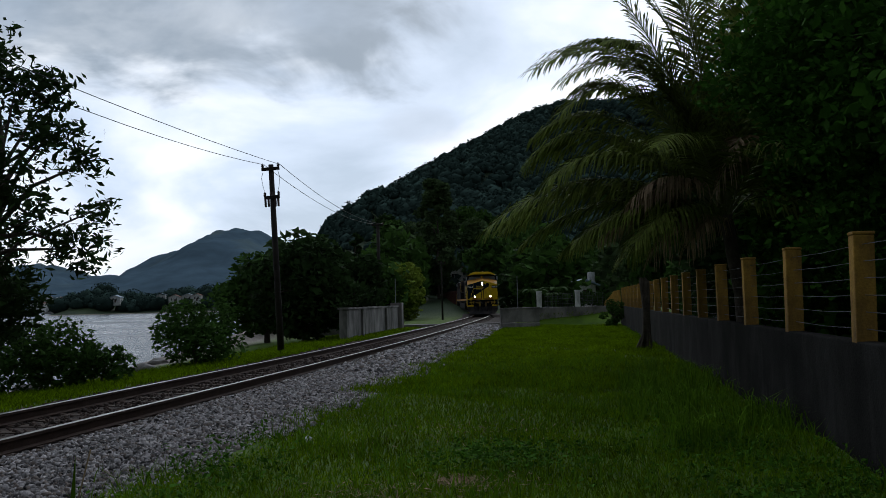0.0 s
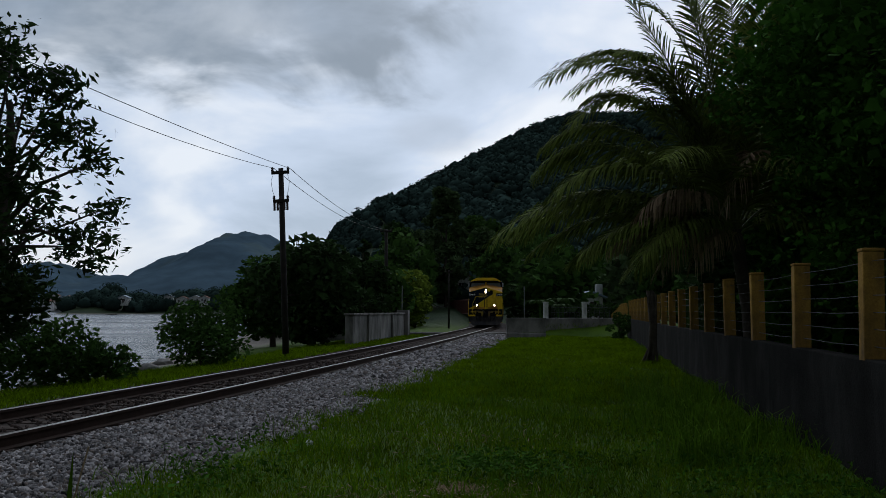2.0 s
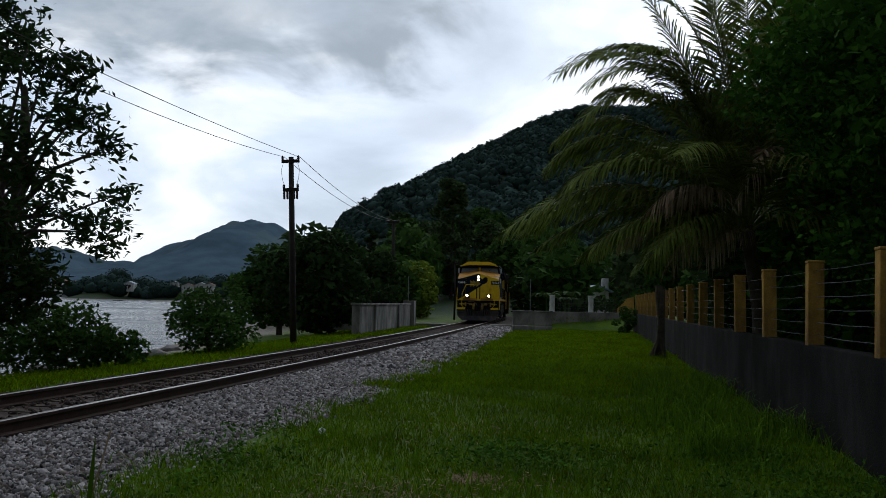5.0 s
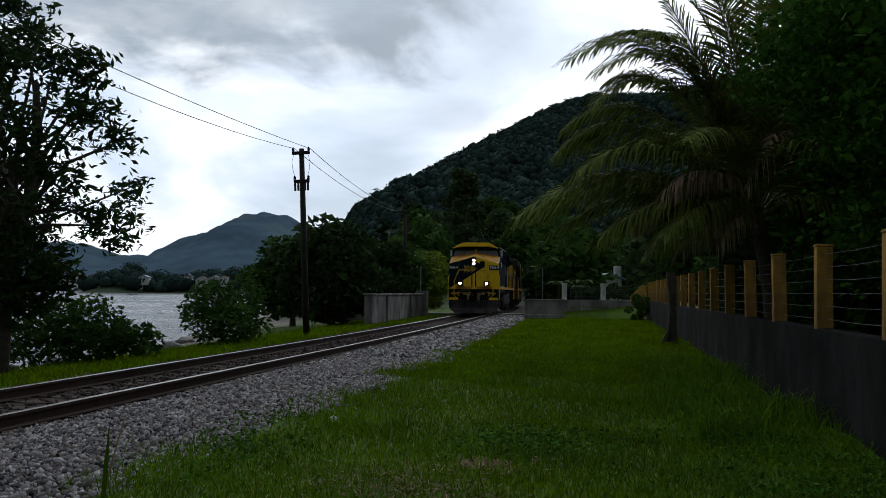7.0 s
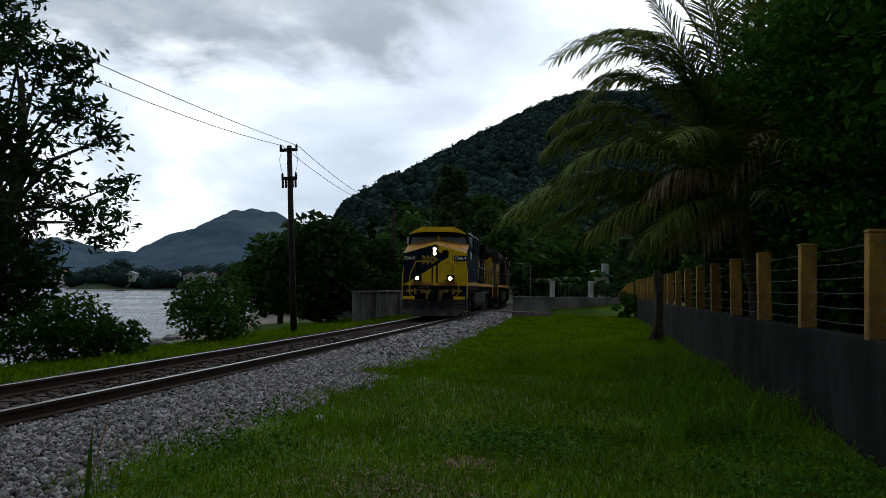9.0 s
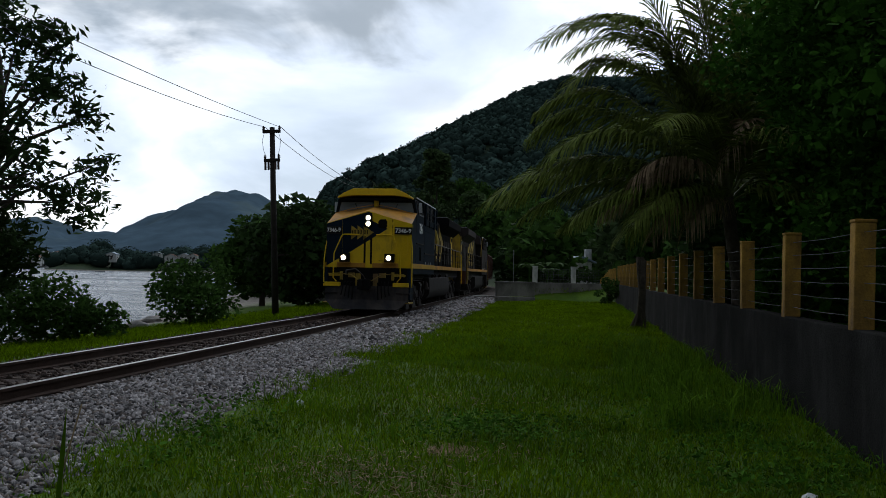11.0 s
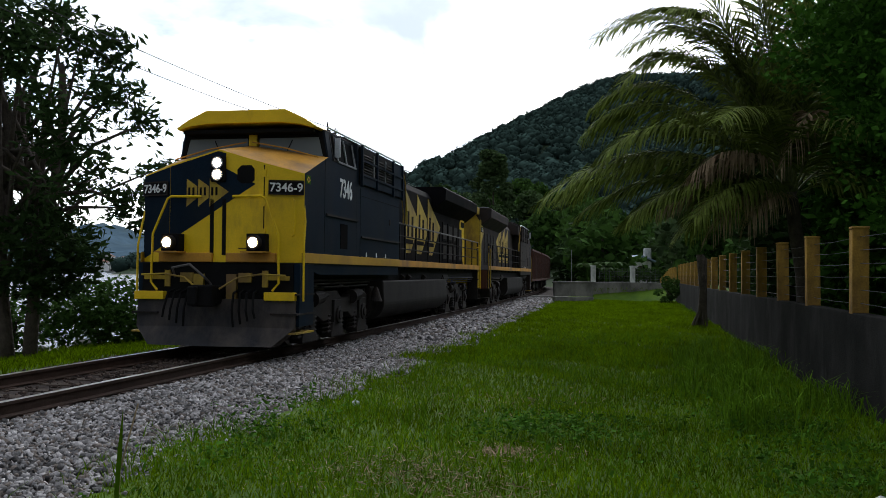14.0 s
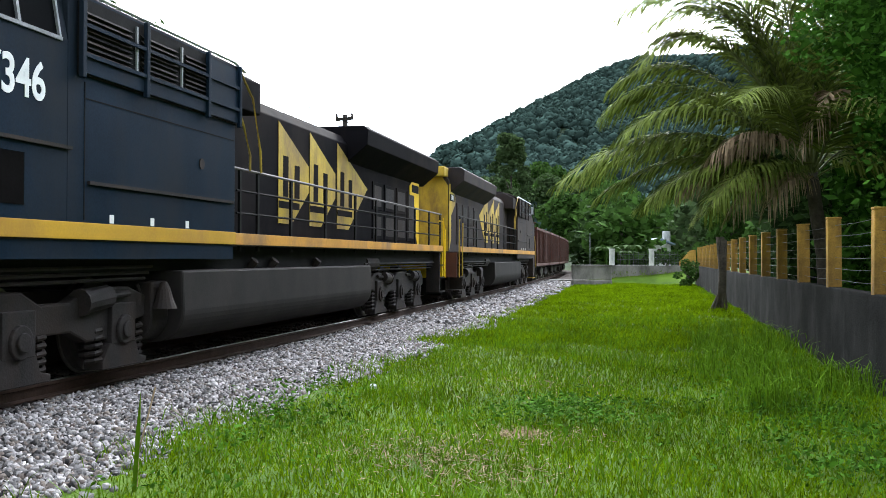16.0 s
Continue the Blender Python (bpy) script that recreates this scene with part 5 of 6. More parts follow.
    for z in (1.95, 2.45, 2.95):
        part("hinge", box(0.0, 0.84, z, 0.03, 0.90, z + 0.12), yel, nose)
    for y in (-0.11, 0.12):
        part("handrail_slot", box(0.0, y - 0.035, 1.62, 0.010, y + 0.035, 2.58), "black", nose)
    part("handrail_slot", box(0.0, -0.70, 1.62, 0.010, -0.64, 1.92), "black", nose)
    part("grab_iron", tube([(-0.10, 1.36, 1.95), (-0.04, 1.42, 1.97), (-0.04, 1.42, 2.55), (-0.10, 1.36, 2.57)], 0.016, 6), yel, nose)
    # number boards on the cheeks
    cheek_yaw = math.degrees(math.atan2(0.22, 0.61))
    for sd in (-1, 1):
        b = part("number_board", box(-0.03, -0.30, -0.11, 0.035, 0.30, 0.11), "black", nose, "black number board with white figures", bevel=0.02,
                 at=at3(-0.10, sd * 1.235, 2.77, pose(0, 0, 0, 0, 0, sd * cheek_yaw)))
        part("board_frame", Mesher().box(0.03, -0.31, -0.125, 0.042, 0.31, -0.10).box(0.03, -0.31, 0.10, 0.042, 0.31, 0.125).box(0.03, -0.31, -0.10, 0.042, -0.29, 0.10).box(0.03, 0.29, -0.10, 0.042, 0.31, 0.10), "under", b)
        if number:
            lettering("number_text", number + "-9", 0.205, "letter", b, at3(0.038, 0, -0.005, FRONT))
    # ditch lamps
    for sd in (-1, 1):
        d = part("ditch_lamp", box(0.0, sd * 0.80 - 0.17, 1.68, 0.22, sd * 0.80 + 0.17, 1.98), "black", L_, bevel=0.015)
        part("lamp_shelf", box(-0.02, sd * 0.80 - 0.22, 1.655, 0.36, sd * 0.80 + 0.20, 1.682), "orange", d)
        rim = part("lamp_rim", tube([(0.20, sd * 0.80, 1.83), (0.34, sd * 0.80, 1.83)], 0.125, 18), "under", d)
        part("lamp_lens", tube([(0.335, sd * 0.80, 1.83), (0.348, sd * 0.80, 1.83)], 0.085, 18), "lamp" if lit else "pane", rim, "bright warm ditch lamp")
    # front beam, steps, plough
    part("front_beam", Mesher().box(-0.05, -1.10, 1.50, 0.06, 0.35 - 0.43, 1.66).box(-0.05, 0.18, 1.50, 0.06, 1.10, 1.66), "orange", L_, bevel=0.015)
    for sd in (-1, 1):
        sp = part("step_well", box(-0.78, sd * 1.32 - 0.20, 0.42, -0.02, sd * 1.32 + 0.21, 1.48), body, L_, bevel=0.01)
        for z in (0.30, 0.62, 0.95):
            part("step_tread", box(-0.80, sd * 1.30 - 0.25, z, 0.14, sd * 1.30 + 0.24, z + 0.03), "yellowd" if z < 0.4 else "under", sp)
        part("pilot_corner", box(0.03, sd * 1.22 - 0.28, 0.86, 0.16, sd * 1.22 + 0.28, 1.00), yel, L_, bevel=0.01)
        part("uncoupling_lever", tube([(0.18, sd * 1.35, 1.28), (0.20, sd * 0.9, 1.30), (0.25, sd * 0.5, 1.24), (0.35, sd * 0.2, 1.05)], 0.018, 6), "yellowd", L_)
        part("end_bracket", box(-0.1, sd * 1.15 - 0.22, 1.20, 0.05, sd * 1.15 + 0.22, 1.27), "yellowd", L_)
        part("lever_bracket", box(0.0, sd * 0.92 - 0.05, 1.08, 0.06, sd * 0.92 + 0.05, 1.36), "yellowd", L_)
        part("hose_bracket", box(0.0, sd * 0.55 - 0.12, 1.16, 0.07, sd * 0.55 + 0.12, 1.32), "yellowd", L_)
        # tall curved handrails at the corners
        part("corner_handrail", tube([(0.06, sd * 0.30, 2.62), (0.10, sd * 0.85, 2.62), (0.10, sd * 0.92, 2.58), (0.12, sd * 1.18, 1.98), (0.12, sd * 1.20, 1.15), (0.12, sd * 1.08, 1.02)], 0.022, 8), yel, L_, "yellow bent handrail")
        part("side_handrail", tube([(-0.26, sd * 1.50, 2.56), (-0.20, sd * 1.56, 2.2), (-0.08, sd * 1.58, 1.78), (-0.08, sd * 1.58, 0.85)], 0.020, 8), yel, L_)
    part("pilot_sheet", box(-0.05, -1.42, 0.42, 0.02, 1.42, 1.48), "black", L_)
    pl = Mesher()
    pl.add([(0.05, -1.48, 0.88), (0.05, 1.48, 0.88), (0.10, 1.48, 0.40), (0.30, 1.15, 0.10), (0.42, 0, 0.10), (0.30, -1.15, 0.10), (0.10, -1.48, 0.40), (0.16, 0, 0.42), (0.14, -0.6, 0.88), (0.14, 0.6, 0.88),
            (0.0, -1.48, 0.88), (0.0, 1.48, 0.88), (0.0, 1.48, 0.35), (0.0, 1.15, 0.08), (0.0, -1.15, 0.08), (0.0, -1.48, 0.35)],
           [(0, 8, 7, 6), (8, 9, 7), (9, 1, 2, 7), (6, 7, 4, 5), (7, 2, 3, 4), (10, 11, 1, 9, 8, 0), (11, 12, 2, 1), (12, 13, 3, 2), (13, 14, 5, 4, 3), (14, 15, 6, 5), (15, 10, 0, 6), (10, 15, 14, 13, 12, 11)])
    part("plough", pl, "plow", L_, "dusty dark steel pilot plough")
    cp = part("coupler", Mesher().box(-0.1, -0.16, 0.80, 0.45, 0.16, 1.10).box(0.42, -0.20, 0.76, 0.62, 0.20, 1.12).box(0.60, -0.22, 0.78, 0.72, -0.05, 1.10), "black", L_, bevel=0.03)
    for y in (-0.31, 0.31):
        part("coupler_pocket", box(-0.04, y - 0.09, 0.70, 0.10, y + 0.09, 1.30), "yellowd", L_)
    hoses = [[(0.1, -0.75, 1.25), (0.3, -0.70, 1.40), (0.36, -0.35, 1.46), (0.3, -0.10, 1.25), (0.12, -0.05, 1.12)]]
    for k in range(4):
        for sd in (-1, 1):
            y = sd * (0.42 + k * 0.12)
            hoses.append([(0.06, y, 1.02), (0.26, y * 1.02, 0.98), (0.36, y * 1.06, 0.70), (0.34, y * 1.10, 0.42 + 0.05 * k)])
    for h in hoses:
        part("air_hose", tube(h, 0.022, 6), "hose" if h is hoses[0] else "black", L_)
    # cab
    part("equipment_body", box(-7.40, -1.53, 1.66, -3.5, 1.53, 3.98), body, L_, bevel=0.012)
    part("cab", box(-3.498, -1.53, 1.66, -1.552, 1.53, 3.46), body, L_)
    part("cab_ceiling", box(-3.498, -1.42, 3.92, -1.62, 1.42, 3.98), body, L_)
    for sd in (-1, 1):
        for x0, x1 in ((-1.82, -1.56), (-2.16, -2.06), (-3.495, -3.40)):
            part("cab_pillar", prism([(sd * 1.53, 3.46), (sd * 1.49, 3.46), (sd * 1.40, 3.95), (sd * 1.44, 3.95)], "x", x0, x1), body, L_)
    arch = [(-1.53, 3.98), (-1.25, 4.12), (-0.75, 4.24), (0.75, 4.24), (1.25, 4.12), (1.53, 3.98)]
    part("roof", prism(arch, "x", -7.75, -3.5), hood, L_, "dusty dark roof", bevel=0.02)
    part("cab_roof", prism([(a * 0.93, b) for a, b in arch], "x", -3.499, -1.70), hood, L_, bevel=0.02)
    vis = [(-1.40, 3.99), (-1.16, 4.14), (-0.80, 4.30), (0.80, 4.30), (1.16, 4.14), (1.40, 3.99), (1.36, 3.95), (1.1, 4.02), (0.72, 4.06), (-0.72, 4.06), (-1.1, 4.02), (-1.36, 3.95)]
    part("sun_visor", prism(vis, "x", -1.90, -1.12), yel, L_, "yellow overhanging sun visor", bevel=0.01)
    # black slab below the visor
    part("visor_underside", box(-1.80, -1.32, 3.90, -1.25, 1.32, 3.965), "black", L_)
    for sd in (-1, 1):
        part("windscreen_frame", prism([(sd * 1.50, 3.46), (sd * 1.42, 3.46), (sd * 1.30, 3.95), (sd * 1.40, 3.95)], "x", -1.64, -1.56), "black", L_)
    part("windscreen_header", box(-1.64, -1.40, 3.84, -1.555, 1.40, 3.95), "black", L_)
    part("centre_pillar", box(-1.62, -0.08, 3.55, -1.52, 0.08, 3.90), yel, L_)
    for sd in (-1, 1):
        pts = [(sd * 0.12, 3.66), (sd * 0.12, 3.84), (sd * 1.32, 3.84), (sd * 1.42, 3.49), (sd * 1.28, 3.49)]
        w = part("windscreen", prism(pts, "x", -1.60, -1.565), "screenpane", L_, "windscreen with a pale reflection in its colour")
        part("wiper", tube([(-1.55, sd * 0.7, 3.60), (-1.555, sd * 0.80, 3.80)], 0.01, 5), "black", w)
        part("nose_handrail", tube([(-1.35, sd * 0.06, 3.74), (-1.25, sd * 0.8, 3.60), (-1.20, sd * 1.45, 3.42)], 0.014, 6), "orange", L_)
        part("cab_interior", box(-3.4, sd * 0.75 - 0.6, 3.45, -1.6, sd * 0.75 + 0.6, 3.47), "black", L_)
        # side windows
        for x0, x1 in ((-2.04, -1.84), (-2.74, -2.18), (-3.36, -2.78)):
            wd = part("side_window", prism([(sd * 1.51, 3.47), (sd * 1.49, 3.47), (sd * 1.41, 3.91), (sd * 1.43, 3.91)], "x", x0, x1), "pane", L_, "dark sliding cab window")
            for xa, xb in ((x0 - 0.03, x0), (x1, x1 + 0.03)):
                part("window_frame", prism([(sd * 1.545, 3.44), (sd * 1.51, 3.44), (sd * 1.425, 3.93), (sd * 1.455, 3.93)], "x", xa, xb), "under" if x0 > -2.7 else "tower", wd)
            part("window_sill", box(x0 - 0.03, sd * 1.54 - 0.02, 3.43, x1 + 0.03, sd * 1.54 + 0.012, 3.465), "under" if x0 > -2.7 else "tower", wd)
        part("mirror", box(-1.90, sd * 1.60 - 0.05, 3.50, -1.87, sd * 1.60 + 0.06, 3.86), "alu", L_)
        # louvred equipment bay with frame
        g = part("louvre_bay", box(-7.40, sd * 1.545 - 0.015, 3.16, -3.66, sd * 1.545 + 0.014, 3.94), "black", L_, "dark louvred equipment bay")
        for x0, x1 in ((-4.62, -3.76), (-5.66, -4.82), (-6.42, -5.86)):
            for k in range(8):
                z = 3.40 + k * 0.058
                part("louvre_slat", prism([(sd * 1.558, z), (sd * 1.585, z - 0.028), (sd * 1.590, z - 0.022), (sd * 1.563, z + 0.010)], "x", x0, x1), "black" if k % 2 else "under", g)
        for x in (-4.72, -5.76):
            part("bright_strip", box(x - 0.015, sd * 1.575 - 0.012, 3.38, x + 0.02, sd * 1.575 + 0.012, 3.88), "tower", g)
        part("bay_sheet", box(-7.38, sd * 1.575 - 0.012, 3.18, -3.70, sd * 1.575 + 0.010, 3.34), body, g)
        part("bay_sheet", box(-7.38, sd * 1.575 - 0.012, 3.36, -6.48, sd * 1.575 + 0.010, 3.92), body, g)
        for x in (-3.66, -4.90, -6.44, -7.40):
            part("bay_post", box(x - 0.035, sd * 1.60 - 0.03, 3.12, x + 0.035, sd * 1.60 + 0.025, 3.97), body, g, bevel=0.008)
        for z in (3.36, 3.66):
            part("bay_rail", box(-7.36, sd * 1.605 - 0.012, z - 0.02, -3.70, sd * 1.605 + 0.012, z + 0.02), body, g)
        part("roof_edge_pipe", tube([(-1.6, sd * 1.50, 4.02), (-7.3, sd * 1.55, 4.02), (-7.7, sd * 1.54, 3.95)], 0.022, 6), "alu", L_)
        # door and ventilation panels, drip rails
        part("vent_panel", box(-2.84, sd * 1.532 - 0.004, 1.80, -2.36, sd * 1.532 + 0.006, 2.28), "vent", L_)
        for z, x0, x1 in ((2.40, -3.55, -1.42), (2.08, -7.3, -3.85)):
            part("drip_rail", box(x0, sd * 1.545 - 0.02, z - 0.018, x1, sd * 1.545 + 0.02, z + 0.018), "under", L_)
        for x0, z0, x1, z1 in ((-3.80, 1.70, -3.785, 3.10), (-7.36, 2.93, -3.81, 2.942), (-1.36, 1.70, -1.345, 3.40)):
            part("body_seam", box(x0, sd * 1.531 - 0.003, z0, x1, sd * 1.531 + 0.004, z1), "black", L_)
        part("round_cover", tube([(-6.38, sd * 1.53, 2.52), (-6.38, sd * 1.545, 2.52)], 0.07, 14), "under", L_)
        if number:
            lettering("number_text", number, 0.50, "letter", L_, at3(-2.72, sd * 1.533, 2.95, SIDE if sd > 0 else SIDE @ pose(0, 0, 0, 0, 180, 0)), squeeze=0.86)
            fl = part("flag_plate", box(-0.52, sd * 1.532 - 0.003, 2.86, -0.31, sd * 1.532 + 0.003, 3.01), "weed", L_, "small green, yellow and blue flag")
            part("flag_lozenge", prism([(-0.415, 2.875), (-0.325, 2.935), (-0.415, 2.995), (-0.505, 2.935)], "y", sd * 1.536 - 0.002, sd * 1.536 + 0.002), "yellow", fl)
            part("flag_disc", tube([(-0.415, sd * 1.534, 2.935), (-0.415, sd * 1.540, 2.935)], 0.034, 14), "blue", fl)
        # walkway handrail along the hood
        xs = [-7.72, -8.35, -9.7, -11.4, -13.2, -14.7, -16.3, -18.2, -19.8, -21.2]
        # the leading engine's top rail is coloured lighter to imitate its sheen
        rail_run(L_, "top_handrail", [(-7.34, sd * 1.46, 2.58), (-14, sd * 1.46, 2.57), (-21.35, sd * 1.46, 2.55)], 0.022, "hose" if lit else "under")
        for z in (1.95, 2.27):
            rail_run(L_, "middle_handrail", [(-7.6, sd * 1.46, z), (-21.2, sd * 1.46, z)], 0.018, "black")
        for x in xs:
            part("handrail_post", box(x - 0.038, sd * 1.46 - 0.018, 1.42, x + 0.038, sd * 1.46 + 0.018, 2.57), "black", L_)
        rail_run(L_, "climbing_rail", [(-7.50, sd * 1.50, 3.48), (-7.75, sd * 1.50, 3.2), (-8.0, sd * 1.49, 2.80), (-8.0, sd * 1.49, 2.58)], 0.020, "yellowd")
        rail_run(L_, "climbing_rail", [(-7.45, sd * 1.55, 3.98), (-8.0, sd * 1.53, 3.62), (-8.35, sd * 1.50, 2.90), (-8.38, sd * 1.50, 2.58)], 0.020, "yellowd")
        rail_run(L_, "rear_handrail", [(-21.45, sd * 1.5, 2.45), (-21.62, sd * 1.52, 2.1), (-21.62, sd * 1.52, 0.75)], 0.02, yel)
        rail_run(L_, "rear_handrail", [(-20.9, sd * 1.5, 2.35), (-21.2, sd * 1.55, 2.35), (-21.3, sd * 1.56, 1.5), (-21.3, sd * 1.56, 0.8)], 0.02, yel)
        part("rear_steps", Mesher().box(-21.65, sd * 1.3 - 0.22, 0.35, -21.0, sd * 1.3 + 0.22, 0.38).box(-21.65, sd * 1.3 - 0.22, 0.75, -21.0, sd * 1.3 + 0.22, 0.78).box(-21.65, sd * 1.3 - 0.22, 1.1, -21.0, sd * 1.3 + 0.22, 1.13).box(-21.05, sd * 1.3 - 0.2, 0.35, -20.98, sd * 1.3 + 0.2, 1.48), "under", L_)
        # hood panels and emblem
        for x0, x1, z0, z1 in ((-16.5, -15.7, 1.75, 2.35), (-16.5, -15.7, 2.42, 3.05), (-17.6, -16.7, 1.75, 2.35), (-17.6, -16.7, 2.42, 3.05), (-18.7, -17.8, 1.75, 2.35), (-18.7, -17.8, 2.42, 3.05), (-19.7, -18.9, 1.75, 3.05)):
            d = part("hood_door", box(x0, sd * 1.06 - 0.012, z0, x1, sd * 1.06 + 0.014, z1), hood, L_, bevel=0.006)
            part("door_grille", box(x0 + 0.1, sd * 1.078 - 0.004, z0 + 0.08, x1 - 0.1, sd * 1.078 + 0.004, z1 - 0.08), "under", d)
        for k, (x0, zt_) in enumerate(((-10.1, 3.62), (-11.62, 3.62), (-13.2, 3.62))):
            ln = 2.1 if k == 2 else 1.46
            pts = [(x0, 1.90), (x0, zt_), (x0 - ln, 2.98), (x0 - ln, 2.50), (x0 - 0.62, 1.90)] if k < 2 else [(x0, 1.90), (x0, zt_), (x0 - ln, 2.84), (x0 - 0.75, 1.90)]
            e = part("emblem_triangle", prism(pts, "y", sd * 1.062 - 0.003, sd * 1.062 + 0.004), "yellowd", L_, "faded yellow triangle emblem")
            for j in range(2):
                part("emblem_bar", box(x0 - 0.44 - j * 0.54, sd * 1.068 - 0.002, 2.36, x0 - 0.20 - j * 0.54, sd * 1.068 + 0.003, 3.06 - 0.12 * j), "hood", e)
            part("emblem_bar", box(x0 - 0.98, sd * 1.068 - 0.002, 2.16, x0 - 0.01, sd * 1.068 + 0.003, 2.28), "hood", e)
    # long hood with sloped shoulders
    hp = [(-1.05, 1.50), (-1.05, 3.66), (-0.90, 3.86), (-0.45, 3.95), (0.45, 3.95), (0.90, 3.86), (1.05, 3.66), (1.05, 1.50)]
    part("long_hood", prism(hp, "x", he, -7.41), hood, L_, "sooty grey long hood", bevel=0.02)
    part("blower_housing", prism([(-1.46, 3.45), (-1.46, 3.92), (-1.1, 4.1), (1.1, 4.1), (1.46, 3.92), (1.46, 3.45)], "x", -8.45, -7.41), hood, L_, bevel=0.02)
    part("exhaust_stack", Mesher().box(-12.9, -0.4, 3.86, -11.6, 0.4, 4.00).tube([(-9.9, 0.5, 3.8), (-9.9, 0.5, 3.98)], 0.12, 10), "black", L_, bevel=0.02)
    # winged radiator
    wing = [(-1.05, 3.30), (-1.50, 3.66), (-1.52, 3.98), (-1.40, 4.06), (1.40, 4.06), (1.52, 3.98), (1.50, 3.66), (1.05, 3.30)]
    rd = part("radiator", prism(wing, "x", -20.75, -13.9), hood, L_, "overhanging dark radiator wings", bevel=0.015)
    part("radiator_grille", box(-20.5, -1.36, 4.06, -14.2, 1.36, 4.085), "alu", rd)
    for k in range(14):
        part("grille_bar", box(-20.4 + k * 0.45, -1.30, 4.085, -20.32 + k * 0.45, 1.30, 4.11), "under", rd)
    # yellow rear end
    part("end_panel", prism([(-1.04, 1.52), (-1.04, 3.5), (-0.85, 3.76), (0.85, 3.76), (1.04, 3.5), (1.04, 1.52)], "x", he - 0.04, he - 0.002), yel, L_, "yellow hood end")
    for sd in (-1, 1):
        part("end_wrap", prism([(he - 0.03, 1.52), (he + 0.3, 1.9), (he + 0.3, 2.6), (he + 1.0, 3.0), (he + 1.0, 3.2), (he + 0.28, 3.55), (he - 0.03, 3.55)], "y", sd * 1.075 - 0.003, sd * 1.075 + 0.006), yel, L_)
        b = part("end_number_board", box(he + 0.05, sd * 1.09 - 0.008, 3.05, he + 0.75, sd * 1.09 + 0.006, 3.25), "black", L_)
        if end_number:
            lettering("number_text", end_number, 0.2, "letter", b, at3(-20.6, sd * 1.098, 3.15, SIDE if sd > 0 else SIDE @ pose(0, 0, 0, 0, 180, 0)))
    if end_number:
        b = part("end_number_board", box(-21.06, 0.25, 3.12, -21.041, 0.98, 3.34), "black", L_)
        lettering("number_text", end_number, 0.2, "letter", b, at3(-21.063, 0.61, 3.23, FRONT @ pose(0, 0, 0, 0, 180, 0)))
    part("end_lamp_box", box(he - 0.4, -1.0, 3.76, -20.76 if not lit else he - 0.05, 1.0, 4.05), yel, L_, bevel=0.03)
    part("rear_coupler", Mesher().box(-21.9, -0.16, 0.80, -21.5, 0.16, 1.10).box(-22.05, -0.20, 0.76, -21.85, 0.20, 1.12), "under", L_, bevel=0.03)
    part("rear_beam", box(-21.68, -1.45, 0.75, -21.55, 1.45, 1.48), yel if lit else "wagon", L_)
    # tank, bell, pipes
    tk = [(-1.50, 1.16), (1.50, 1.16)] + [(1.10 + 0.42 * math.cos(k * math.pi / 20), 0.66 - 0.40 * math.sin(k * math.pi / 20)) for k in range(11)]
    tk += [(-x, z) for x, z in tk[:1:-1]]
    part("fuel_tank", prism(tk, "x", -14.2, -5.95), "tank", L_, "smooth dark grey fuel tank", bevel=0.03)
    part("tank_end", prism([(a * 0.86, 0.3 + (b - 0.3) * 0.85) for a, b in tk], "x", -5.95, -5.55), "under", L_, bevel=0.03)
    bl = Mesher().tube([(-5.70, 1.38, 1.02), (-5.70, 1.38, 0.94)], 0.04, 14, 0.08).tube([(-5.70, 1.38, 0.94), (-5.70, 1.38, 0.80), (-5.70, 1.38, 0.70)], 0.08, 16, 0.165)
    part("bell", bl, "under", L_, "grey cast warning bell")
    for k, x in enumerate((-8.4, -9.2, -11.2)):
        part("filler_cap", tube([(x, 1.28, 1.14), (x, 1.40, 1.28)], 0.07, 10), "under", L_)
    for sd in (-1, 1):
        for k, z in enumerate((1.05, 1.12, 1.19)):
            rail_run(L_, "brake_pipe", [(-0.9, sd * (1.22 + 0.05 * k), z), (-5.5, sd * (1.22 + 0.05 * k), z + 0.02)], 0.022, "under")
            rail_run(L_, "brake_pipe", [(-14.3, sd * (1.22 + 0.05 * k), z), (-21.0, sd * (1.22 + 0.05 * k), z)], 0.022, "under")
        part("air_reservoir", tube([(-15.4, sd * 1.2, 1.2), (-14.5, sd * 1.2, 1.2)], 0.15, 12), "under", L_)
    truck(L_, -3.15, 1, (-1.85, 0.0, 1.75), sets)
    truck(L_, -17.6, -1, (-1.75, 0.0, 1.85), sets)
    # roof fittings
    for x, y in ((-2.2, 0.6), (-3.0, -0.4), (-3.4, 0.9)):
        part("antenna", tube([(x, y, 4.15), (x, y, 4.42)], 0.03, 6, 0.012), "black", L_)
    hn = Mesher()
    for k in range(3):
        hn.tube([(-4.3, -0.25 + k * 0.22, 4.33), (-3.85, -0.25 + k * 0.22, 4.35)], 0.03, 8, 0.075)
    hn.box(-4.36, -0.3, 4.22, -4.26, 0.28, 4.36)
    part("horn", hn, "black", L_)
    return L_, sets


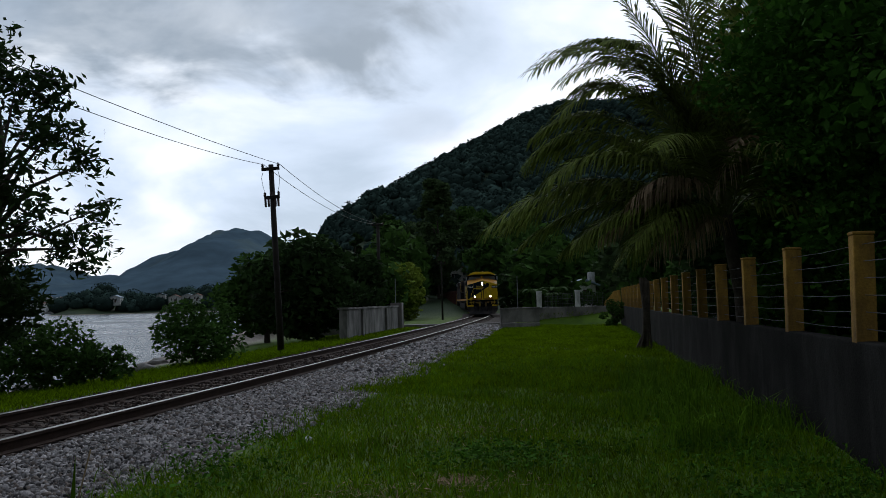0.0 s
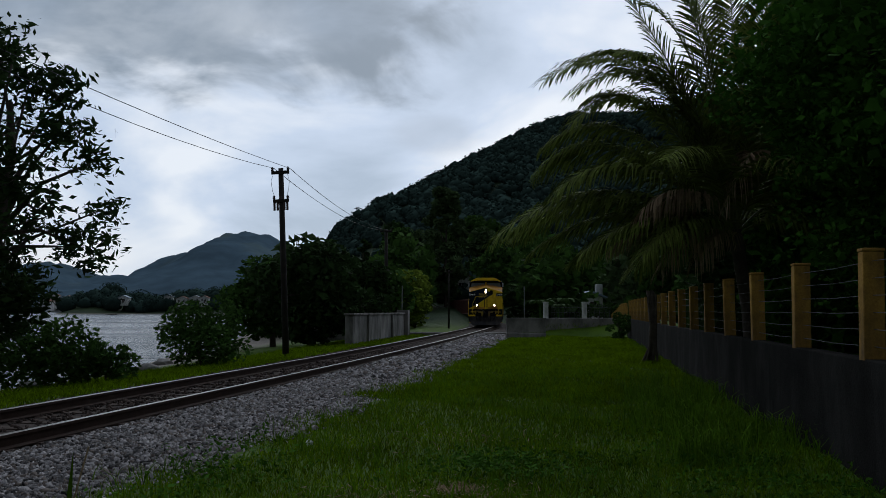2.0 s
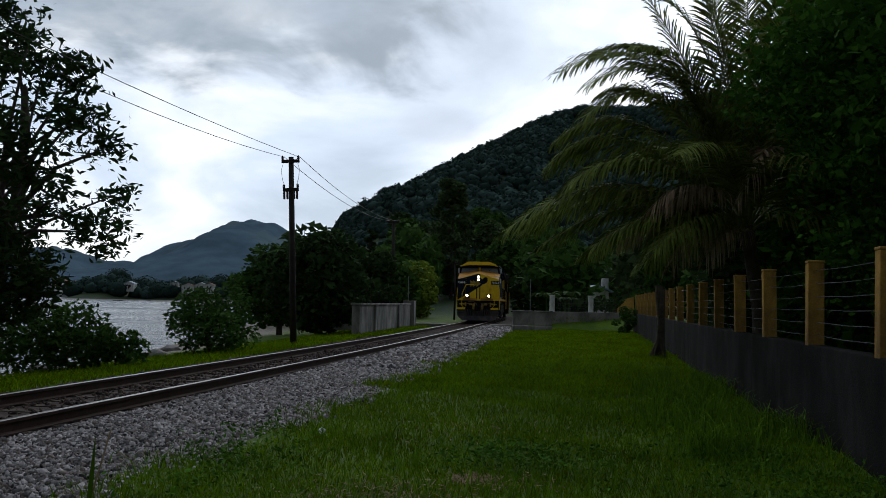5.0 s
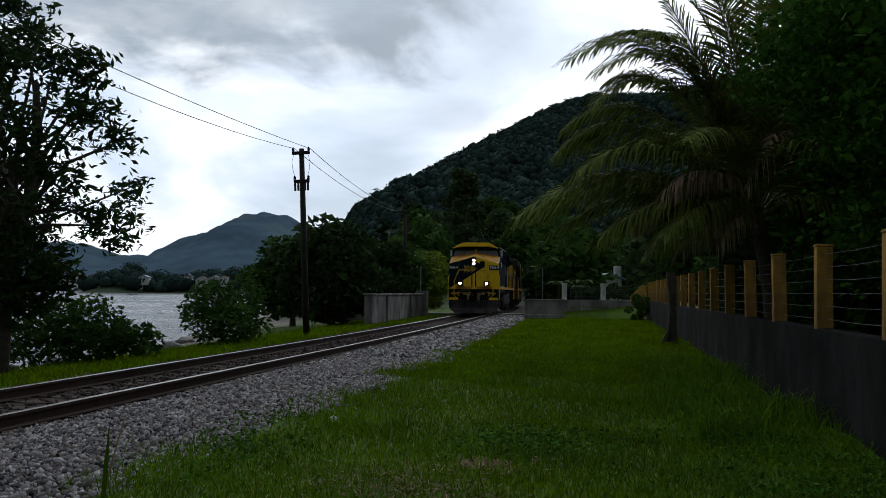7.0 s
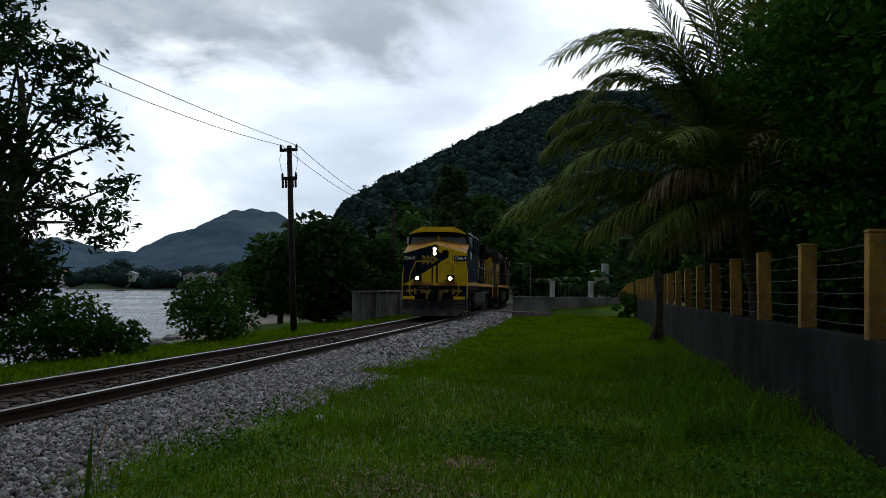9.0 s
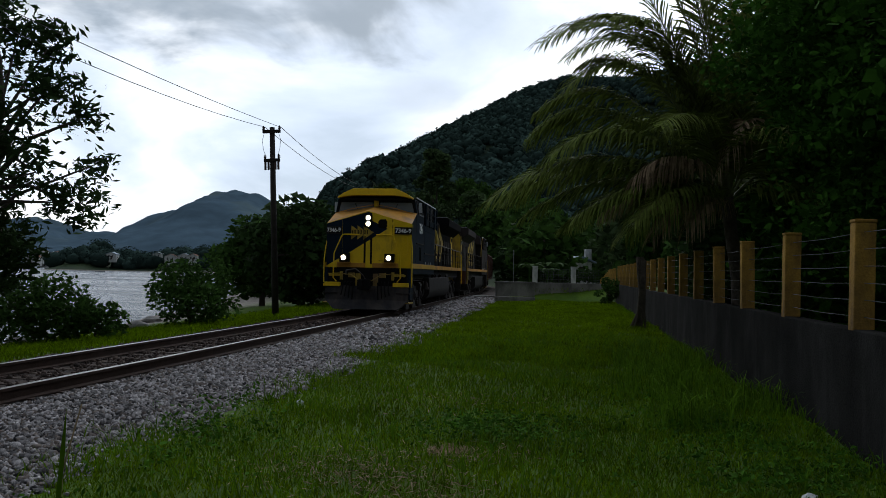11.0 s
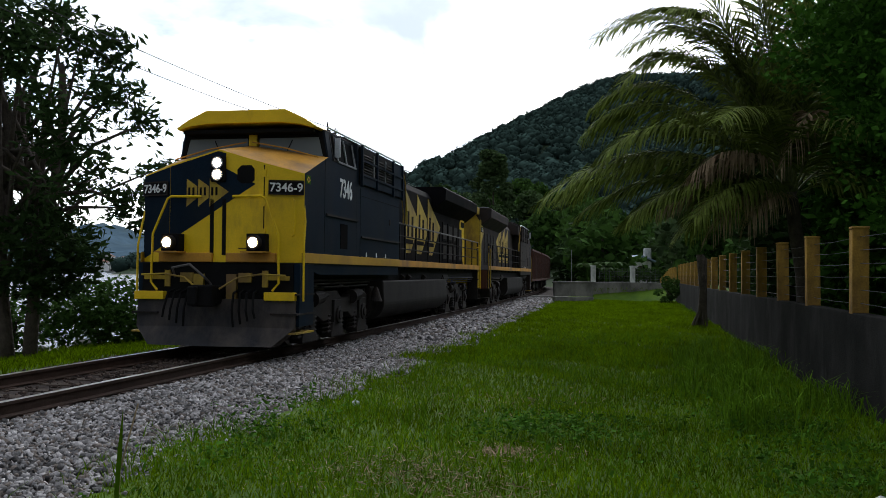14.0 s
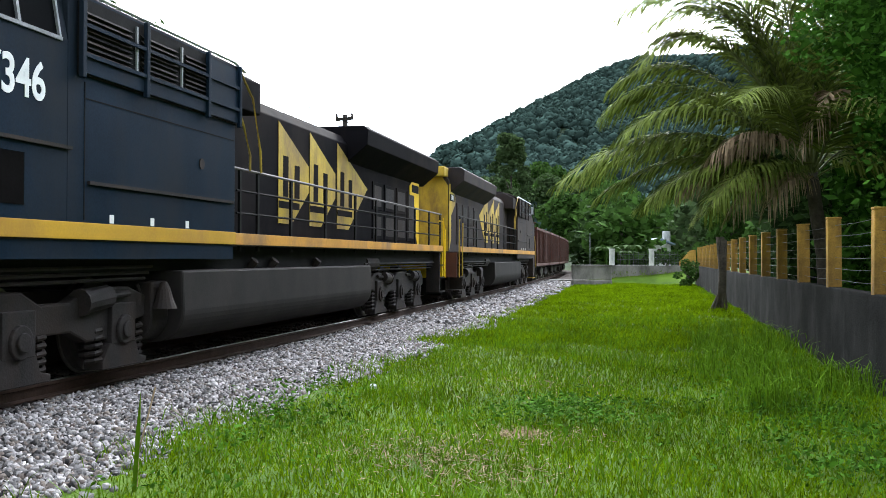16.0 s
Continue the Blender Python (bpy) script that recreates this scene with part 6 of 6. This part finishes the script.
def wagon():
    """An open ore gondola, coupler faces 10.1 m apart; its middle at x = 0."""
    W = empty("ore_wagon", "rust brown open ore wagon with ribbed sides", "freight wagon", "wagons of the train")
    sets = []
    part("underframe", box(-4.7, -0.35, 0.75, 4.7, 0.35, 1.10), "wagon", W)
    for sd in (-1, 1):
        part("side_sheet", box(-4.55, sd * 1.46 - 0.03, 1.05, 4.55, sd * 1.46 + 0.03, 2.95), "wagon", W)
        part("top_chord", box(-4.65, sd * 1.48 - 0.07, 2.95, 4.65, sd * 1.48 + 0.07, 3.08), "wagon", W, bevel=0.015)
        part("side_sill", box(-4.65, sd * 1.48 - 0.06, 0.92, 4.65, sd * 1.48 + 0.06, 1.08), "wagon", W, bevel=0.015)
        for k in range(11):
            x = -4.45 + k * 0.89
            part("side_rib", box(x - 0.06, sd * 1.54 - 0.05, 1.08, x + 0.06, sd * 1.54 + 0.03, 2.95), "wagon", W)
        for k in range(5):
            part("ladder_rung", box(-4.55, sd * 1.60 - 0.012, 1.15 + k * 0.33, -4.15, sd * 1.60 + 0.012, 1.18 + k * 0.33), "under", W)
    for e in (-1, 1):
        part("end_sheet", box(e * 4.58 - 0.03, -1.43, 1.05, e * 4.58 + 0.03, 1.43, 2.95), "wagon", W)
        part("end_chord", box(e * 4.62 - 0.06, -1.40, 2.955, e * 4.62 + 0.03, 1.40, 3.075), "wagon", W)
        for y in (-0.9, -0.3, 0.3, 0.9):
            part("end_rib", box(e * 4.65 - 0.035, y - 0.05, 1.05, e * 4.65 + 0.035, y + 0.05, 2.95), "wagon", W)
        part("coupler", box(e * 4.9 - 0.25, -0.14, 0.78, e * 4.9 + 0.14, 0.14, 1.06), "under", W)
        for sd in (-1, 1):
            part("bogie_side_frame", prism([(e * 3.2 - 1.25, 0.40), (e * 3.2 - 1.25, 0.62), (e * 3.2 - 0.45, 0.80), (e * 3.2 + 0.45, 0.80), (e * 3.2 + 1.25, 0.62), (e * 3.2 + 1.25, 0.40), (e * 3.2 + 0.85, 0.42), (e * 3.2 + 0.35, 0.26), (e * 3.2 - 0.35, 0.26), (e * 3.2 - 0.85, 0.42)], "y", sd * 1.05 - 0.09, sd * 1.05 + 0.09), "under", W, bevel=0.015)
        for k in (-0.88, 0.88):
            sets.append((wheelset(W, e * 3.2 + k, 0.46), 0.46))
    part("ore_load", Mesher().add([(-4.5, -1.4, 2.55), (4.5, -1.4, 2.55), (4.5, 1.4, 2.55), (-4.5, 1.4, 2.55), (-3.2, 0, 2.85), (3.2, 0, 2.85)], [(0, 1, 5, 4), (1, 2, 5), (2, 3, 4, 5), (3, 0, 4), (3, 2, 1, 0)]), "ore", W)
    return W, sets


LOCO_A, SETS_A = locomotive("blue and yellow diesel locomotive with lit headlamps", "blue", "hood", "orange", "yellow", "7346", "", True)
LOCO_B, SETS_B = locomotive("dusty grey diesel locomotive running tail first", "grey2", "grey2", "orange", "yellowd", "", "3402", False)
WAGON, _sw = wagon()
WAGONS = [WAGON] + [copy_thing(WAGON, Matrix.Identity(4)) for _ in range(7)]


# ---- bird ----
def bird(label):
    b = empty("bird", label, "bird", "flying birds")
    body = Mesher()
    body.tube([(0.12, 0, 0.0), (0.09, 0, 0.01), (0.03, 0, 0)], 0.01, 8, 0.042)
    body.tube([(0.03, 0, 0), (-0.04, 0, -0.01), (-0.11, 0, 0)], 0.042, 8, 0.014)
    part("body", body, "feather", b, smooth=True)
    part("tail", prism([(-0.10, -0.015), (-0.10, 0.015), (-0.20, 0.04), (-0.20, -0.04)], "z", -0.006, 0.006), "feather", b)
    wings = []
    for sd in (-1, 1):
        wings.append((part("wing", prism([(0.05, 0), (0.065, sd * 0.10), (0.01, sd * 0.26), (-0.04, sd * 0.21), (-0.05, sd * 0.03), (-0.04, 0)], "z", -0.006, 0.006), "feather", b, at=pose(0, sd * 0.03, 0.02)), sd))
    return b, wings


def house(label, x, y, z, w, d, h, roof_mat, wall_mat="white", yaw=0, wins=((0.2, 0.5), (0.6, 0.5)), group=""):
    """A small gabled house: walls, pitched roof, windows with frames, a door."""
    H_ = empty("house", label, "house", group, at=pose(x, y, z, 0, 0, yaw))
    part("wall", box(-w / 2, 0, -2.0, w / 2, d, h), wall_mat, H_)
    part("roof", prism([(-w / 2 - 0.4, h - 0.05), (0, h + w * 0.22), (w / 2 + 0.4, h - 0.05), (w / 2 + 0.4, h + 0.10), (0, h + w * 0.22 + 0.18), (-w / 2 - 0.4, h + 0.10)], "y", -0.5, d + 0.5), roof_mat, H_)
    part("gable", prism([(-w / 2, h), (0, h + w * 0.21), (w / 2, h)], "y", 0.0, d), wall_mat, H_)
    for fx, ww in wins:
        x0 = -w / 2 + fx * w
        q = part("window", box(x0, -0.04, h * 0.35, x0 + ww * 1.6, 0.02, h * 0.8), "pane", H_)
        part("window_frame", Mesher().box(x0 - 0.08, -0.06, h * 0.33, x0 + ww * 1.6 + 0.08, -0.041, h * 0.36).box(x0 + ww * 0.76, -0.06, h * 0.36, x0 + ww * 0.84, -0.041, h * 0.8), "white", q)
    part("door", box(-w * 0.04, -0.03, 0.0, w * 0.04 + 0.5, 0.02, min(2.1, h * 0.75)), "sleeper", H_)
    return H_


def build_houses():
    h = house("small white house with a bluish roof in the yard", 18.3, 95, 1.3, 2.5, 4.0, 1.75, "roofblue", wins=((0.1, 0.35), (0.62, 0.35)))
    part("water_tank", box(0.75, 1.0, 1.75, 1.45, 1.8, 3.2), "white", h, bevel=0.05)
    part("veranda_post", box(-1.5, -1.2, -0.5, -1.4, -1.1, 2.1), "white", h)
    house("pale two storey house at the hill foot", 6.6, 152, 2.5, 4.5, 6, 4.8, "roof", wins=((0.08, 0.5), (0.58, 0.5)))
    house("white house with grey roof at the hill foot", 10.5, 156, 3.0, 4.0, 5, 3.2, "roofblue")
    q = np.random.default_rng(3)
    for i in range(9):
        x = -205 + 135 * q.random()
        house("small pale house among trees on the far point", x, 598 + 8 * q.random(), 1.0 + 7 * q.random(), 5 + 3 * q.random(), 6, 3 + 2 * q.random(), "roof" if i % 2 else "roofblue", yaw=-20 + 40 * q.random(), group="houses on the wooded point")
    for i in range(26):
        x = -400 + 110 * q.random()
        house("pale building of the distant town", x, 905 + 60 * q.random(), 0.5 + 6 * q.random(), 8 + 8 * q.random(), 8, 5 + 7 * q.random(), "roof" if i % 3 else "roofblue", yaw=-25 + 50 * q.random(), group="distant town")


build_houses()


def pylon(x, y, z, h, label):
    p = empty("pylon", label, "pylon", "pylons on the hill", at=pose(x, y, z))
    b = h * 0.11
    for sx in (-1, 1):
        for sy in (-1, 1):
            part("leg", tube([(sx * b, sy * b, -3), (sx * b * 0.3, sy * b * 0.3, h)], h * 0.010, 4), "tower", p)
        for k in range(6):
            f0, f1 = k / 6, (k + 1) / 6
            part("brace", tube([(sx * b * (1 - 0.7 * f0), -b * (1 - 0.7 * f0), h * f0), (-sx * b * (1 - 0.7 * f1), -b * (1 - 0.7 * f1), h * f1)], h * 0.006, 4), "tower", p)
    for k, w in ((0.72, 0.17), (0.84, 0.15), (0.95, 0.12)):
        part("crossarm", tube([(-w * h, 0, h * k), (0, 0, h * k + h * 0.03), (w * h, 0, h * k)], h * 0.008, 4), "tower", p)


pylon(-26.6, 400, 33.0, 14.5, "thin grey lattice power pylon on the slope")
pylon(-22.0, 402, 34.0, 14.5, "thin grey lattice power pylon on the slope")
pylon(-256, 1930, 125, 34, "thin grey lattice power pylon on the far ridge")


def boat(label, x, y, ln, yaw):
    b = empty("boat", label, "boat", "boats on the bay", at=pose(x, y, WATER_Z, 0, 0, yaw))
    m = Mesher()
    w = ln * 0.16
    m.add([(-ln / 2, -w, 0.35), (ln * 0.2, -w, 0.38), (ln / 2, 0, 0.5), (ln * 0.2, w, 0.38), (-ln / 2, w, 0.35), (-ln / 2, -w * 0.7, -0.1), (ln * 0.2, -w * 0.6, -0.1), (ln * 0.42, 0, -0.1), (ln * 0.2, w * 0.6, -0.1), (-ln / 2, w * 0.7, -0.1)],
          [(0, 1, 6, 5), (1, 2, 7, 6), (2, 3, 8, 7), (3, 4, 9, 8), (4, 0, 5, 9), (5, 6, 7, 8, 9)])
    part("hull", m, "black", b)
    part("thwart", box(-ln * 0.1, -w * 0.9, 0.22, 0.0, w * 0.9, 0.27), "sleeper", b)
    part("thwart", box(ln * 0.15, -w * 0.8, 0.22, ln * 0.2, w * 0.8, 0.27), "sleeper", b)


boat("small dark rowing boat moored on the bay", -30.5, 123.6, 2.2, 10)
boat("small dark boat far out on the bay", -160, 480, 5.0, 30)
boat("small dark boat far out on the bay", -92, 420, 4.5, -20)


def parked_car():
    c = empty("parked_car", "dark parked car behind the garden fence", "car", at=pose(9.3, 24.8, 0, 0, 0, 78))
    body = [(-2.0, 0.35), (-2.05, 0.75), (-1.9, 0.95), (-1.3, 1.0), (-0.75, 1.40), (0.55, 1.42), (1.15, 1.0), (1.95, 0.88), (2.1, 0.65), (2.05, 0.35)]
    part("body", prism([(a, b) for a, b in body], "y", -0.82, 0.82), "carpaint", c, bevel=0.08)
    for sd in (-1, 1):
        part("side_glass", prism([(-1.1, 1.02), (-0.68, 1.34), (0.48, 1.35), (0.95, 1.02)], "y", sd * 0.823 - 0.004, sd * 0.823 + 0.004), "screenpane", c)
        for x in (-1.3, 1.3):
            w = part("wheel", tube([(x, sd * 0.70, 0.32), (x, sd * 0.86, 0.32)], 0.32, 18), "black", c)
            part("rim", tube([(x, sd * 0.86, 0.32), (x, sd * 0.875, 0.32)], 0.20, 14), "alu", w)
        part("headlight", box(1.98, sd * 0.6 - 0.16, 0.66, 2.12, sd * 0.6 + 0.16, 0.78), "alu", c)
    part("windscreen", prism([(0.60, 1.38), (1.10, 1.02), (1.12, 1.03), (0.62, 1.40)], "y", -0.72, 0.72), "screenpane", c)
    part("bumper", box(2.06, -0.8, 0.36, 2.16, 0.8, 0.52), "under", c, bevel=0.03)


parked_car()


def dry_stem():
    """Dead palm leaf sheaths leaning on the wall."""
    s = empty("dead_palm_stem", "brown dead palm stem hanging down the wall", "dead branch", at=pose(7.28, 28.0, 0.0))
    q = np.random.default_rng(4)
    for i in range(9):
        a = -0.25 + 0.06 * i
        part("sheath", tube([(a * 0.8 - 0.1 + q.normal() * 0.05, q.normal() * 0.06, 0.02), (a * 0.4 + 0.02, -0.05, 0.55), (a * 0.3 + 0.05, -0.02, 1.2), (a * 0.5 + 0.05, 0.12, 2.1 + 0.2 * q.random())], 0.035, 6, 0.05), "palmbark", s)


dry_stem()


def small_things():
    q = np.random.default_rng(12)
    # tall reed beside the ballast
    r = empty("reed", "single tall green reed blade beside the ballast", "plant", at=pose(-2.45, 6.25, 0))
    part("blade", prism([(-0.016, -0.02), (0.016, -0.02), (0.020, 0.40), (0.006, 0.68), (-0.012, 0.40)], "y", -0.003, 0.003), "tallgrass", r, at=pose(0, 0, 0, 0, 3, 0))
    part("blade", prism([(-0.008, 0.0), (0.008, 0.0), (0.006, 0.25), (0.10, 0.72), (0.09, 0.72), (-0.006, 0.25)], "y", -0.003, 0.003), "dry", r, at=pose(0.01, 0.01, 0, 0, 3, 0))
    for x, y in ((-0.55, 5.6), (-0.35, 5.5), (0.1, 5.4)):
        r = empty("grass_tuft", "arching long grass blade in the lawn", "grass", at=pose(x, y, 0, 0, 0, 360 * q.random()))
        part("blade", Mesher().add([(-0.008, 0, 0), (0.008, 0, 0), (0.010, 0.08, 0.22), (-0.010, 0.08, 0.22), (0.003, 0.30, 0.30), (-0.003, 0.30, 0.30)], [(0, 1, 2, 3), (3, 2, 4, 5)]), "tallgrass", r)
    # clover and broad weeds
    V = []
    for i in range(760):
        cx, cy = q.choice([0, 1, 2, 3], p=[0.3, 0.2, 0.3, 0.2]), 0
        bx, by, sx, sy = [(0.9, 9.3, 0.5, 0.5), (3.0, 7.2, 0.6, 0.6), (3.4, 9.0, 0.6, 1.6), (-2.0, 8.8, 0.35, 1.4)][cx]
        px, py = bx + q.normal() * sx, by + q.normal() * sy
        for k in range(9):
            V.append((px + q.normal() * 0.06, py + q.normal() * 0.06, 0.05 + 0.10 * q.random()))
    tagged(new("lawn_weeds", soup("lawn_weeds", quads(np.array(V), 0.05, up=2.0, aspect=0.5), 4, "weed")), "broad leaved weeds spread through the lawn", "weeds", kind="stuff")
    V = []
    for bx, by, sp, n in ((0.34, 8.2, 0.10, 420), (0.55, 8.1, 0.28, 260), (-0.35, 7.6, 0.4, 420), (0.0, 6.7, 0.35, 420), (-0.9, 7.2, 0.4, 260), (0.6, 11.5, 0.6, 260)):
        for i in range(n):
            V.append((bx + q.normal() * sp, by + q.normal() * sp, 0.03 + 0.03 * q.random()))
    tagged(new("dry_grass", soup("dry_grass", quads(np.array(V), 0.075, up=2.0, aspect=0.09), 4, "dry")), "dry yellowed grass patches in the lawn", "grass", kind="stuff")
    for x, y, s in ((-1.33, 10.9, 0.05), (5.0, 21.0, 0.05), (4.6, 21.6, 0.035), (2.9, 6.4, 0.07)):
        k = Mesher()
        bm = bmesh.new()
        bmesh.ops.create_icosphere(bm, subdivisions=1, radius=s)
        for v in bm.verts:
            v.co *= 0.7 + 0.5 * q.random()
        k.add([v.co[:] for v in bm.verts], [[v.index for v in f.verts] for f in bm.faces])
        bm.free()
        tagged(part("pebble", k, "white", None, at=pose(x, y, 0.06)), "pale stone lying in the grass", "stone", "pale stones in the lawn")
    for x, y, s in ((-9.3, 31.5, 0.5), (-10.2, 24.0, 0.45), (-11.0, 23.0, 0.35), (-11.2, 40.0, 0.5)):
        k = Mesher()
        bm = bmesh.new()
        bmesh.ops.create_icosphere(bm, subdivisions=2, radius=s)
        for v in bm.verts:
            v.co *= 0.8 + 0.3 * noise.noise(v.co * 3 + Vector((x, y, 0)))
            v.co.z *= 0.5
        k.add([v.co[:] for v in bm.verts], [[v.index for v in f.verts] for f in bm.faces])
        bm.free()
        tagged(part("shore_rock", k, "concrete", None, at=pose(x, y, float(ground_z(x, y)) + s * 0.15)), "rough grey rock at the water's edge", "rock", "rocks on the shore")
    for x, y, z, h in ((8.85, 75, 1.1, 2.5), (-1.22, 70, 1.0, 2.5)):
        p = empty("thin_post", "thin pale steel post beside the crossing", "post", at=pose(x, y, z))
        part("shaft", tube([(0, 0, -0.8), (0, 0, h)], 0.032, 8), "tower", p)
        part("cap", tube([(0, 0, h), (0, 0, h + 0.08)], 0.045, 8), "tower", p)
    # banana plants in the yard
    for x, y, s in ((9.9, 73, 1.0), (12.2, 76, 1.2), (11.2, 72, 0.8)):
        b = empty("banana_plant", "young banana plant with broad arching leaves", "plant", "banana plants in the yard", at=pose(x, y, float(ground_z(x, y)) + 0.0, 0, 0, 90 * q.random()))
        part("stem", tube([(0, 0, -0.1), (0.03, 0, 1.0 * s), (0.0, 0, 1.5 * s)], 0.10, 8, 0.06), "leafB", b)
        for k in range(8):
            a = k * 0.8
            vs, fs = [], []
            for j in range(6):
                f = j / 5
                rr, zz, w = 1.5 * s * f, 1.4 * s + s * (1.2 * f - 1.1 * f * f), 0.20 * s * math.sin(math.pi * (0.1 + 0.85 * f))
                for sg in (-1, 1):
                    vs.append((rr * math.cos(a) - sg * w * math.sin(a), rr * math.sin(a) + sg * w * math.cos(a), zz + abs(w) * 0.3))
            fs = [(2 * j, 2 * j + 1, 2 * j + 3, 2 * j + 2) for j in range(5)]
            part("leaf", Mesher().add(vs, fs), "leafT", b)


small_things()
for i_, (x_, y_) in enumerate(((13.2, 84), (14.8, 85), (16.2, 86), (17.6, 87), (18.9, 88), (20.2, 88))):
    tree("yard_shrub", "low green garden shrub in the yard", x_, y_, 0.1, 1.15, 0.95, 900, 0.22, "leafB", 9, 0.04, 90 + i_, z=1.0, category="shrub", group="yard shrubs")
BIRD_A, WINGS_A = bird("dark bird flying with beating wings")
BIRD_B, WINGS_B = bird("dark bird flying with raised wings")


# ---- what moves ----
def nose_y(t):
    """Where the leading nose stands along the track."""
    base = 0.005687 * t ** 3 - 0.15336 * t * t - 4.1859 * t + 88.354
    return base * 1.06 + float(np.interp(t, [0, 2.5, 5, 7, 9, 10.5, 12, 13, 14, 14.5, 15, 15.5, 16], [-1.0, -1.35, -1.6, -1.65, -1.55, -1.4, -1.05, -0.65, -0.32, -0.17, -0.02, 0.08, 0.16]))


def vehicle_pose(s_ref, a, b, reverse):
    """Pose of a vehicle whose origin lies at the running length s_ref and whose bogies stand a and b metres behind it."""
    x0, y0, _ = track_at(s_ref + a)
    x1, y1, _ = track_at(s_ref + b)
    d = Vector((x0 - x1, y0 - y1, 0)).normalized()
    o = Vector((x0, y0, RAIL_Z)) + d * a
    yaw = math.degrees(math.atan2(d.y, d.x))
    return o, d, yaw


def motions():
    times = [i * 0.5 for i in range(33)]
    fine = [i * 0.11 for i in range(145)] + [16.0]
    s_of = {t: track_s(nose_y(t)) for t in times + fine}
    s0 = s_of[0.0]

    def turn(sets, sign):
        for w, r in sets:
            p = w.location.copy()
            walk(w, [(t, Matrix.Translation(p) @ pose(0, 0, 0, 0, sign * math.degrees((s0 - s_of[t]) / r), 0)) for t in fine])

    rows_a, rows_b = [], []
    for t in times:
        o, d, yaw = vehicle_pose(s_of[t], 3.15, 17.6, False)
        rows_a.append((t, pose(o.x, o.y, o.z, 0, 0, yaw) @ pose(-4, 0, 0, 0, 0, 0.9) @ pose(4, 0, 0)))
        # tail first: its rear coupler leads
        o, d, yaw = vehicle_pose(s_of[t] + 22.35, 4.0, 18.5, True)
        n = o - d * 21.6
        rows_b.append((t, pose(n.x, n.y, n.z, 0, 0, yaw + 180)))
    # the diesels stand taller on the rails than their drawing height
    LOCO_A.scale = LOCO_B.scale = (1.0, 1.0, 1.04)
    walk(LOCO_A, rows_a)
    walk(LOCO_B, rows_b)
    turn(SETS_A, 1)
    turn(SETS_B, -1)
    for i, w in enumerate(WAGONS):
        rows = []
        for t in times:
            o, d, yaw = vehicle_pose(s_of[t] + 44.7 + 10.0 * i, 1.85, 8.25, False)
            c = o - d * 5.05
            rows.append((t, pose(c.x, c.y, c.z, 0, 0, yaw)))
        walk(w, rows)
        turn([(c, 0.46) for c in w.children if c.name.startswith("wheelset")], 1)

    # birds cross from the bay to the hill, climbing
    for b, wings, t0, rows in ((BIRD_A, WINGS_A, 11.5, [(11.5, -6.3, 7.6), (11.7, -3.7, 7.5), (11.9, -0.1, 7.8), (12.0, 1.65, 8.5), (12.1, 3.7, 9.2)]),
                               (BIRD_B, WINGS_B, 12.0, [(12.0, -8.7, 6.5), (12.1, -7.1, 6.5), (12.2, -5.5, 6.5), (12.3, -3.8, 6.65), (12.4, -2.0, 6.95), (12.5, -0.3, 7.45), (12.6, 1.5, 8.1), (12.7, 3.3, 8.8)])):
        first, last = rows[0], rows[-1]
        path = [(0.0, first[1] - 15.5 * t0, 9.5)] + rows + [(16.0, last[1] + 16.5 * (16 - last[0]), last[2] + 2.5 * (16 - last[0]))]
        walk(b, [(t, pose(x, 28.0, z, 0, -12, 8)) for t, x, z in path])
        for w, sd in wings:
            p = w.location.copy()
            walk(w, [(k * 0.07, Matrix.Translation(p) @ pose(0, 0, 0, sd * (22 + 40 * math.sin(k * 1.35)))) for k in range(229)])


motions()
